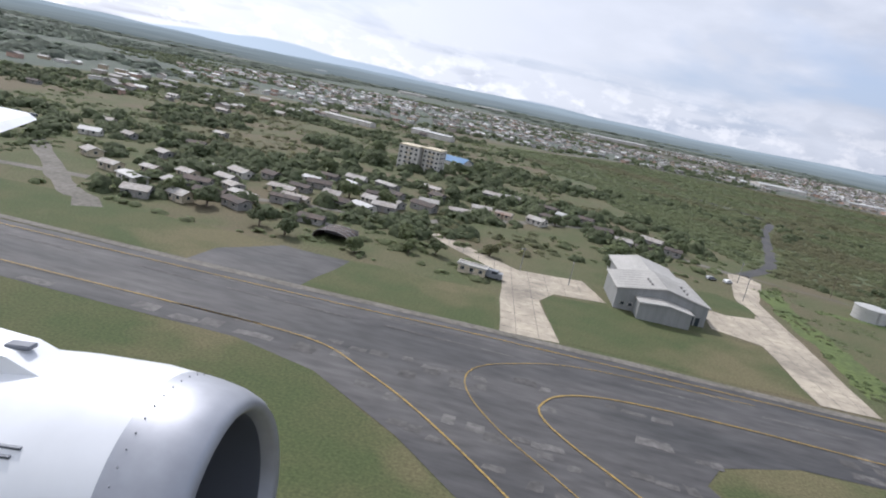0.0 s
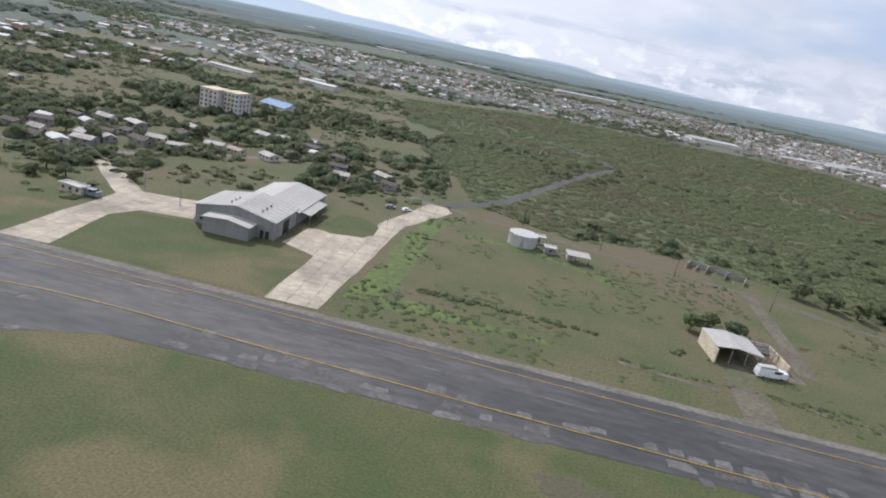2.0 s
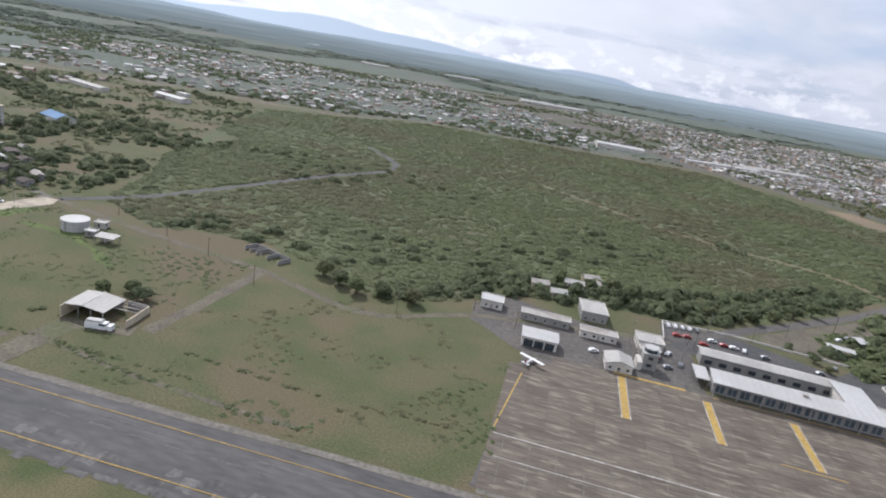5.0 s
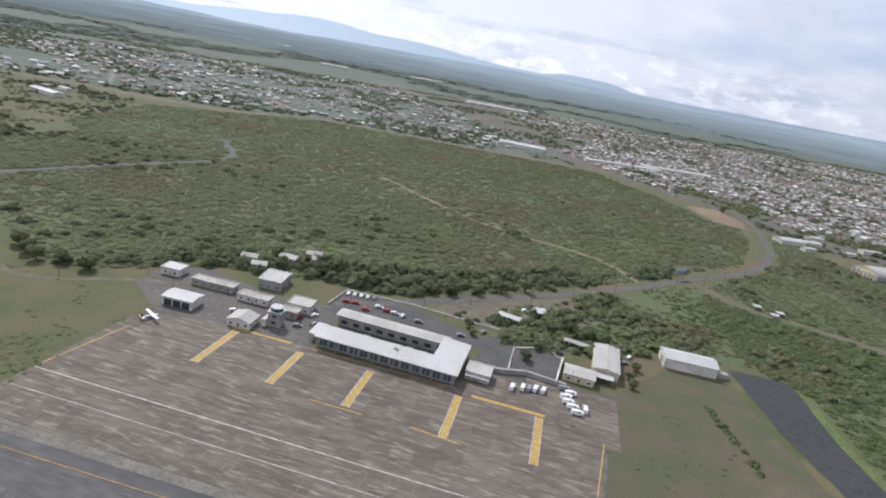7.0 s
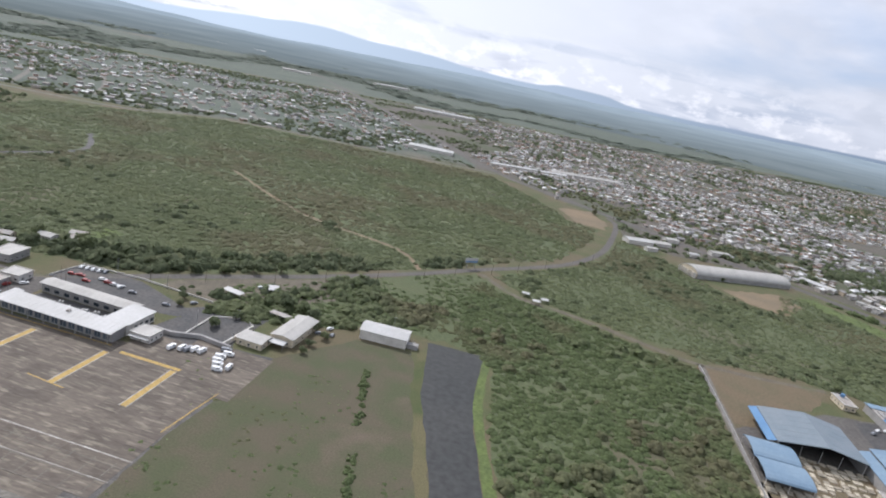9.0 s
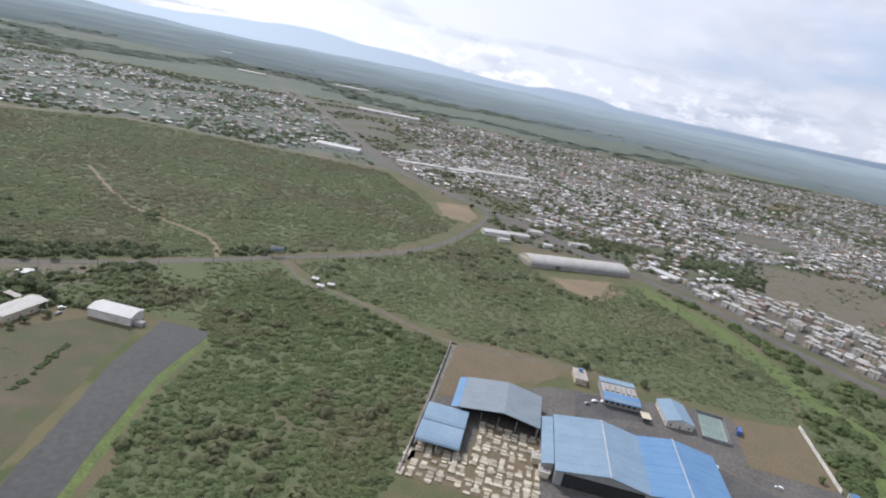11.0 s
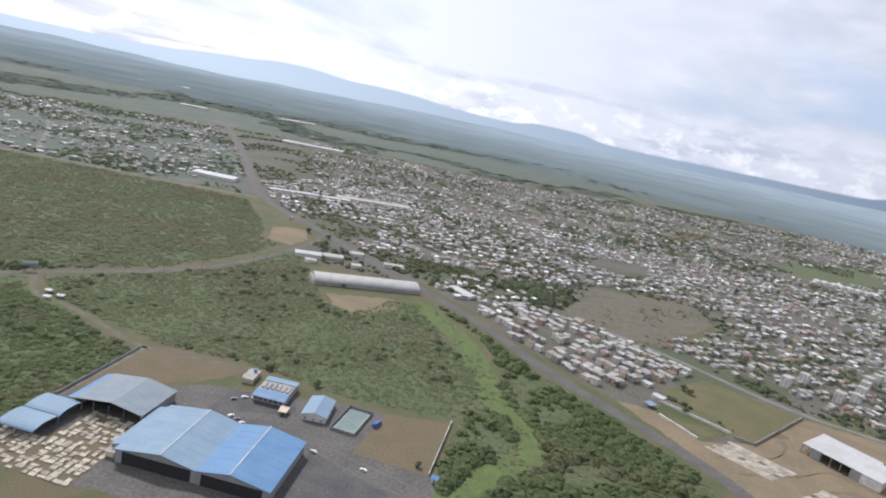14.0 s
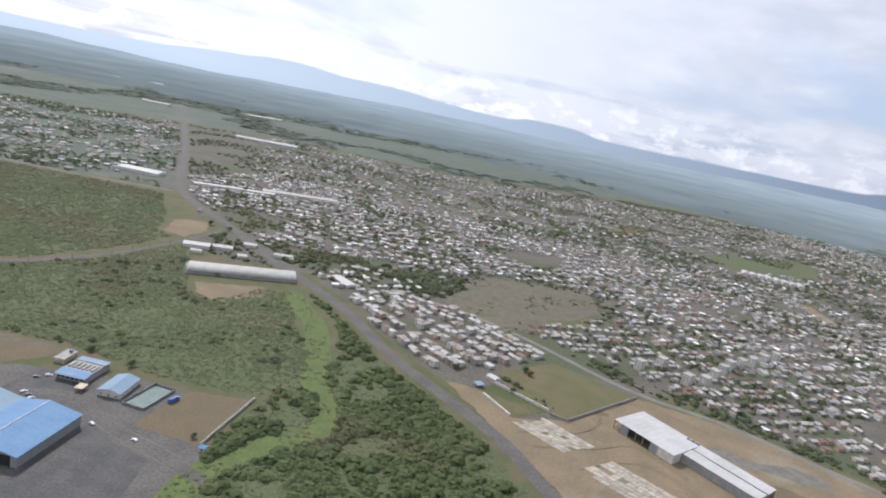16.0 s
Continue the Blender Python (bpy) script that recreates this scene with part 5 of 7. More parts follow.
# ---- buildings ----
def windows_on(parent, w, d, z, n, size=(1.3, 1.2), sides="f", glass="glass", name="window"):
    """A row of windows on the front (-y) and, if asked, on the ends."""
    for i in range(n):
        x = -w / 2 + (i + 0.5) * w / n
        f = part(name, box_bm(x - size[0] / 2, x + size[0] / 2, -d / 2 - 0.09, -d / 2 + 0.02, z, z + size[1]), M["white_wall"], parent)
        part("pane", box_bm(x - size[0] / 2 + 0.1, x + size[0] / 2 - 0.1, -d / 2 - 0.13, -d / 2 - 0.09, z + 0.1, z + size[1] - 0.1), M[glass], f, "dark glass")
    if "s" in sides:
        for sx in (-1, 1):
            m = max(1, int(n * d / w))
            for i in range(m):
                y = -d / 2 + (i + 0.5) * d / m
                x0, x1 = sorted((sx * (w / 2 - 0.02), sx * (w / 2 + 0.09)))
                f = part(name, box_bm(x0, x1, y - size[0] / 2, y + size[0] / 2, z, z + size[1]), M["white_wall"], parent)
                x0, x1 = sorted((sx * (w / 2 + 0.09), sx * (w / 2 + 0.13)))
                part("pane", box_bm(x0, x1, y - size[0] / 2 + 0.1, y + size[0] / 2 - 0.1, z + 0.1, z + size[1] - 0.1), M[glass], f, "dark glass")


def gable_profile(w, h, r, over=0.5, th=0.18):
    """A pitched roof as a bent sheet with thickness."""
    a, e = w / 2 + over, h - over * r / (w / 2)
    return [(-a, e), (0, h + r), (a, e), (a, e + th), (0, h + r + th), (-a, e + th)]


def house(name, x, y, rot, w, d, h, r, wall, roof, label, category="house", group="", ridge="x", win=3, floors=1, door=True, flat=False):
    t = thing(name, x, y, 0, rot, label, category, group)
    if flat:
        part("wall", box_bm(-w / 2, w / 2, -d / 2, d / 2, 0, h), M[wall], t)
        bm = box_bm(-w / 2 - 0.4, w / 2 + 0.4, -d / 2 - 0.4, d / 2 + 0.4, h + 0.003, h + 0.25)
        part("roof", bm, M[roof], t)
        bm = bmesh.new()
        for q in ((-w / 2 - 0.4, w / 2 + 0.4, -d / 2 - 0.4, -d / 2 - 0.15), (-w / 2 - 0.4, w / 2 + 0.4, d / 2 + 0.15, d / 2 + 0.4), (-w / 2 - 0.4, -w / 2 - 0.15, -d / 2 - 0.15, d / 2 + 0.15), (w / 2 + 0.15, w / 2 + 0.4, -d / 2 - 0.15, d / 2 + 0.15)):
            box_bm(*q, h + 0.253, h + 0.6, bm)
        part("parapet", bm, M["white_wall"], t)
    elif ridge == "x":
        prof = [(-d / 2, 0), (d / 2, 0), (d / 2, h), (0, h + r), (-d / 2, h)]
        part("wall", prism_bm(prof, -w / 2, w / 2, "x"), M[wall], t)
        part("roof", prism_bm(gable_profile(d, h + 0.01, r), -w / 2 - 0.5, w / 2 + 0.5, "x"), M[roof], t)
    else:
        prof = [(-w / 2, 0), (w / 2, 0), (w / 2, h), (0, h + r), (-w / 2, h)]
        part("wall", prism_bm(prof, -d / 2, d / 2, "y"), M[wall], t)
        part("roof", prism_bm(gable_profile(w, h + 0.01, r), -d / 2 - 0.5, d / 2 + 0.5, "y"), M[roof], t)
    if win:
        for k in range(floors):
            windows_on(t, w, d, 1.0 + k * 2.9, win, sides="fs")
    if door:
        f = part("door", box_bm(-0.5, 0.5, -d / 2 - 0.1, -d / 2 + 0.02, 0, 2.05), M["tin_old"], t)
        part("door_handle", box_bm(0.3, 0.38, -d / 2 - 0.16, -d / 2 - 0.1, 0.95, 1.1), M["steel"], f)
    return t


def canopy(name, x, y, rot, w, d, h, roof, label, category="canopy", slope=0.4, posts=(2, 2)):
    """An open roof on posts."""
    t = thing(name, x, y, 0, rot, label, category)
    part("roof", prism_bm([(-d / 2, h), (d / 2, h + slope), (d / 2, h + slope + 0.2), (-d / 2, h + 0.2)], -w / 2, w / 2, "x"), M[roof], t)
    for i in range(posts[0]):
        for j in range(posts[1]):
            px, py = (i / (posts[0] - 1) - 0.5) * (w - 1), (j / (posts[1] - 1) - 0.5) * (d - 1)
            part("post", cyl_bm(px, py, 0, h + slope * (py / d + 0.5), 0.13, seg=8), M["steel"], t)
    return t


# grey hangar: a front hall, a rear hall and a lean-to gable annex
hg = thing("hangar", 48.0, 194.2, 0, 2, "grey metal hangar with pale gabled roof", "hangar")
part("wall", prism_bm([(-13.5, 0), (13.5, 0), (13.5, 6.0), (0.4, 8.7), (-13.5, 6.3)], -10.2, 10.2), M["metal_wall"], hg)
rf = part("roof", prism_bm([(-14.1, 6.25), (0.4, 8.75), (14.1, 5.9), (14.1, 6.15), (0.4, 9.0), (-14.1, 6.5)], -10.7, 10.7), M["tin"], hg)
for i in range(8):
    y = -9.8 + i * 2.8
    part("roof_seam", prism_bm([(-14, 6.52), (0.4, 9.01), (14, 6.18), (14, 6.25), (0.4, 9.09), (-14, 6.6)], y - 0.05, y + 0.05), M["tin"], rf)
for u, v in ((-3.2, -6.5), (-3.2, -3.5), (-3.2, -0.5), (7.5, -6.5), (7.5, -3.0), (7.5, 0.5)):
    z = 8.95 - abs(u - 0.4) * 0.185
    part("roof_vent", cyl_bm(u, v, z, z + 0.75, 0.38, 0.3, 8), M["grey_wall"], rf, "grey roof vent")
for i in range(3):
    part("hangar_door", box_bm(13.47, 13.6, -8.5 + i * 6.0, -3.5 + i * 6.0, 0.0, 4.6), M["glass"] if i % 2 else M["grey_wall"], hg)
for u in (9.4, 11.2):
    part("front_door", box_bm(u - 0.6, u + 0.6, -10.32, -10.18, 0, 2.6), M["glass"], hg, "dark door opening")
for i in range(2):
    f = part("window", box_bm(-12 + i * 2.4, -10.6 + i * 2.4, -10.3, -10.18, 1.4, 2.6), M["white_wall"], hg)
    part("pane", box_bm(-11.9 + i * 2.4, -10.7 + i * 2.4, -10.36, -10.3, 1.5, 2.5), M["glass"], f)
hr = thing("hangar_rear_hall", 49.5, 221.5, 0, 2, "grey metal rear hall with pale pitched roof", "hangar")
part("wall", prism_bm([(-10.4, 0), (11, 0), (11, 4.4), (-0.5, 6.8), (-10.4, 4.6)], -16.3, 15), M["metal_wall"], hr)
part("roof", prism_bm([(-10.9, 4.5), (-0.5, 6.85), (11.6, 4.3), (11.6, 4.55), (-0.5, 7.1), (-10.9, 4.75)], -16.4, 15.4), M["tin"], hr)
part("canopy_roof", prism_bm([(11.05, 4.1), (15.2, 3.5), (15.2, 3.7), (11.05, 4.28)], -14, 5), M["tin"], hr, "pale lean-to roof")
for yy in (-13.5, -4.5, 4.6):
    part("post", cyl_bm(14.8, yy, 0, 3.55, 0.14, seg=8), M["steel"], hr)
an = thing("hangar_annex", 48.3, 180.6, 0, 2, "low grey metal annex with white roof edge", "annex")
part("wall", prism_bm([(-7.6, 0), (7.6, 0), (7.6, 4.5), (0.2, 5.6), (-7.6, 5.0)], -2.8, 3.3), M["metal_wall"], an)
part("roof", prism_bm([(-8.0, 5.0), (0.2, 5.65), (8.1, 4.4), (8.1, 4.6), (0.2, 5.85), (-8.0, 5.2)], -3.2, 3.3), M["tin"], an)
part("fascia", prism_bm([(-8.0, 4.9), (0.2, 5.55), (0.2, 5.95), (-8.0, 5.3)], -3.4, -3.21), M["white_roof"], an, "white roof edge")

# white storage tank
tk = thing("storage_tank", 141, 250, 0, 0, "white round metal storage tank on the grass", "tank")
part("shell", cyl_bm(0, 0, 0, 5.0, 6.0, seg=40), M["white_roof"], tk)
part("roof", cyl_bm(0, 0, 5.02, 5.5, 6.15, 0.4, 40), M["white_roof"], tk)
for z in (1.7, 3.4):
    part("ring", cyl_bm(0, 0, z, z + 0.14, 6.06, seg=40), M["tin"], tk)
lad = bmesh.new()
for k in range(10):
    box_bm(-0.25, 0.25, -6.25, -6.2, 0.4 + k * 0.45, 0.45 + k * 0.45, lad)
box_bm(-0.3, -0.24, -6.27, -6.18, 0, 5.2, lad)
box_bm(0.24, 0.3, -6.27, -6.18, 0, 5.2, lad)
part("ladder", lad, M["steel"], tk)
house("pump_house", 152.5, 247, 8, 4.2, 3.6, 2.4, 0.4, "grey_wall", "white_roof", "small pump house with pale flat roof", "pump house", win=1, flat=True)
house("tank_store", 147.5, 259, 8, 5, 4, 2.6, 0.4, "white_wall", "tin", "small white store behind the tank", "store", win=1, flat=True)
canopy("open_hut", 163.5, 243.5, 8, 9.5, 6, 3.0, "tin", "open hut with pale tin roof on posts", "hut", 0.5, (3, 2))
house("open_hut_room", 161.0, 245, 8, 3, 3, 2.6, 0.4, "white_wall", "tin_old", "small white room under the hut roof", "hut", win=0)
rn = thing("ruined_building", 226, 275, 0, -22, "roofless ruined concrete building at the scrub's edge", "ruin")
for q in ((-12, 12, 3.6, 3.9), (-12, -11.7, -3.6, 3.6), (11.7, 12, -3.6, 3.6), (-4, -3.7, -3.6, 3.6), (4, 4.3, -3.6, 3.6)):
    part("wall", box_bm(*q, 0, 2.2), M["grey_wall"], rn)
part("wall_stub", box_bm(-8, -7.7, -3.6, 2.0, 0, 1.6), M["grey_wall"], rn)
for i in range(7):
    part("pillar", box_bm(-12 + i * 3.95, -11.7 + i * 3.95, -3.95, -3.65, 0, 1.2 + 0.25 * (i * 3 % 5)), M["cream_wall"], rn)

# fuel shed: open front, cream side wall, yard walls
sh = thing("open_shed", 207.5, 184.5, 0, 6, "open shed with cream walls and pale tin roof", "shed")
part("side_wall", box_bm(-7.2, -6.8, -8, 6, 0, 4.4), M["cream_wall"], sh, "cream plastered side wall")
part("back_wall", box_bm(-6.8, 7, 5.7, 6, 0, 3.9), M["grey_wall"], sh)
part("roof", prism_bm([(-7.2, 4.42), (-0.5, 5.0), (7.4, 3.9), (7.4, 4.1), (-0.5, 5.2), (-7.2, 4.62)], -6.4, 6.6), M["tin"], sh)
part("ridge_cap", box_bm(-0.65, -0.35, -6.5, 6.7, 5.21, 5.3), M["white_roof"], sh, "white ridge cap")
for xx in (-2, 2.5, 7):
    part("post", box_bm(xx - 0.15, xx + 0.15, -6.2, -5.9, 0, 4.1), M["steel"], sh)
part("yard_wall", box_bm(15.2, 15.6, -6, 8, 0, 2.8), M["cream_wall"], sh, "cream yard wall")
part("rear_yard_wall", box_bm(7.3, 15.2, 7.6, 8, 0, 3.0), M["grey_wall"], sh)
for i in range(3):
    part("rafter", box_bm(7.4, 15.2, 0.5 + i * 2.6, 0.8 + i * 2.6, 2.9, 3.1), M["tin_old"], sh)
    part("rafter_post", box_bm(15.0, 15.19, 0.5 + i * 2.6, 0.8 + i * 2.6, 0, 2.9), M["tin_old"], sh)


# ---- vehicles ----
def car(x, y, rot, paint, label, kind="car", L=4.4, W=1.8, H=1.45, group="parked cars"):
    t = thing(kind, x, y, 0.08, rot, label, kind, group)
    van = kind in ("van", "truck", "ambulance")
    hood = 0.55 if not van else 0.9
    prof = [(-L / 2, 0.35), (L / 2, 0.35), (L / 2, hood * H * 0.9), (L * 0.26, H * 0.6 if not van else H * 0.75), (L * 0.14 if not van else L * 0.3, H), (-L * 0.34 if not van else -L / 2 + 0.1, H), (-L / 2, H * 0.62)]
    bm = prism_bm(prof, -W / 2, W / 2)
    for v in bm.verts:
        if v.co.z > H * 0.9:
            v.co.y *= 0.86
    part("body", bm, M[paint], t)
    gz0, gz1 = H * 0.64, H * 0.92
    x0, x1 = (-L * 0.33, L * 0.15) if not van else (L * 0.02, L * 0.3)
    for s in (-1, 1):
        y0, y1 = sorted((s * W * 0.455, s * W * 0.495))
        part("side_window", box_bm(x0, x1, y0, y1, gz0, gz1), M["glass"], t)
    part("windscreen", prism_bm([(L * 0.27, H * 0.62), (L * 0.285, H * 0.62), (L * 0.165 if not van else L * 0.31, H * 0.97), (L * 0.15 if not van else L * 0.3, H * 0.97)], -W * 0.42, W * 0.42), M["glass"], t)
    for wx in (-L * 0.3, L * 0.31):
        for s in (-1, 1):
            bm = cyl_bm(0, 0, -0.11, 0.11, 0.33, seg=12)
            bmesh.ops.rotate(bm, verts=bm.verts, cent=(0, 0, 0), matrix=Matrix.Rotation(radians(90), 3, "X"))
            bmesh.ops.translate(bm, verts=bm.verts, vec=(wx, s * (W / 2 - 0.08), 0.33))
            wh = part("wheel", bm, M["rubber"], t)
    return t


M["car_white"] = surf("white_car_paint", (0.75, 0.75, 0.74), (0.68, 0.68, 0.67), 0.5, 3.0, 0.3, 0.0, spec=0.5, fine_amt=0.06)
M["car_red"] = surf("red_car_paint", (0.35, 0.04, 0.03), (0.28, 0.04, 0.03), 0.5, 3.0, 0.3, 0.0, spec=0.5, fine_amt=0.06)
M["car_grey"] = surf("grey_car_paint", (0.22, 0.23, 0.25), (0.18, 0.19, 0.2), 0.5, 3.0, 0.3, 0.0, spec=0.5, fine_amt=0.06)
M["car_yellow"] = surf("yellow_car_paint", (0.6, 0.38, 0.03), (0.5, 0.32, 0.03), 0.5, 3.0, 0.3, 0.0, spec=0.5, fine_amt=0.06)
M["car_blue"] = surf("blue_car_paint", (0.05, 0.12, 0.35), (0.05, 0.1, 0.28), 0.5, 3.0, 0.3, 0.0, spec=0.5, fine_amt=0.06)
tank_truck = car(217, 175.5, 12, "car_white", "white tank truck parked by the open shed", "truck", 9, 2.5, 2.6, "trucks")
part("tank", prism_bm([(-4.3, 2.62), (1.2, 2.62), (1.2, 3.0), (0.9, 3.3), (-4.0, 3.3), (-4.3, 3.0)], -1.0, 1.0), M["white_roof"], tank_truck, "white oval tank")
proto = {p: car(0, 0, 0, "car_" + p, f"{p} saloon car parked on asphalt") for p in ("white", "red", "grey")}
car_park_row = [("white", 421, 313.5, 100), ("white", 424.5, 314.2, 100), ("white", 428, 314.8, 98), ("white", 431.5, 315.2, 100), ("grey", 435, 315.8, 100), ("white", 441, 306, 15), ("red", 446, 304, 20), ("white", 450.5, 303.6, 10), ("white", 455, 303.2, 75), ("red", 436, 299, 10), ("grey", 464, 301, 15), ("red", 424, 302.5, 15), ("red", 429, 303.5, 15)]
terminal_cars = [("grey", 487, 298, 20), ("grey", 497, 309, 60), ("white", 508, 337, 40), ("white", 515, 354, 35), ("grey", 521, 360, 40), ("red", 412, 271, 80), ("white", 417, 277, 60), ("grey", 415, 262, 20), ("white", 384, 260, 30), ("grey", 421, 268, 80), ("white", 573, 325, 60), ("grey", 570, 316, 30), ("grey", 577, 318, 90)]
compound_cars = [("white", 903, 369, 60), ("grey", 908, 367, 60), ("white", 913, 364, 60), ("red", 919, 362, 60), ("white", 924, 361, 60), ("white", 899, 396, 40), ("white", 905, 399, 40), ("grey", 894, 390, 40), ("white", 966, 356, 160), ("white", 1000, 352, 165), ("white", 90, 258, 40), ("grey", 83, 257, 20)]
spots = car_park_row + terminal_cars + compound_cars
for p, x, y, r in spots:
    copy_thing(proto[p], pose(x, y, 0.1, 0, 0, r))
for p in proto.values():
    for o in list(p.children_recursive) + [p]:
        bpy.data.objects.remove(o)
for i, (x, y, r, p) in enumerate(((517.5, 258.5, 85, "car_white"), (522, 260.5, 85, "car_white"), (527.5, 262.5, 80, "car_white"), (524.8, 261, 82, "car_grey"), (531, 263, 80, "car_white"), (541, 263, 15, "car_white"), (542, 259, 10, "car_white"), (544, 255.5, 12, "car_white"), (546, 251.5, 8, "car_white"), (549.5, 256, 95, "car_white"), (543, 267, 10, "car_white"), (540, 270, 12, "car_grey"))):
    car(x, y, r, p, "white box van parked in the service yard" if p == "car_white" else "grey van parked in the service yard", "van", 5.0, 1.9, 2.1, "service vehicles")
car(503, 327, 20, "car_yellow", "yellow taxi parked under trees", "car")
car(992.5, 408, 75, "car_blue", "blue truck parked by the sports court", "truck", 9, 2.6, 3.2, "trucks")
car(-2.6, 183.5, -5, "car_grey", "grey truck parked on the concrete strip", "truck", 7, 2.4, 2.6, "trucks")
house("site_cabin", -8.5, 183.3, -6, 8.5, 3.2, 2.5, 0.4, "cream_wall", "tin", "long cream site cabin with pale roof", "cabin", win=3, flat=True)


# ---- small aeroplane by the apron ----
def light_plane(x, y, rot):
    t = thing("light_aeroplane", x, y, 0.07, rot, "small white aeroplane with red stripe parked on apron", "aeroplane")
    bm = bmesh.new()
    prev = None
    for s, r, z in ((3.2, 0.25, 1.15), (2.7, 0.5, 1.15), (1.2, 0.62, 1.3), (-0.8, 0.6, 1.35), (-2.8, 0.3, 1.3), (-4.4, 0.12, 1.3)):
        ring = [bm.verts.new((s, r * math.cos(a * math.pi / 5), z + r * math.sin(a * math.pi / 5))) for a in range(10)]
        if prev:
            for i in range(10):
                bm.faces.new((prev[i], ring[i], ring[(i + 1) % 10], prev[(i + 1) % 10]))
        else:
            bm.faces.new(ring)
        prev = ring
    bm.faces.new(prev[::-1])
    bmesh.ops.recalc_face_normals(bm, faces=bm.faces)
    part("fuselage", bm, M["car_white"], t)
    part("wing", prism_bm([(-0.3, 1.98), (1.2, 1.98), (1.0, 2.14), (0.2, 2.14)], -5.5, 5.5), M["car_white"], t)
    part("tailplane", box_bm(-4.4, -3.4, -1.7, 1.7, 1.35, 1.43), M["car_white"], t)
    part("fin", prism_bm([(-4.5, 1.4), (-3.2, 1.4), (-4.0, 2.8), (-4.6, 2.8)], -0.06, 0.06), M["car_red"], t, "red tail fin")
    part("stripe", box_bm(-2.5, 2.6, -0.66, 0.66, 1.18, 1.26), M["car_red"], t, "red stripe")
    part("propeller", box_bm(3.22, 3.3, -0.9, 0.9, 1.08, 1.22), M["rubber"], t)
    for wx, wy in ((2.2, 0), (0.2, -1.1), (0.2, 1.1)):
        part("wheel", cyl_bm(wx, wy, 0, 0.4, 0.2, seg=10), M["rubber"], t)
        part("strut", cyl_bm(wx, wy * 0.7, 0.35, 1.0, 0.05, seg=6), M["steel"], t)


light_plane(359.5, 233.5, 60)

# ---- terminal ----
tm = thing("terminal_building", 461.5, 254.5, 0, -1.2, "long white terminal with pale roof and courtyard", "terminal")
part("wall", box_bm(-31, 32, -5.5, 2.6, 0, 4.6), M["grey_wall"], tm)
part("upper_wall", box_bm(-31.2, 32.2, -5.7, 2.6, 4.603, 5.6), M["grey_wall"], tm)
part("roof", prism_bm([(-8.2, 5.5), (3.2, 6.4), (3.2, 6.7), (-8.2, 5.8)], -32, 33.2, "x"), M["white_roof"], tm)
for i in range(22):
    part("roof_seam", prism_bm([(-8.2, 5.82), (3.2, 6.72), (3.2, 6.78), (-8.2, 5.88)], -31 + i * 3.0, -30.9 + i * 3.0, "x"), M["tin"], tm)
part("fascia", box_bm(-32, 33.2, -8.5, -8.22, 5.45, 5.85), M["white_roof"], tm, "white roof fascia")
for i in range(8):
    part("column", box_bm(-31 + i * 8.85, -30.6 + i * 8.85, -7.8, -7.5, 0, 5.4), M["grey_wall"], tm)
for i in range(13):
    f = part("window", box_bm(-30.2 + i * 4.75, -26.5 + i * 4.75, -5.62, -5.48, 0.6, 3.9), M["steel"], tm)
    part("pane", box_bm(-30.0 + i * 4.75, -28.5 + i * 4.75, -5.68, -5.62, 0.8, 3.7), M["blue_glass"], f)
    part("pane", box_bm(-28.2 + i * 4.75, -26.7 + i * 4.75, -5.68, -5.62, 0.8, 3.7), M["blue_glass"], f)
part("roof_unit", box_bm(2.5, 4.3, -1.5, 0, 6.3, 7.2), M["tin_old"], tm, "grey roof air unit")
te = thing("terminal_east_wing", 488, 270, 0, -1.2, "white terminal wing with pale roof", "terminal")
part("wall", box_bm(-6, 6, -12.6, 8, 0, 5.4), M["white_wall"], te)
part("roof", prism_bm([(-6.6, 6.2), (6.8, 5.5), (6.8, 5.8), (-6.6, 6.5)], -12.4, 8.6), M["white_roof"], te)
for i in range(4):
    part("window", box_bm(5.98, 6.08, -7 + i * 4, -4.6 + i * 4, 1, 3), M["glass"], te)
tb = thing("terminal_rear_wing", 456.5, 278.3, 0, -1.2, "long terminal rear wing with pale grey roof", "terminal")
part("wall", box_bm(-26.5, 27, -3.8, 4, 0, 4.6), M["grey_wall"], tb)
part("roof", prism_bm([(-4.6, 5.0), (0, 6.0), (4.8, 5.0), (4.8, 5.2), (0, 6.2), (-4.6, 5.2)], -27.5, 28, "x"), M["tin"], tb)
for i in range(9):
    f = part("window", box_bm(-25 + i * 6, -21.5 + i * 6, -3.92, -3.78, 1.0, 3.2), M["steel"], tb)
    part("pane", box_bm(-24.8 + i * 6, -21.7 + i * 6, -3.98, -3.92, 1.2, 3.0), M["glass"], f)
sheet("courtyard", [(431, 258), (481, 257.5), (481, 273.5), (431, 274)], 0.1, M["dark_road"], "dark terminal courtyard", "yard")
for i, (x, y, w, d) in enumerate(((462, 268, 3, 1.6), (468, 269, 2.6, 1.6), (475, 267.5, 3, 1.8), (447, 269, 2.4, 1.6), (453, 266, 3, 1.6))):
    t = thing("air_conditioner", x, y, 0.1, 5 * i, "pale metal air-conditioning unit in the courtyard", "air conditioner", "courtyard units")
    part("casing", box_bm(-w / 2, w / 2, -d / 2, d / 2, 0, 1.4, bevel=0.06), M["white_roof"], t)
    part("fan_grille", cyl_bm(0, 0, 1.403, 1.5, 0.6, seg=14), M["rubber"], t)
canopy("entrance_canopy", 427, 258.5, 0, 5.5, 12, 3.4, "white_roof", "white canopy beside the terminal", "canopy", 0.3, (2, 3))
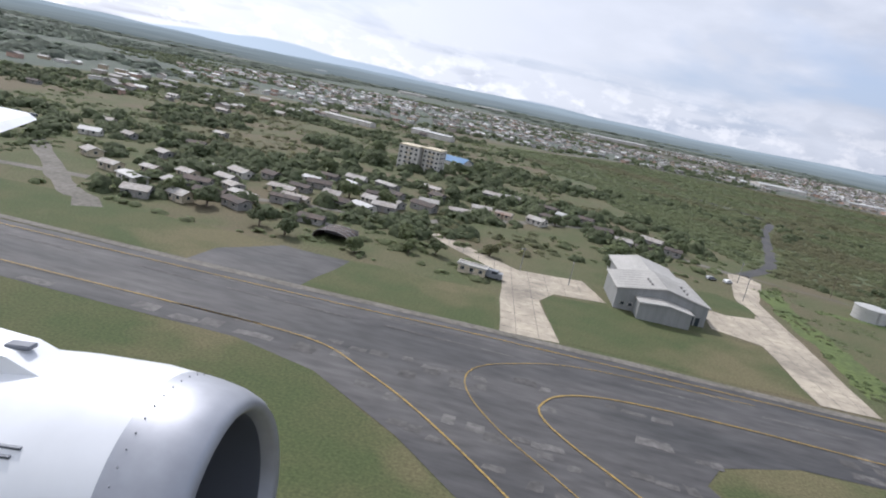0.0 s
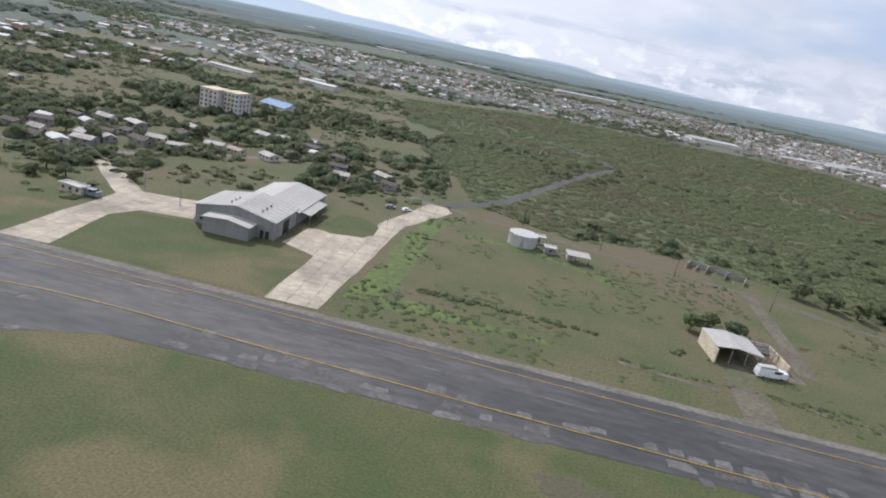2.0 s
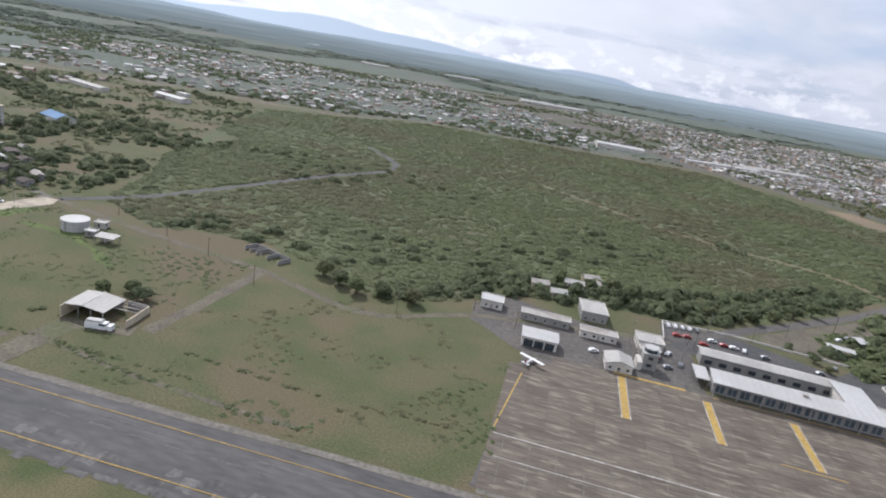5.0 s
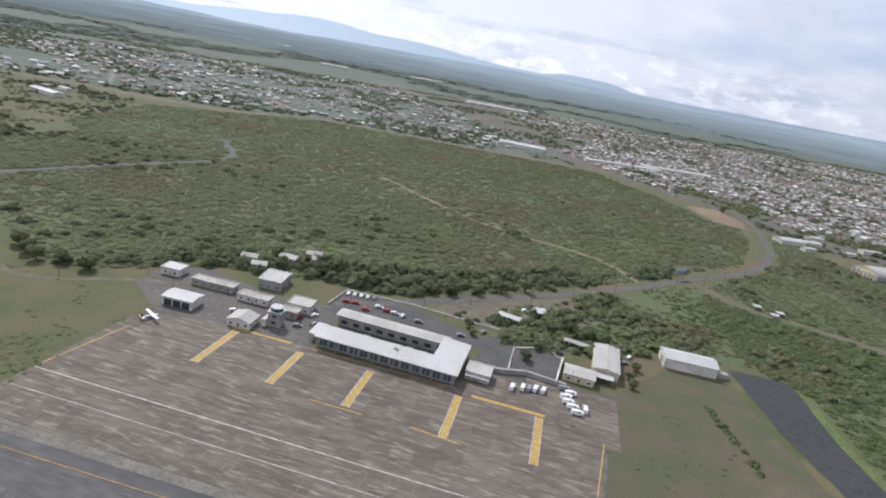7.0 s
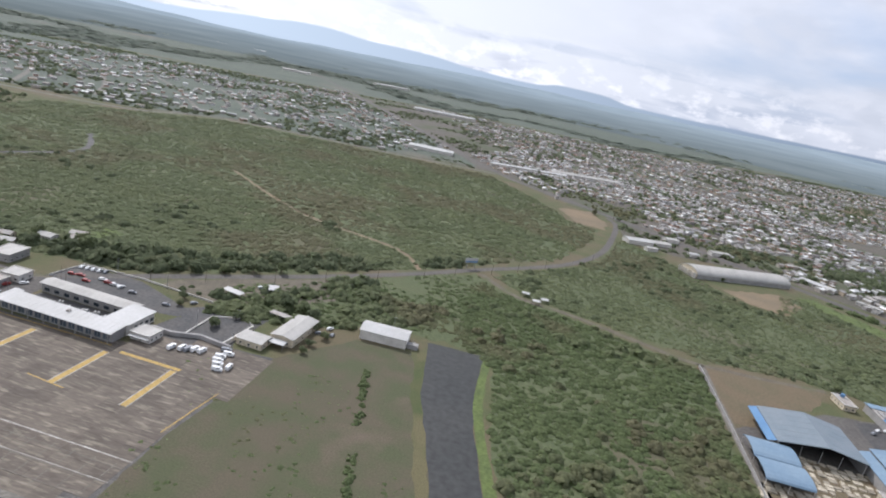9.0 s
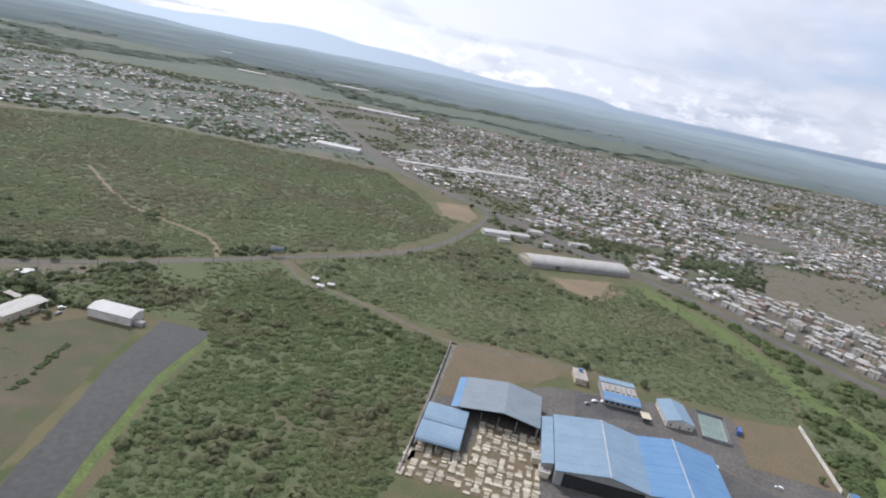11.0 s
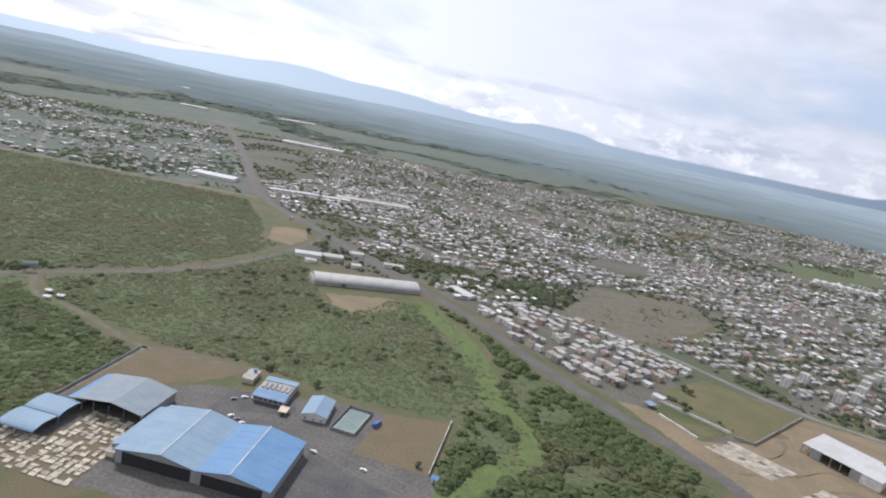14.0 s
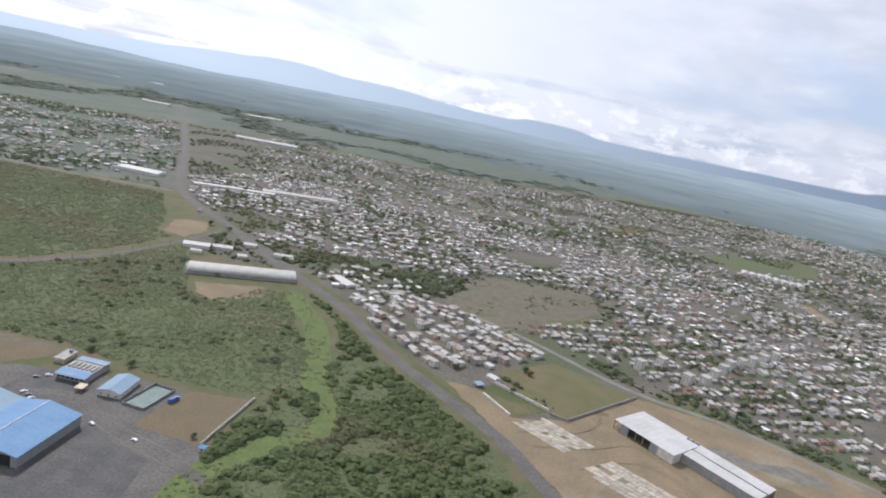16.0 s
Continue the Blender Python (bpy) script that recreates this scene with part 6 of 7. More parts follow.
house("ramp_office", 502, 261.5, -1, 10.5, 10, 3.6, 0.5, "white_wall", "tin", "white flat-roofed ramp office", "office", win=4, flat=True)
part("awning", box_bm(-5.4, 5.4, -7.2, -5.45, 2.6, 2.75), M["white_roof"], bpy.data.objects["ramp_office"])
house("apron_store", 336.5, 283.5, 4, 10, 8.5, 3.6, 0.5, "white_wall", "white_roof", "white flat-roofed store by the scrub", "store", win=2, flat=True)
house("apron_garage", 361, 254, 3, 14.5, 10, 4.2, 0.6, "white_wall", "white_roof", "low white garage with dark openings", "garage", win=0, door=False)
for i in range(3):
    part("garage_door", box_bm(-6.4 + i * 4.4, -2.6 + i * 4.4, -5.12, -4.98, 0, 3.2), M["glass"], bpy.data.objects["apron_garage"])
house("ramp_house", 393.5, 251, 3, 10.5, 10, 3.4, 1.4, "white_wall", "tin", "small white house with pale gabled roof", "house", win=3, ridge="y")
house("fire_station", 383.5, 301.5, 6, 12, 16, 4.6, 0.5, "grey_wall", "tin", "grey two-room building with pale flat roof", "building", win=3, flat=True)
house("long_store", 362, 279.5, 2, 22, 6, 3.2, 0.4, "grey_wall", "tin_old", "long grey low building with flat roof", "store", win=5, flat=True)
house("pale_store", 386, 276, 2, 16, 6, 3.0, 0.4, "white_wall", "tin_old", "long pale low building with grey roof", "store", win=4, flat=True)
house("radar_office", 408.5, 281, 4, 11, 10, 3.8, 0.5, "white_wall", "tin", "white flat-roofed office block", "office", win=3, flat=True)
house("yard_block", 407.5, 270.5, 4, 8, 6, 3.4, 0.4, "grey_wall", "tin_old", "grey flat-roofed utility block", "utility block", win=2, flat=True)
tw = thing("control_tower", 406, 258, 0, 3, "pale control tower with dark glazed cab", "tower")
part("shaft", box_bm(-3.0, 3.0, -2.8, 2.8, 0, 7.0), M["grey_wall"], tw)
part("base", box_bm(-5, -3.01, -4.5, 2.7, 0, 3.6), M["white_wall"], tw)
part("cab", cyl_bm(0, 0, 7.35, 9.0, 2.7, 3.0, 8), M["glass"], tw, "dark glazed cab")
part("gallery", box_bm(-3.5, 3.5, -3.4, 3.4, 7.003, 7.3), M["white_roof"], tw)
part("roof", cyl_bm(0, 0, 9.003, 9.35, 3.3, 3.1, 8), M["white_roof"], tw)
part("antenna", cyl_bm(0.5, 0.5, 9.35, 13.5, 0.06, 0.03, 6), M["steel"], tw)
for z in (1.5, 4.6):
    part("window", box_bm(-1, 1, -2.9, -2.78, z, z + 1.3), M["glass"], tw)
for i, (x, y, w, d, r, m, ro) in enumerate(((356, 326, 9, 6, 10, "cream_wall", "tin_old"), (374, 339, 10, 7, 0, "white_wall", "tin"), (383, 355, 9, 7, 20, "cream_wall", "tin_old"), (391, 346, 12, 7, -8, "grey_wall", "tin_old"), (366, 318, 8, 6, 15, "cream_wall", "tin"))):
    house("staff_house", x, y, r, w, d, 3.0, 1.2, m, ro, "small plastered house among trees with tin roof", "house", "staff houses", win=2)
house("white_warehouse", 603.5, 333, 4, 27, 14, 5.4, 1.5, "white_wall", "white_roof", "white metal warehouse with white gabled roof", "warehouse", win=0, door=False)
wb = bpy.data.objects["white_warehouse"]
part("loading_door", box_bm(-13.62, -13.48, -3, 2, 0, 4), M["grey_wall"], wb)
part("side_shed", box_bm(13.6, 20, -5, -1, 0, 2.6), M["grey_wall"], wb)
house("cargo_store", 559.5, 307, -3, 12.5, 30, 4.6, 1.0, "cream_wall", "tin", "cream store with long pale roof", "store", win=2, ridge="y")
house("cargo_office", 546.5, 285.5, -2, 14, 10.5, 3.6, 0.8, "cream_wall", "tin", "cream office with pale low roof", "office", win=3)
canopy("cargo_canopy", 558, 288.5, -2, 9, 5, 3, "white_roof", "white canopy between cargo buildings", "canopy", 0.2)
canopy("taxi_shelter", 507.5, 333, -12, 13, 5, 3.0, "white_roof", "white open shelter on posts", "shelter", 0.3, (3, 2))
canopy("bus_shelter", 524, 352, 25, 6.5, 6.5, 3.2, "white_roof", "small white shelter roof by the road", "shelter", 0.8)
canopy("rear_canopy", 545, 320, -8, 14, 4, 3.0, "tin_old", "grey canopy behind the cargo store", "canopy", 0.3, (3, 2))


def wall_run(name, pts, h, mat, label, category="wall", th=0.35):
    t = thing(name, pts[0][0], pts[0][1], 0, 0, label, category)
    ox, oy = pts[0]
    for (x1, y1), (x2, y2) in zip(pts[:-1], pts[1:]):
        L, a = math.dist((x1, y1), (x2, y2)), math.atan2(y2 - y1, x2 - x1)
        bm = box_bm(0, L - 0.02, -th / 2, th / 2, 0, h)
        bmesh.ops.transform(bm, matrix=Matrix.Translation((x1 - ox, y1 - oy, 0)) @ Matrix.Rotation(a, 4, "Z"), verts=bm.verts)
        part("wall_panel", bm, M[mat], t)
    return t


wall_run("car_park_wall", [(417, 294), (419, 318), (456, 320.5), (500, 317), (522, 315), (538, 301)], 1.0, "white_wall", "low white wall round the car park")
wall_run("yard_wall", [(499, 270.5), (509.6, 270), (522.3, 275), (540.6, 272.5)], 2.2, "grey_wall", "grey yard wall behind parked vehicles", "wall", 1.6)
wall_run("cargo_wall", [(536, 272.6), (537.5, 290), (538.5, 300)], 2.4, "white_wall", "white yard wall beside the cargo office", "wall", 0.8)
wall_run("forecourt_wall", [(514, 276), (514, 300), (524, 306)], 0.8, "white_wall", "low white kerb wall of the forecourt", "wall", 0.6)

# billboard at the road junction
bb = thing("billboard", 625, 508, 0, 40, "blue and white billboard on two posts by the road", "billboard")
part("panel", box_bm(-6, 6, -0.2, 0.2, 5, 9), M["white_roof"], bb)
part("panel_stripe", box_bm(-5.7, 5.7, -0.26, -0.2, 5.3, 6.6), M["blue"], bb, "blue stripe")
for xx in (-4, 4):
    part("post", cyl_bm(xx, 0, 0, 5, 0.22, seg=8), M["steel"], bb)
for x, y, r in ((690, 470, 20), (675, 474, 0), (684, 462, 10)):
    canopy("roadside_stall", x, y, r, 6, 4, 2.5, "white_roof", "small white roadside stall roof", "stall", 0.3)


def pole(x, y, h, label="tall grey lamp pole", cat="lamp pole", arm=True):
    t = thing("lamp_pole" if arm else "utility_pole", x, y, 0, (x * 37) % 360, label, cat, "poles")
    part("shaft", cyl_bm(0, 0, 0, h, 0.16, 0.09, 8), M["steel"] if arm else M["bark"], t)
    part("arm" if arm else "crossarm", box_bm(-0.9, 0.9, -0.06, 0.06, h - 0.4, h - 0.25), M["steel"] if arm else M["bark"], t)
    if arm:
        part("lamp_head", box_bm(0.7, 1.3, -0.15, 0.15, h - 0.55, h - 0.4), M["tin"], t)


for x, y, h in ((400, 278, 12), (420, 264, 11), (514, 285, 10), (542, 272, 10), (604, 349, 8), (441, 318, 10), (475, 316, 10), (622, 322, 9), (88, 232, 9), (6, 200, 8), (22, 196, 8), (95, 262, 9)):
    pole(x, y, h)
for k in range(22):
    p = smooth_line(MAIN_ROAD, 30.0)[k % len(smooth_line(MAIN_ROAD, 30.0))]
    pole(p[0] + 7 + (k * 13 % 5), p[1] - 5, 9, "wooden utility pole by the access road", "utility pole", False)
for x, y in ((238, 240), (268, 262), (300, 248), (205, 258), (175, 270), (140, 280), (350, 262), (330, 272)):
    pole(x, y, 8.5, "wooden utility pole beside the lane", "utility pole", False)

# ---- village and apartment block west ----
ap = thing("apartment_block", -66, 389, 0, -8, "white five-storey apartment block among trees", "apartment block")
for bx, bw, by in ((-5, 13, -2), (8.2, 11, 3)):
    part("wall", box_bm(bx - bw / 2, bx + bw / 2, by - 7, by + 7, 0, 14.4), M["white_wall"], ap)
    part("parapet", box_bm(bx - bw / 2 - 0.2, bx + bw / 2 + 0.2, by - 7.2, by + 7.2, 14.403, 15.1), M["cream_wall"], ap)
    for f in range(5):
        for i in range(4):
            x = bx - bw / 2 + (i + 0.5) * bw / 4
            part("window", box_bm(x - 0.7, x + 0.7, by - 7.1, by - 6.98, f * 2.85 + 0.9, f * 2.85 + 2.2), M["glass"], ap)
        part("balcony", box_bm(bx - 1.6, bx + 1.6, by - 8.1, by - 7.11, f * 2.85 + 0.15, f * 2.85 + 0.9), M["cream_wall"], ap)
        for j in range(3):
            s = 1 if bx > 0 else -1
            x0, x1 = sorted((bx + s * (bw / 2 - 0.02), bx + s * (bw / 2 + 0.1)))
            part("window", box_bm(x0, x1, by - 5 + j * 4, by - 3.6 + j * 4, f * 2.85 + 0.9, f * 2.85 + 2.2), M["glass"], ap)
house("blue_roof_house", -52, 448, -20, 24, 16, 4.5, 3.0, "white_wall", "blue", "white house with bright blue hipped roof", "house", win=4)
old = thing("old_hangar", -53, 186, 0, -4, "ruined dark arched hangar among bushes", "hangar")
old.scale = (0.75, 0.75, 0.75)
part("shell", prism_bm([(-8, 0)] + [(-8 * math.cos(a * math.pi / 10), 1.6 + 2.9 * math.sin(a * math.pi / 10)) for a in range(11)] + [(8, 0), (7.7, 0)] + [(7.7 * math.cos(a * math.pi / 10), 1.5 + 2.8 * math.sin(a * math.pi / 10)) for a in range(11)] + [(-7.7, 0)], -6, 6), M["rust"], old)
part("back_wall", box_bm(-7.6, 7.6, 5.6, 5.9, 0, 4.2), M["grey_wall"], old)
for i in range(4):
    part("frame_rib", prism_bm([(-8.15, 0)] + [(-8.15 * math.cos(a * math.pi / 10), 1.6 + 3.05 * math.sin(a * math.pi / 10)) for a in range(11)] + [(8.15, 0), (7.98, 0)] + [(7.98 * math.cos(a * math.pi / 10), 1.6 + 2.93 * math.sin(a * math.pi / 10)) for a in range(11)] + [(-7.98, 0)], -5.8 + i * 3.8, -5.5 + i * 3.8), M["steel"], old)
village_east = [(-95.7, 209), (-104, 201), (-83, 217), (-67, 232.7), (-58, 235), (-38.8, 264), (-15.7, 288), (-4.6, 288), (11, 292), (25.7, 320), (36.5, 327), (-75, 275), (-44, 318), (-3.4, 343.5), (-105, 254.6), (-175, 343), (-185, 274), (-196, 262), (-286, 470), (-300, 498), (-337, 391), (-146, 207), (-136, 216), (-127, 242.6), (-118, 181), (11, 350)]
village_west = [(-14, 340), (15, 310), (17, 337), (50.5, 287), (60.6, 283), (67, 305), (-81, 222), (-66, 199), (-240, 469), (-115, 664), (-103, 684), (-255, 520), (-225, 545), (-160, 290), (-152, 250), (-215, 300), (-88, 245), (-24, 270), (43, 305), (74, 290), (-165, 222), (-130, 196), (-112, 228)]
VILLAGE = village_east + village_west
VILLAGE_CORE = [(-132, 186), (-92, 186), (-60, 222), (-40, 258), (-30, 300), (-80, 296), (-115, 262), (-140, 225)]
vr = random.Random(8)
while len(VILLAGE) < 70:
    x, y = vr.uniform(-140, -30), vr.uniform(186, 300)
    if inside([x], [y], VILLAGE_CORE)[0] and min(math.dist((x, y), q) for q in VILLAGE) > 10.5:
        VILLAGE.append((x, y))
kinds = [("white_wall", "tin_old", "white plastered village house with old tin roof", 3), ("white_wall", "tin", "white village house with pale tin roof", 3), ("cream_wall", "tin_old", "cream village house with rusty tin roof", 2), ("grey_wall", "tin_old", "grey block village house with dark roof", 2), ("white_wall", "white_roof", "small white village house with bright roof", 2), ("grey_wall", "rust", "weathered village house with dark rusty roof", 2)]
vr = random.Random(4)
for i, (x, y) in enumerate(VILLAGE):
    w, r, lb, nw = kinds[vr.choice((0, 3, 3, 2, 5, 4, 2, 5, 5))]
    house("village_house", x, y, vr.uniform(-35, 15), vr.uniform(6.0, 11.0), vr.uniform(4.5, 6.5), vr.uniform(2.2, 2.8), vr.uniform(0.6, 1.2), w, r, lb, "house", "village houses", win=nw)
ribbon("village_lane", [(-219, 253), (-142, 178), (-125, 166), (-118, 158)], 7, 0.07, M["shoulder"], "pale dirt lane down through the village", "road", wobble=0.2)
ribbon("village_street", [(-230, 170), (-140, 190), (-75, 222), (-41, 234), (-10, 275), (40, 312), (75, 290), (100, 278)], 5, 0.06, M["shoulder"], "dusty village street", "road", wobble=0.2)

# ---- blue-roofed compound ----
hall = thing("blue_hall", 917, 323, 0, 2, "large hall with pale and bright blue gabled roofs", "hall")
part("wall", prism_bm([(-44, 0), (45, 0), (45, 7.5), (22, 11.4), (3, 8.0), (-18, 11.8), (-44, 8.0)], -26.5, 27), M["metal_wall"], hall)
# solid black panels on the wall imitate the shade inside the open front
part("front_opening", box_bm(-40, 0, -26.7, -26.45, 0, 7.3), M["rubber"], hall, "black panel standing for the shaded open front")
part("front_opening", box_bm(6, 41, -26.7, -26.45, 0, 7.0), M["rubber"], hall, "black panel standing for the shaded open front")
for a, b, c, name in (((-44.6, 8.0), (-18, 11.9), (3, 8.05), "pale_blue"), ((3, 8.2), (22, 11.5), (45.8, 7.45), "blue")):
    rf = part("roof", prism_bm([a, b, c, (c[0], c[1] + 0.25), (b[0], b[1] + 0.25), (a[0], a[1] + 0.25)], -27.5, 28), M[name], hall)
    for i in range(9):
        y = -26 + i * 6.4
        part("roof_seam", prism_bm([(a[0], a[1] + 0.26), (b[0], b[1] + 0.26), (c[0], c[1] + 0.26), (c[0], c[1] + 0.3), (b[0], b[1] + 0.3), (a[0], a[1] + 0.3)], y - 0.05, y + 0.05), M[name], rf)
    part("ridge_cap", box_bm(b[0] - 0.3, b[0] + 0.3, -27.6, 28.1, b[1] + 0.37, b[1] + 0.45), M["white_roof"], rf)
part("side_bay", prism_bm([(-50.5, 0), (-44.7, 0), (-44.7, 7.0), (-50.5, 5.6)], -20, 26), M["grey_wall"], hall)
part("side_roof", prism_bm([(-51, 5.62), (-44.7, 7.05), (-44.7, 7.3), (-51, 5.87)], -20.5, 26.5), M["pale_blue"], hall)
part("rear_canopy", prism_bm([(28.05, 6.0), (33, 5.2), (33, 5.4), (28.05, 6.2)], -40, 5, "x"), M["pale_blue"], hall)
for xx in (-39, -25, -10, 4):
    part("canopy_post", cyl_bm(xx, 32.6, 0, 5.25, 0.15, seg=8), M["steel"], hall)
gh = thing("grey_blue_hall", 841.5, 349, 0, 1, "open-fronted hall with pale grey-blue gabled roof", "hall")
part("side_wall", box_bm(-22, -21.6, -18, 19, 0, 7), M["grey_wall"], gh)
part("back_wall", prism_bm([(-21.6, 0), (22, 0), (22, 7), (2, 10.2), (-21.6, 7)], 18.6, 19), M["metal_wall"], gh)
part("end_wall", box_bm(21.6, 22, -18, 18.6, 0, 7), M["grey_wall"], gh)
rf = part("roof", prism_bm([(-23, 7.0), (2, 10.4), (23, 7.0), (23, 7.25), (2, 10.65), (-23, 7.25)], -19, 19.5), M["grey_blue"], gh)
for i in range(7):
    y = -18 + i * 6.0
    part("roof_seam", prism_bm([(-23, 7.26), (2, 10.66), (23, 7.26), (23, 7.3), (2, 10.7), (-23, 7.3)], y - 0.05, y + 0.05), M["grey_blue"], rf)
part("lean_to_roof", prism_bm([(-27.5, 5.6), (-23.1, 6.8), (-23.1, 7.0), (-27.5, 5.8)], -18, 19), M["blue"], gh, "blue lean-to roof")
for xx in (-27.2, -10, 0, 10):
    part("post", cyl_bm(xx, -17.5, 0, 7 if xx > -20 else 5.6, 0.2, seg=8), M["steel"], gh)
cn = thing("arched_canopy", 814, 311, 0, 1, "pale blue double-arched canopy on posts", "canopy")
for y0 in (-19.5, 0.05):
    arc = [(y0 + 9.75 - 9.75 * math.cos(a * math.pi / 8), 4.6 + 2.0 * math.sin(a * math.pi / 8)) for a in range(9)]
    part("arched_roof", prism_bm(arc + [(u, v + 0.15) for u, v in arc[::-1]], -11.5, 11.5, "x"), M["pale_blue"], cn)
for xx in (-11, 0, 11):
    for yy in (-19.2, 0, 19.2):
        part("post", cyl_bm(xx, yy, 0, 4.7, 0.15, seg=8), M["white_wall"], cn)
of = thing("blue_office", 915, 412, 0, 4, "grey office with two blue roof strips", "office")
part("wall", box_bm(-11.5, 11.5, -15, 14, 0, 5), M["grey_wall"], of)
part("roof_deck", box_bm(-11.5, 11.5, -7, 7, 5.003, 5.3), M["tin_old"], of)
part("front_roof", prism_bm([(-17, 4.4), (-7.1, 5.6), (-7.1, 5.8), (-17, 4.6)], -12, 12, "x"), M["blue"], of, "blue front roof")
part("rear_roof", prism_bm([(7.1, 5.6), (15.5, 5.0), (15.5, 5.2), (7.1, 5.8)], -12, 12, "x"), M["pale_blue"], of, "pale blue rear roof")
for i in range(6):
    part("roof_unit", box_bm(-10 + i * 3.6, -7.8 + i * 3.6, -5, 4, 5.303, 6.1), M["grey_wall"], of)
for i in range(6):
    part("window", box_bm(-10.5 + i * 3.6, -8.5 + i * 3.6, -15.1, -14.98, 1.5, 3), M["glass"], of)
house("blue_cottage", 950.5, 404, 6, 17, 27, 4.2, 2.2, "white_wall", "pale_blue", "white hall with pale blue gabled roof", "hall", win=3, ridge="y")
house("guard_house", 889.5, 424, 6, 8, 16, 3.6, 0.4, "cream_wall", "tin_old", "small cream guard house with flat roof", "guard house", win=2, flat=True)
part("water_tank", cyl_bm(1, 5, 4.2, 6, 1.4, seg=16), M["blue"], bpy.data.objects["guard_house"], "blue water tank")
canopy("brown_shelter", 930.5, 390, 6, 6, 8, 3, "cream_wall", "small brown shelter roof", "shelter", 0.2)
M["court"] = surf("court_paint", (0.15, 0.20, 0.185), (0.18, 0.225, 0.205), 0.1, 0.8, 0.8, 0.05, c3=(0.25, 0.265, 0.25))
ct = sheet("sports_court", [(965.5, 388), (968.5, 422), (985, 421), (982, 387)], 0.12, M["court"], "worn green sports court", "court")
for pts in ([(967, 390), (969.5, 420)], [(980.8, 389), (983.5, 419.5)], [(967, 390), (980.8, 389)], [(969.5, 420), (983.5, 419.5)], [(968.3, 405), (982.2, 404.3)]):
    ribbon("court_line", pts, 0.35, 0.14, M["white_line"], "white court line", "marking", step=50)
wall_run("court_fence", [(965, 387), (968, 422.5), (985.5, 421.5), (982.5, 386.5), (965, 387)], 2.0, "steel", "grey mesh fence round the court", "fence", 0.08)
wall_run("compound_wall", [(1038.5, 366), (1041, 441)], 2.4, "white_wall", "pale compound wall beside bushes", "wall", 0.4)
wall_run("west_compound_wall", [(801.5, 268), (800.5, 345), (798, 424)], 2.0, "grey_wall", "grey compound wall along the track", "wall", 0.4)
house("gate_house", 1043, 362, 0, 4, 4, 2.8, 0.8, "white_wall", "blue", "small white gate house with blue roof", "gate house", win=1)
for x, y, r in ((872, 300, 2), (868, 310, 2)):
    house("material_stack", x - 3, y, r, 5, 6, 3.2, 0.3, "cream_wall", "tin_old", "pale stack of building material", "stack", win=0, flat=True, door=False)

pr = np.random.default_rng(31)
V, F = [], []
while len(F) < 5 * 330:
    x, y = 802 + 4.6 * pr.integers(0, 15) + pr.normal(0, 0.25), 268 + 3.0 * pr.integers(0, 22) + pr.normal(0, 0.2)
    if (x < 830 and y > 296) or (pr.random() < 0.5 and y > 290 and x > 850):
        continue
    a, w, d, h = pr.choice((0, 0, 1.57)) + pr.normal(0, 0.02), pr.uniform(1.2, 2.2), pr.uniform(0.9, 1.4), pr.uniform(0.2, 0.8)
    ca, sa, k = math.cos(a), math.sin(a), len(V)
    for z in (0.08, 0.08 + h):
        for u, v in ((-w, -d), (w, -d), (w, d), (-w, d)):
            V.append((x + u * ca - v * sa, y + u * sa + v * ca, z))
    F += [(k + 4, k + 5, k + 6, k + 7)] + [(k + i, k + (i + 1) % 4, k + 4 + (i + 1) % 4, k + 4 + i) for i in range(4)]
M["stone"] = surf("pale_stone", (0.40, 0.355, 0.275), (0.31, 0.275, 0.21), 0.4, 1.5, 0.9, 0.1, island=0.35)
tagged(mesh_ob("paving_stones", V, F, M["stone"]), "pale stone blocks and pallets strewn over the yard", "stones", "", "stuff")

# ---- sheds and blocks by the highway ----
ls = thing("long_shed", 896, 720, 0, 28, "long pale barrel-roofed shed by the highway", "shed")
arc = [(-15 * math.cos(a * math.pi / 14), 4.4 + 5.6 * math.sin(a * math.pi / 14)) for a in range(15)]
part("roof", prism_bm(arc + [(u * 0.99, v - 0.3) for u, v in arc[::-1]], -70, 57, "x"), M["tin"], ls)
for i in range(26):
    q = [(u * 1.006, v + 0.07) for u, v in arc]
    part("roof_seam", prism_bm(q + [(u, v + 0.01) for u, v in arc[::-1]], -69.0 + i * 4.9, -68.8 + i * 4.9, "x"), M["white_roof"], ls)
part("front_wall", box_bm(-70, 57, -14.9, -14.6, 0, 4.4), M["grey_wall"], ls)
part("rear_wall", box_bm(-70, 57, 14.6, 14.9, 0, 4.4), M["grey_wall"], ls)
for s in (-1, 1):
    x0, x1 = (56.4, 56.8) if s > 0 else (-69.8, -69.4)
    part("end_wall", prism_bm([(-14.5, 0), (14.5, 0)] + [(14.4 * math.cos(a * math.pi / 14), 4.3 + 5.2 * math.sin(a * math.pi / 14)) for a in range(15)], x0, x1, "x"), M["cream_wall"], ls)
for i in range(7):
    part("buttress", box_bm(-73, -70.1, -13.5 + i * 4.2, -12.6 + i * 4.2, 0, 5.5), M["white_wall"], ls)
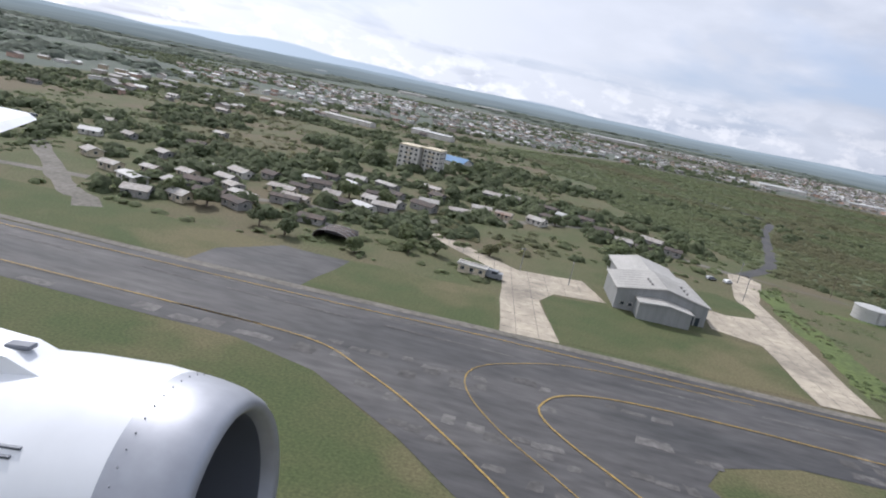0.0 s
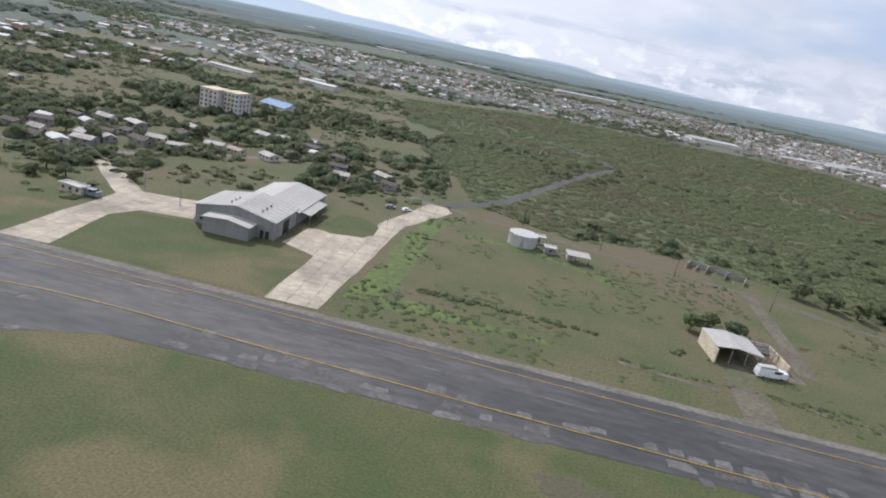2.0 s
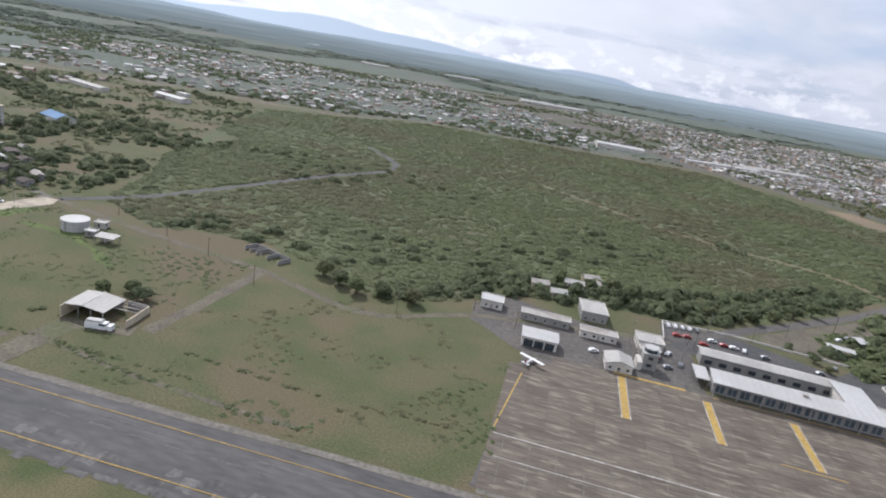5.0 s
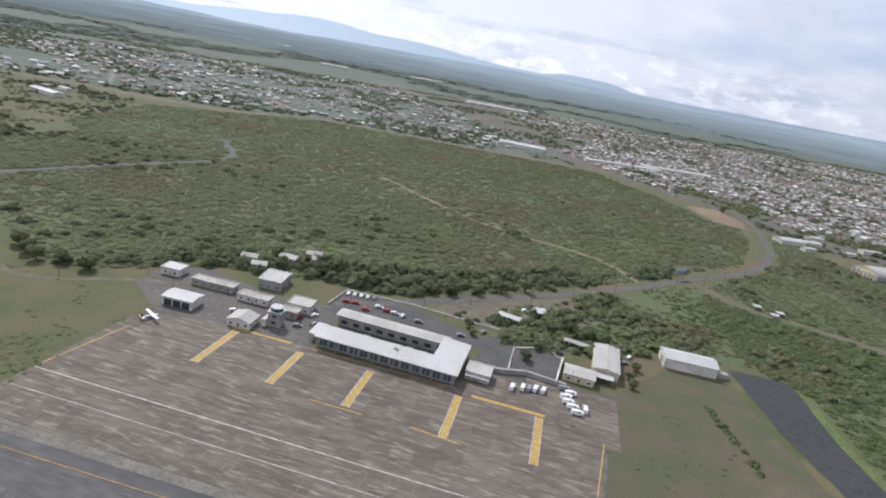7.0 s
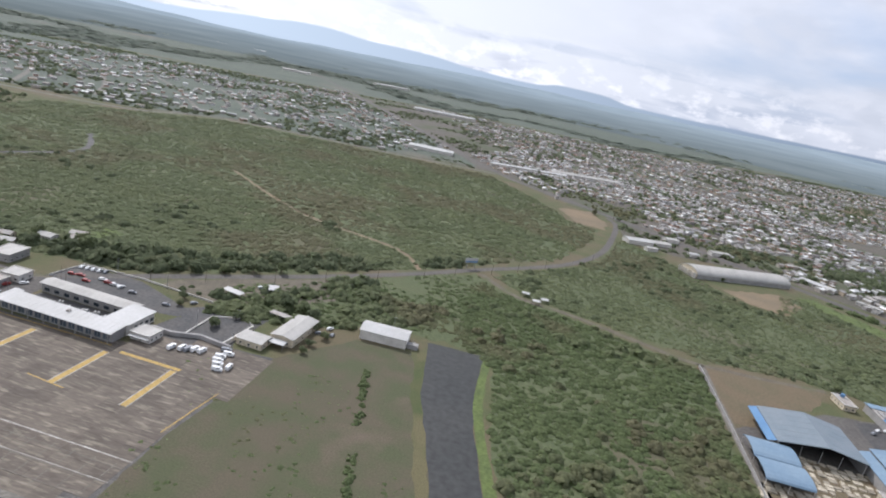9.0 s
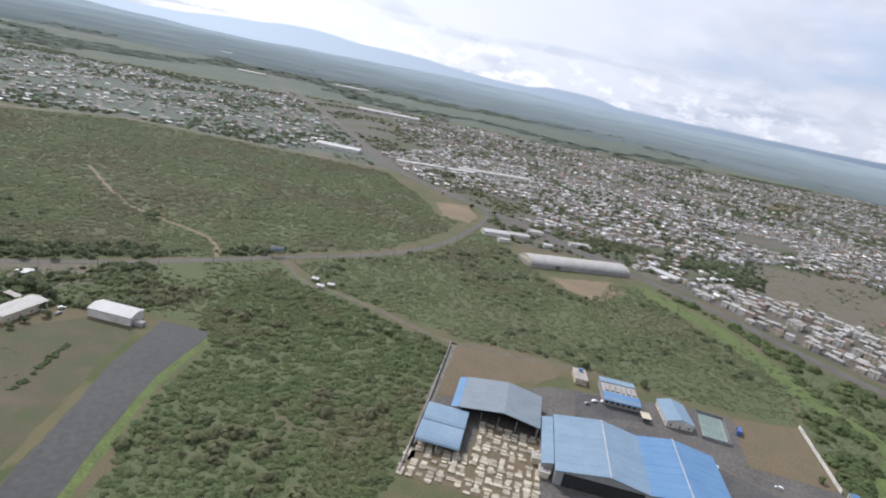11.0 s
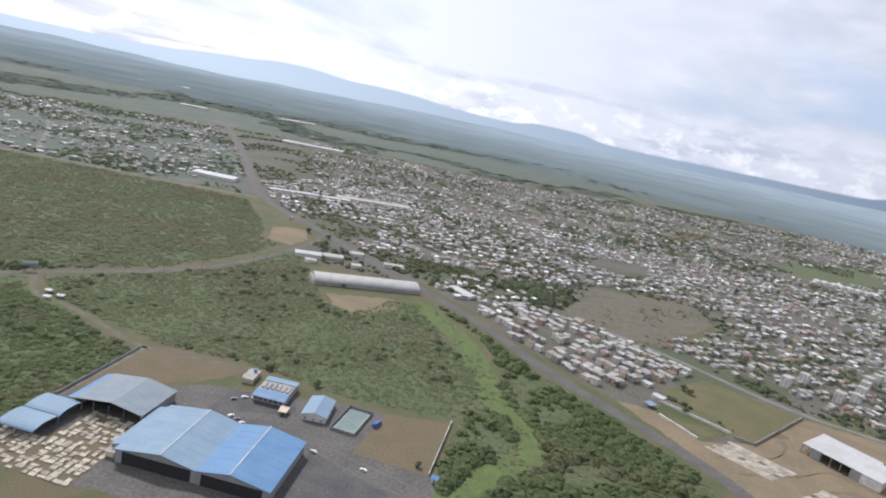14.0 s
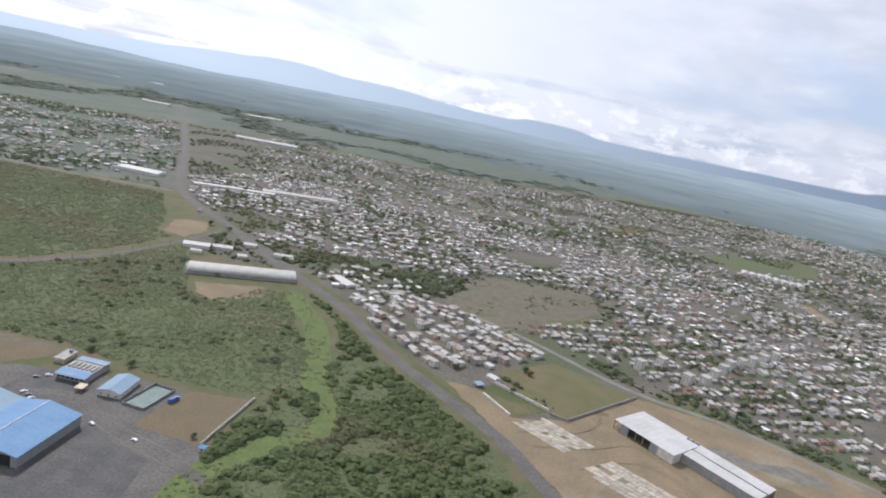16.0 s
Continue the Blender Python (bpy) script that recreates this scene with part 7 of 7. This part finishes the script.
works_near = [(790, 781, 24, 34, 16, 5, "white_roof"), (818, 800, 24, 26, 14, 4, "tin"), (856, 782, 24, 12, 8, 4, "white_roof"), (803, 757, 24, 14, 8, 4, "tin"), (896, 826, 20, 26, 10, 4.5, "tin"), (838, 842, 22, 18, 12, 4, "tin"), (1000, 783, -40, 40, 15, 3.8, "white_roof"), (437, 1170, 8, 84, 36, 6, "white_roof"), (262, 2130, 20, 210, 45, 8, "white_roof")]
works_far = [(-247, 3190, 45, 190, 50, 8, "white_roof"), (-542, 2693, 20, 120, 50, 8, "tin"), (-1645, 3815, 35, 160, 60, 9, "white_roof"), (-1500, 4050, 15, 190, 60, 9, "white_roof"), (594, 1192, 28, 96, 16, 5, "white_roof"), (730, 1290, 26, 155, 26, 5, "tin"), (668, 1232, 27, 56, 18, 4, "white_roof"), (-190, 640, -18, 60, 12, 4, "tin"), (-105, 672, -15, 46, 14, 5, "white_roof")]
for x, y, r, w, d, h, ro in works_near + works_far:
    house("industrial_shed", x, y, r, w, d, h, min(2.0, d * 0.08), "white_wall", ro, "long pale industrial shed near the highway", "shed", "industrial sheds", win=0, door=False)
for x, y in ((1777, 1642), (1795, 1640), (1813, 1637), (1831, 1634), (1849, 1630), (1867, 1627), (1885, 1623), (1903, 1620)):
    house("row_block", x, y, -8, 13, 30, 8, 1.2, "white_wall", "white_roof", "white block in a row above the town", "block", "white row blocks", win=0, ridge="y", door=False)
for x, y in ((1437, 728), (1458, 735), (1414, 766), (1383, 736), (1478, 768), (1495, 795), (1511, 822), (1531, 842), (1551, 860), (1575, 888), (1599, 914)):
    t = house("apartment_tower", x, y, 48, 10.5, 9, 12.5, 0.4, "white_wall", "tin", "pale four-storey apartment block in the town", "apartment block", "town apartment blocks", win=3, floors=4, flat=True)
site = thing("long_hall", 1341, 555, 0, -43, "long unfinished hall with stepped pale metal roof", "hall")
for x0, x1, y0, y1, h in ((-9, 53, 0, 45, 8.4), (53, 120, 14, 28, 7.8), (53, 120, 30.5, 44, 8.4)):
    part("roof", prism_bm([(y0, h), (y1, h + 0.9), (y1, h + 1.15), (y0, h + 0.25)], x0, x1 - 0.1, "x"), M["white_roof"], site)
    part("rear_wall", box_bm(x0, x1 - 0.1, y1 - 0.8, y1 - 0.5, 0, h + 0.8), M["metal_wall"], site)
    n = int((x1 - x0) / 7)
    for i in range(n):
        xx = x0 + (i + 0.5) * (x1 - x0) / n
        half = (x1 - x0) / n / 2 - 0.05
        part("column", box_bm(xx - half, xx - half + 0.6, y0 + 0.9, y0 + 1.5, 0, h), M["steel"], site)
        if x0 > 0 or i >= n - 3 or i == 1:
            part("cladding", box_bm(xx - half, xx + half, y0 + 0.5, y0 + 0.75, 0, h - 0.05), M["white_wall"] if x0 < 0 and i >= n - 2 else (M["grey_wall"], M["metal_wall"])[i % 2], site)
    for k in range(int((x1 - x0) / 6)):
        xx = x0 + 3 + 6 * k
        part("roof_seam", prism_bm([(y0, h + 0.26), (y1, h + 1.16), (y1, h + 1.22), (y0, h + 0.32)], xx - 0.06, xx + 0.06, "x"), M["tin"], site)
part("link_roof", box_bm(53, 66, 28.1, 30.4, 7.9, 8.2), M["tin"], site)
# solid dark strip on the unbroken roof, drawn in for a gap
part("roof_gap", prism_bm([(41, 9.5), (44, 9.56), (44, 9.62), (41, 9.56)], 40, 52.5, "x"), M["glass"], site, "dark strip laid on the roof for an open gap")
part("end_wall", box_bm(-8.9, -8.6, 1, 44, 5.6, 8.3), M["white_wall"], site)
for i in range(8):
    part("end_column", box_bm(-8.95, -8.3, 1 + i * 6, 1.7 + i * 6, 0, 5.6), M["white_wall"], site, "white end column")
part("inner_wall", box_bm(52.4, 52.7, 1, 14, 0, 8.3), M["white_wall"], site)
wall_run("pitch_wall", [(1221.5, 590), (1275, 558.5)], 2.5, "white_wall", "white wall beside the green pitch", "wall", 1.0)
wall_run("field_wall", [(1276, 553), (1292, 548), (1368, 645)], 2.4, "grey_wall", "grey wall round the sports field", "wall", 0.6)
wall_run("pitch_front_wall", [(1213, 560), (1240, 530)], 1.8, "white_wall", "low white wall before the pitch", "wall", 1.4)
house("pitch_pavilion", 1219, 597, -38, 11, 8, 3.5, 0.8, "white_wall", "white_roof", "small white pavilion by the field", "pavilion", win=2)
canopy("pitch_shelter", 1207, 574, 40, 9, 8, 3, "pale_blue", "pale blue shelter roof by the pitch", "shelter", 0.4)
house("road_house", 1180, 612, -40, 12, 8, 4, 1.2, "white_wall", "white_roof", "white house beside the highway", "house", win=3)

# housing estate between highway and fallow lot
er = random.Random(9)
EST = [(1024, 735), (1056, 782), (1150, 792), (1222, 750), (1284, 705), (1218, 626), (1152, 590), (1080, 660)]
ek = [("white_wall", "tin", 2), ("white_wall", "white_roof", 2), ("cream_wall", "tin_old", 2), ("grey_wall", "tin_old", 2), ("cream_wall", "tin_old", 2), ("grey_wall", "tin", 2), ("white_wall", "tin_old", 2), ("pink_wall", "tin_old", 2), ("white_wall", "tin", 2), ("cream_wall", "terracotta", 2)]
cs, sn = math.cos(radians(-40)), math.sin(radians(-40))
made = 0
for i in range(-16, 17):
    for j in range(-9, 10):
        if j % 3 == 0:
            continue
        x, y = 1150 + i * 9.6 * cs - j * 9.4 * sn + er.uniform(-2, 2), 690 + i * 9.6 * sn + j * 9.4 * cs + er.uniform(-2, 2)
        if not inside([x], [y], EST)[0] or er.random() < 0.27:
            continue
        w, r, f = er.choice(ek)
        two = er.random() < 0.55
        house("estate_house", x, y, -40 + er.choice((0, 90)) + er.uniform(-3, 3), er.uniform(7, 9), er.uniform(6, 8), 5.6 if two else 3.0, 0.9, w, r,
              ("two-storey " if two else "single-storey ") + {"white_wall": "white", "cream_wall": "cream", "grey_wall": "grey", "pink_wall": "faded pink"}[w] + " estate house with " + {"tin_old": "weathered", "terracotta": "terracotta"}.get(r, "pale") + " roof", "house", "estate houses", win=2, floors=2 if two else 1, flat=er.random() < 0.45, door=False)
        made += 1


# nearest quarter of the town, house by house
qr = random.Random(12)
quarter = []
for w, r, lb in (("white_wall", "tin", "white"), ("cream_wall", "tin_old", "cream"), ("grey_wall", "tin_old", "grey"), ("pink_wall", "terracotta", "faded pink"), ("white_wall", "tin_old", "whitewashed"), ("grey_wall", "tin", "bare grey")):
    t = thing("town_house", 0, 0, 0, 0, f"low {lb} town house with " + {"tin": "pale tin", "tin_old": "rusty tin", "terracotta": "terracotta"}[r] + " roof", "house", "town houses")
    wd, dp, hh = qr.uniform(6.5, 9), qr.uniform(5, 7), qr.uniform(2.6, 3.6)
    part("wall", prism_bm([(-dp / 2, 0), (dp / 2, 0), (dp / 2, hh), (0, hh + 1.0), (-dp / 2, hh)], -wd / 2, wd / 2, "x"), M[w], t)
    part("roof", prism_bm(gable_profile(dp, hh + 0.01, 1.0), -wd / 2 - 0.4, wd / 2 + 0.4, "x"), M[r], t)
    for x in (-wd * 0.3, wd * 0.3):
        part("window", box_bm(x - 0.6, x + 0.6, -dp / 2 - 0.06, -dp / 2 + 0.02, 1.0, 2.1), M["glass"], t)
    part("door", box_bm(-0.45, 0.45, -dp / 2 - 0.07, -dp / 2 + 0.02, 0, 2.0), M["tin_old"], t)
    quarter.append(t)
cs, sn = math.cos(radians(28)), math.sin(radians(28))
for i in range(-18, 19):
    for j in range(-18, 19):
        if j % 3 == 0 or i % 8 == 0 or qr.random() < 0.12:
            continue
        x, y = 1470 + i * 11.8 * cs - j * 11.8 * sn + qr.uniform(-1.8, 1.8), 740 + i * 11.8 * sn + j * 11.8 * cs + qr.uniform(-1.8, 1.8)
        if inside([x], [y], NEAR_QUARTER)[0] and min(math.dist((x, y), q) for q in ((1437, 728), (1458, 735), (1414, 766), (1383, 736), (1478, 768), (1495, 795), (1511, 822), (1531, 842))) > 9:
            copy_thing(qr.choice(quarter), pose(x, y, 0, 0, 0, 28 + qr.choice((0, 90, 180)) + qr.uniform(-5, 5)))
for t in quarter:
    for o in list(t.children_recursive) + [t]:
        bpy.data.objects.remove(o)


# ---- single trees ----
def tree(kind_no, rng):
    t = thing("tree", 0, 0, 0, 0, "broad green tree with a dense uneven crown", "tree", "trees")
    bm = cyl_bm(0, 0, -0.2, 3.2, 0.32, 0.2, 8)
    part("trunk", bm, M["bark"], t)
    limbs = bmesh.new()
    for k in range(5):
        a = k * 1.26 + rng.uniform(-0.3, 0.3)
        end = Vector((math.cos(a) * 1.8, math.sin(a) * 1.8, 4.6 + rng.uniform(-0.5, 0.6)))
        base = Vector((0, 0, 2.6))
        d = end - base
        r = bmesh.ops.create_cone(limbs, cap_ends=True, segments=6, radius1=0.14, radius2=0.05, depth=d.length)
        bmesh.ops.transform(limbs, matrix=Matrix.Translation((base + end) / 2) @ d.to_track_quat("Z", "Y").to_matrix().to_4x4(), verts=r["verts"])
    part("limb", limbs, M["bark"], t)
    VV, FF, off = [], [], 0
    for k in range(9):
        V, F = clump_mesh(rng, 30, 0.34)
        a, rr = rng.uniform(0, 6.28), rng.uniform(0.4, 2.2)
        s = rng.uniform(1.5, 2.5)
        V = V * (s, s, s * 0.8) + (rr * math.cos(a), rr * math.sin(a), rng.uniform(1.5, 4.2))
        VV.append(V)
        FF.append(F + off)
        off += len(V)
    cr = mesh_ob("crown", np.concatenate(VV), np.concatenate(FF), M["leaf_dark"] if kind_no % 2 else M["leaf"], t)
    return t


trng = np.random.default_rng(21)
TREES = [tree(k, trng) for k in range(4)]
hangar_trees = [(46, 252, 1.5), (-22, 196, 1.0), (-33, 200, 1.1), (40, 232, 0.9), (-110, 190, 1.2), (-98, 188, 1.4), (-30, 190, 0.8), (-66, 176, 1.1), (-44, 176, 0.9), (-76, 180, 1.0), (-5, 210, 0.9), (72, 296, 1.0), (80, 300, 0.9), (62, 312, 0.8), (199, 198, 1.1), (214, 202, 1.2), (206, 205, 1.0), (520, 290, 1.0), (521, 292, 0.8), (489, 312, 0.9), (492, 303, 0.7), (525, 306, 0.8), (508, 306, 0.7), (566, 318, 1.0)]
terminal_trees = [(575, 312, 0.8), (571, 300, 0.8), (572, 290, 0.7), (560, 330, 1.3), (552, 336, 1.4), (540, 338, 1.5), (530, 334, 1.2), (398, 330, 1.6), (405, 336, 1.7), (376, 326, 1.4), (366, 340, 1.3), (352, 332, 1.2), (395, 345, 1.4), (430, 332, 1.3), (445, 342, 1.2), (470, 352, 1.3), (484, 362, 1.2), (498, 375, 1.4), (512, 388, 1.3), (460, 346, 1.2), (258, 268, 1.4), (268, 262, 1.5), (278, 258, 1.4), (290, 262, 1.3)]
far_trees = [(303, 262, 1.4), (-142, 262, 1.3), (-70, 255, 1.4), (-30, 300, 1.5), (-95, 300, 1.4), (-15, 310, 1.2), (-52, 250, 1.3), (20, 300, 1.1), (-100, 420, 1.8), (-40, 400, 1.6), (-30, 430, 1.6), (-90, 370, 1.5), (895, 446, 1.0), (936, 440, 1.0), (1030, 372, 0.7), (870, 690, 1.0), (740, 905, 1.3), (775, 900, 1.2), (1240, 580, 1.0), (1250, 640, 1.2), (1255, 632, 1.1), (1180, 600, 1.0)]
spots = hangar_trees + terminal_trees + far_trees
for i, (x, y, s) in enumerate(spots):
    c = copy_thing(TREES[i % 4], pose(x, y, 0, 0, 0, (i * 77) % 360))
    c.scale = (s, s, s * (0.9 + 0.2 * ((i * 7) % 5) / 5))
for t in TREES:
    for o in list(t.children_recursive) + [t]:
        bpy.data.objects.remove(o)


# ---- the airliner's wing and engine, where the flight begins ----
M["cowl"] = surf("white_engine_cowl", (0.76, 0.77, 0.78), (0.70, 0.71, 0.72), 0.8, 3.0, 0.32, 0.0, spec=0.5, fine_amt=0.05)
M["lip"] = surf("brushed_metal_lip", (0.40, 0.41, 0.44), (0.34, 0.35, 0.38), 0.8, 6.0, 0.5, 0.02, metal=0.6, fine_amt=0.08)
M["duct"] = surf("dark_inlet_duct", (0.16, 0.17, 0.19), (0.12, 0.13, 0.15), 1.0, 4.0, 0.45, 0.0, metal=0.3, fine_amt=0.1)
M["blade"] = surf("dark_fan_blade", (0.06, 0.065, 0.075), (0.09, 0.095, 0.105), 1.0, 4.0, 0.35, 0.0, metal=0.6)


def lathe(profile, seg=48):
    """Turns (along, radius) about the engine's axis, x ahead."""
    bm = bmesh.new()
    prev = None
    for s, r in profile:
        ring = [bm.verts.new((s, r * math.cos(2 * math.pi * i / seg), r * math.sin(2 * math.pi * i / seg) * (0.97 if math.sin(2 * math.pi * i / seg) < 0 else 1))) for i in range(seg)]
        if prev:
            for i in range(seg):
                bm.faces.new((prev[i], ring[i], ring[(i + 1) % seg], prev[(i + 1) % seg]))
        prev = ring
    bmesh.ops.recalc_face_normals(bm, faces=bm.faces)
    for f in bm.faces:
        f.smooth = True
    return bm


def airliner_wing():
    t = thing("airliner_wing", 0.42, 0.0, 51.72, 0, "white airliner wing with large turbofan engine in flight", "aircraft wing")
    eng = part("engine_cowl", lathe([(-0.55, 1.052), (-0.8, 1.085), (-1.4, 1.10), (-2.2, 1.075), (-3.0, 0.99), (-3.6, 0.88), (-3.62, 0.80)]), M["cowl"], t, "white engine cowl")
    eng.matrix_basis = pose(-1.48, 3.76, -3.37, 0, -7, 2)
    part("inlet_lip", lathe([(-0.55, 1.054), (-0.35, 1.025), (-0.2, 0.99), (-0.06, 0.93), (0.0, 0.87), (-0.04, 0.82), (-0.14, 0.79)]), M["lip"], eng, "brushed metal inlet lip")
    part("inlet_duct", lathe([(-0.14, 0.79), (-0.5, 0.77), (-1.0, 0.78)]), M["duct"], eng, "dark inlet duct")
    part("spinner", lathe([(-0.62, 0.02), (-0.75, 0.12), (-0.98, 0.24)], 24), M["duct"], eng)
    fan = bmesh.new()
    for k in range(24):
        a = 2 * math.pi * k / 24
        pts = []
        for rr, tw in ((0.22, 0.10), (0.76, -0.02)):
            for s in (-0.075, 0.075):
                b = a + s / rr * 0.9
                pts.append(fan.verts.new((-0.95 + (tw if s > 0 else -tw), rr * math.cos(b), rr * math.sin(b))))
        fan.faces.new((pts[0], pts[1], pts[3], pts[2]))
    part("fan", fan, M["blade"], eng, "dark fan blades")
    part("back_plate", lathe([(-1.1, 0.02), (-1.1, 0.79)]), M["rubber"], eng)
    part("exhaust", lathe([(-3.2, 0.62), (-4.2, 0.48), (-4.7, 0.38)]), M["lip"], eng)
    seam = bmesh.new()
    for s in (-1.75,):
        for i in range(48):
            a0, a1 = 2 * math.pi * i / 48, 2 * math.pi * (i + 1) / 48
            seam.faces.new([seam.verts.new((x, 1.096 * math.cos(a), 1.096 * math.sin(a))) for x, a in ((s, a0), (s + 0.012, a0), (s + 0.012, a1), (s, a1))])
    part("cowl_seam", seam, M["duct"], eng)
    for k in range(56):
        a = 2 * math.pi * k / 56
        if math.sin(a) > -0.2:
            part("rivet", cyl_bm(-0.47, 1.045 * math.cos(a), 1.045 * math.sin(a) - 0.006, 1.045 * math.sin(a) + 0.006, 0.005, seg=5), M["duct"], eng)
    for b0, ln in ((-1.35, 0.26), (-2.05, 0.2)):
        for row in range(2):
            a = radians(128 + row * 3.2)
            part("placard_bar", box_bm(b0, b0 + ln - row * 0.04, 1.094 * math.cos(a) - 0.012, 1.094 * math.cos(a) + 0.012, 1.094 * math.sin(a) - 0.004, 1.094 * math.sin(a) + 0.012), M["duct"], eng, "small grey placard")
    py = part("pylon", prism_bm([(-1.3, 1.06), (-1.6, 1.2), (-3.0, 1.42), (-5.4, 1.5), (-5.4, 0.7), (-2.0, 0.95)], -0.17, 0.17), M["cowl"], eng, "white engine pylon")
    part("hoist_cover", box_bm(-1.72, -1.52, -0.05, 0.05, 1.2, 1.235, bevel=0.01), M["duct"], py)
    bm = bmesh.new()
    rings = []
    for y, x0, c, z, th in ((2.2, -6.4, 5.6, -2.9, 0.62), (6.0, -8.3, 4.2, -2.85, 0.42), (15.2, -13.0, 1.7, -2.95, 0.18), (15.75, -13.6, 0.9, -2.95, 0.06)):
        rings.append([bm.verts.new(v) for v in ((x0, y, z), (x0 - 0.12 * c, y, z + th * 0.55), (x0 - 0.45 * c, y, z + th * 0.6), (x0 - c, y, z + 0.03), (x0 - c, y, z - 0.02), (x0 - 0.45 * c, y, z - th * 0.4), (x0 - 0.1 * c, y, z - th * 0.35))])
    for a, b in zip(rings[:-1], rings[1:]):
        for i in range(7):
            bm.faces.new((a[i], b[i], b[(i + 1) % 7], a[(i + 1) % 7]))
    bm.faces.new(rings[0])
    bm.faces.new(rings[-1][::-1])
    bmesh.ops.recalc_face_normals(bm, faces=bm.faces)
    wing = part("wing", bm, M["cowl"], t, "white swept wing")
    part("slat_gap", prism_bm([(-8.9, -2.6), (-8.95, -2.6), (-8.95, -2.58), (-8.9, -2.58)], 6.0, 6.2), M["duct"], wing)
    part("tip_lamp", box_bm(-13.6, -13.4, 15.6, 15.7, -2.95, -2.88), M["glass"], wing)


airliner_wing()


# ---- concrete slabs of the apron, one by one ----
apron = bpy.data.objects["terminal_apron"]
bm = box_bm(-4.05, 4.05, -3.55, 3.55, 0.0, 0.08)
slab_mesh = bpy.data.meshes.new("slab")
bm.to_mesh(slab_mesh)
bm.free()
slab_mesh.materials.append(M["apron"])
APRON_EDGE = [(350, 152), (559, 156), (557, 200), (563, 277), (540, 272), (500, 268), (498, 249), (430, 247), (391, 244), (356, 240), (351, 180)]
for i in range(26):
    for j in range(17):
        x, y = 355.5 + i * 8.16, 155.7 + j * 7.16
        if inside([x], [y], APRON_EDGE)[0]:
            sl = new("slab", slab_mesh)
            sl.parent = apron
            sl.location = (x, y, 0.015 * ((i * 7 + j * 5) % 3))


# ---- the whole place at the flight's scale ----
def set_scale(k):
    done = set()
    for o in scene.objects:
        if o.type == "MESH" and o.data.name not in done:
            done.add(o.data.name)
            o.data.transform(Matrix.Scale(k, 4))
        if o.type in ("MESH", "EMPTY"):
            o.location = o.location * k


set_scale(SCALE)
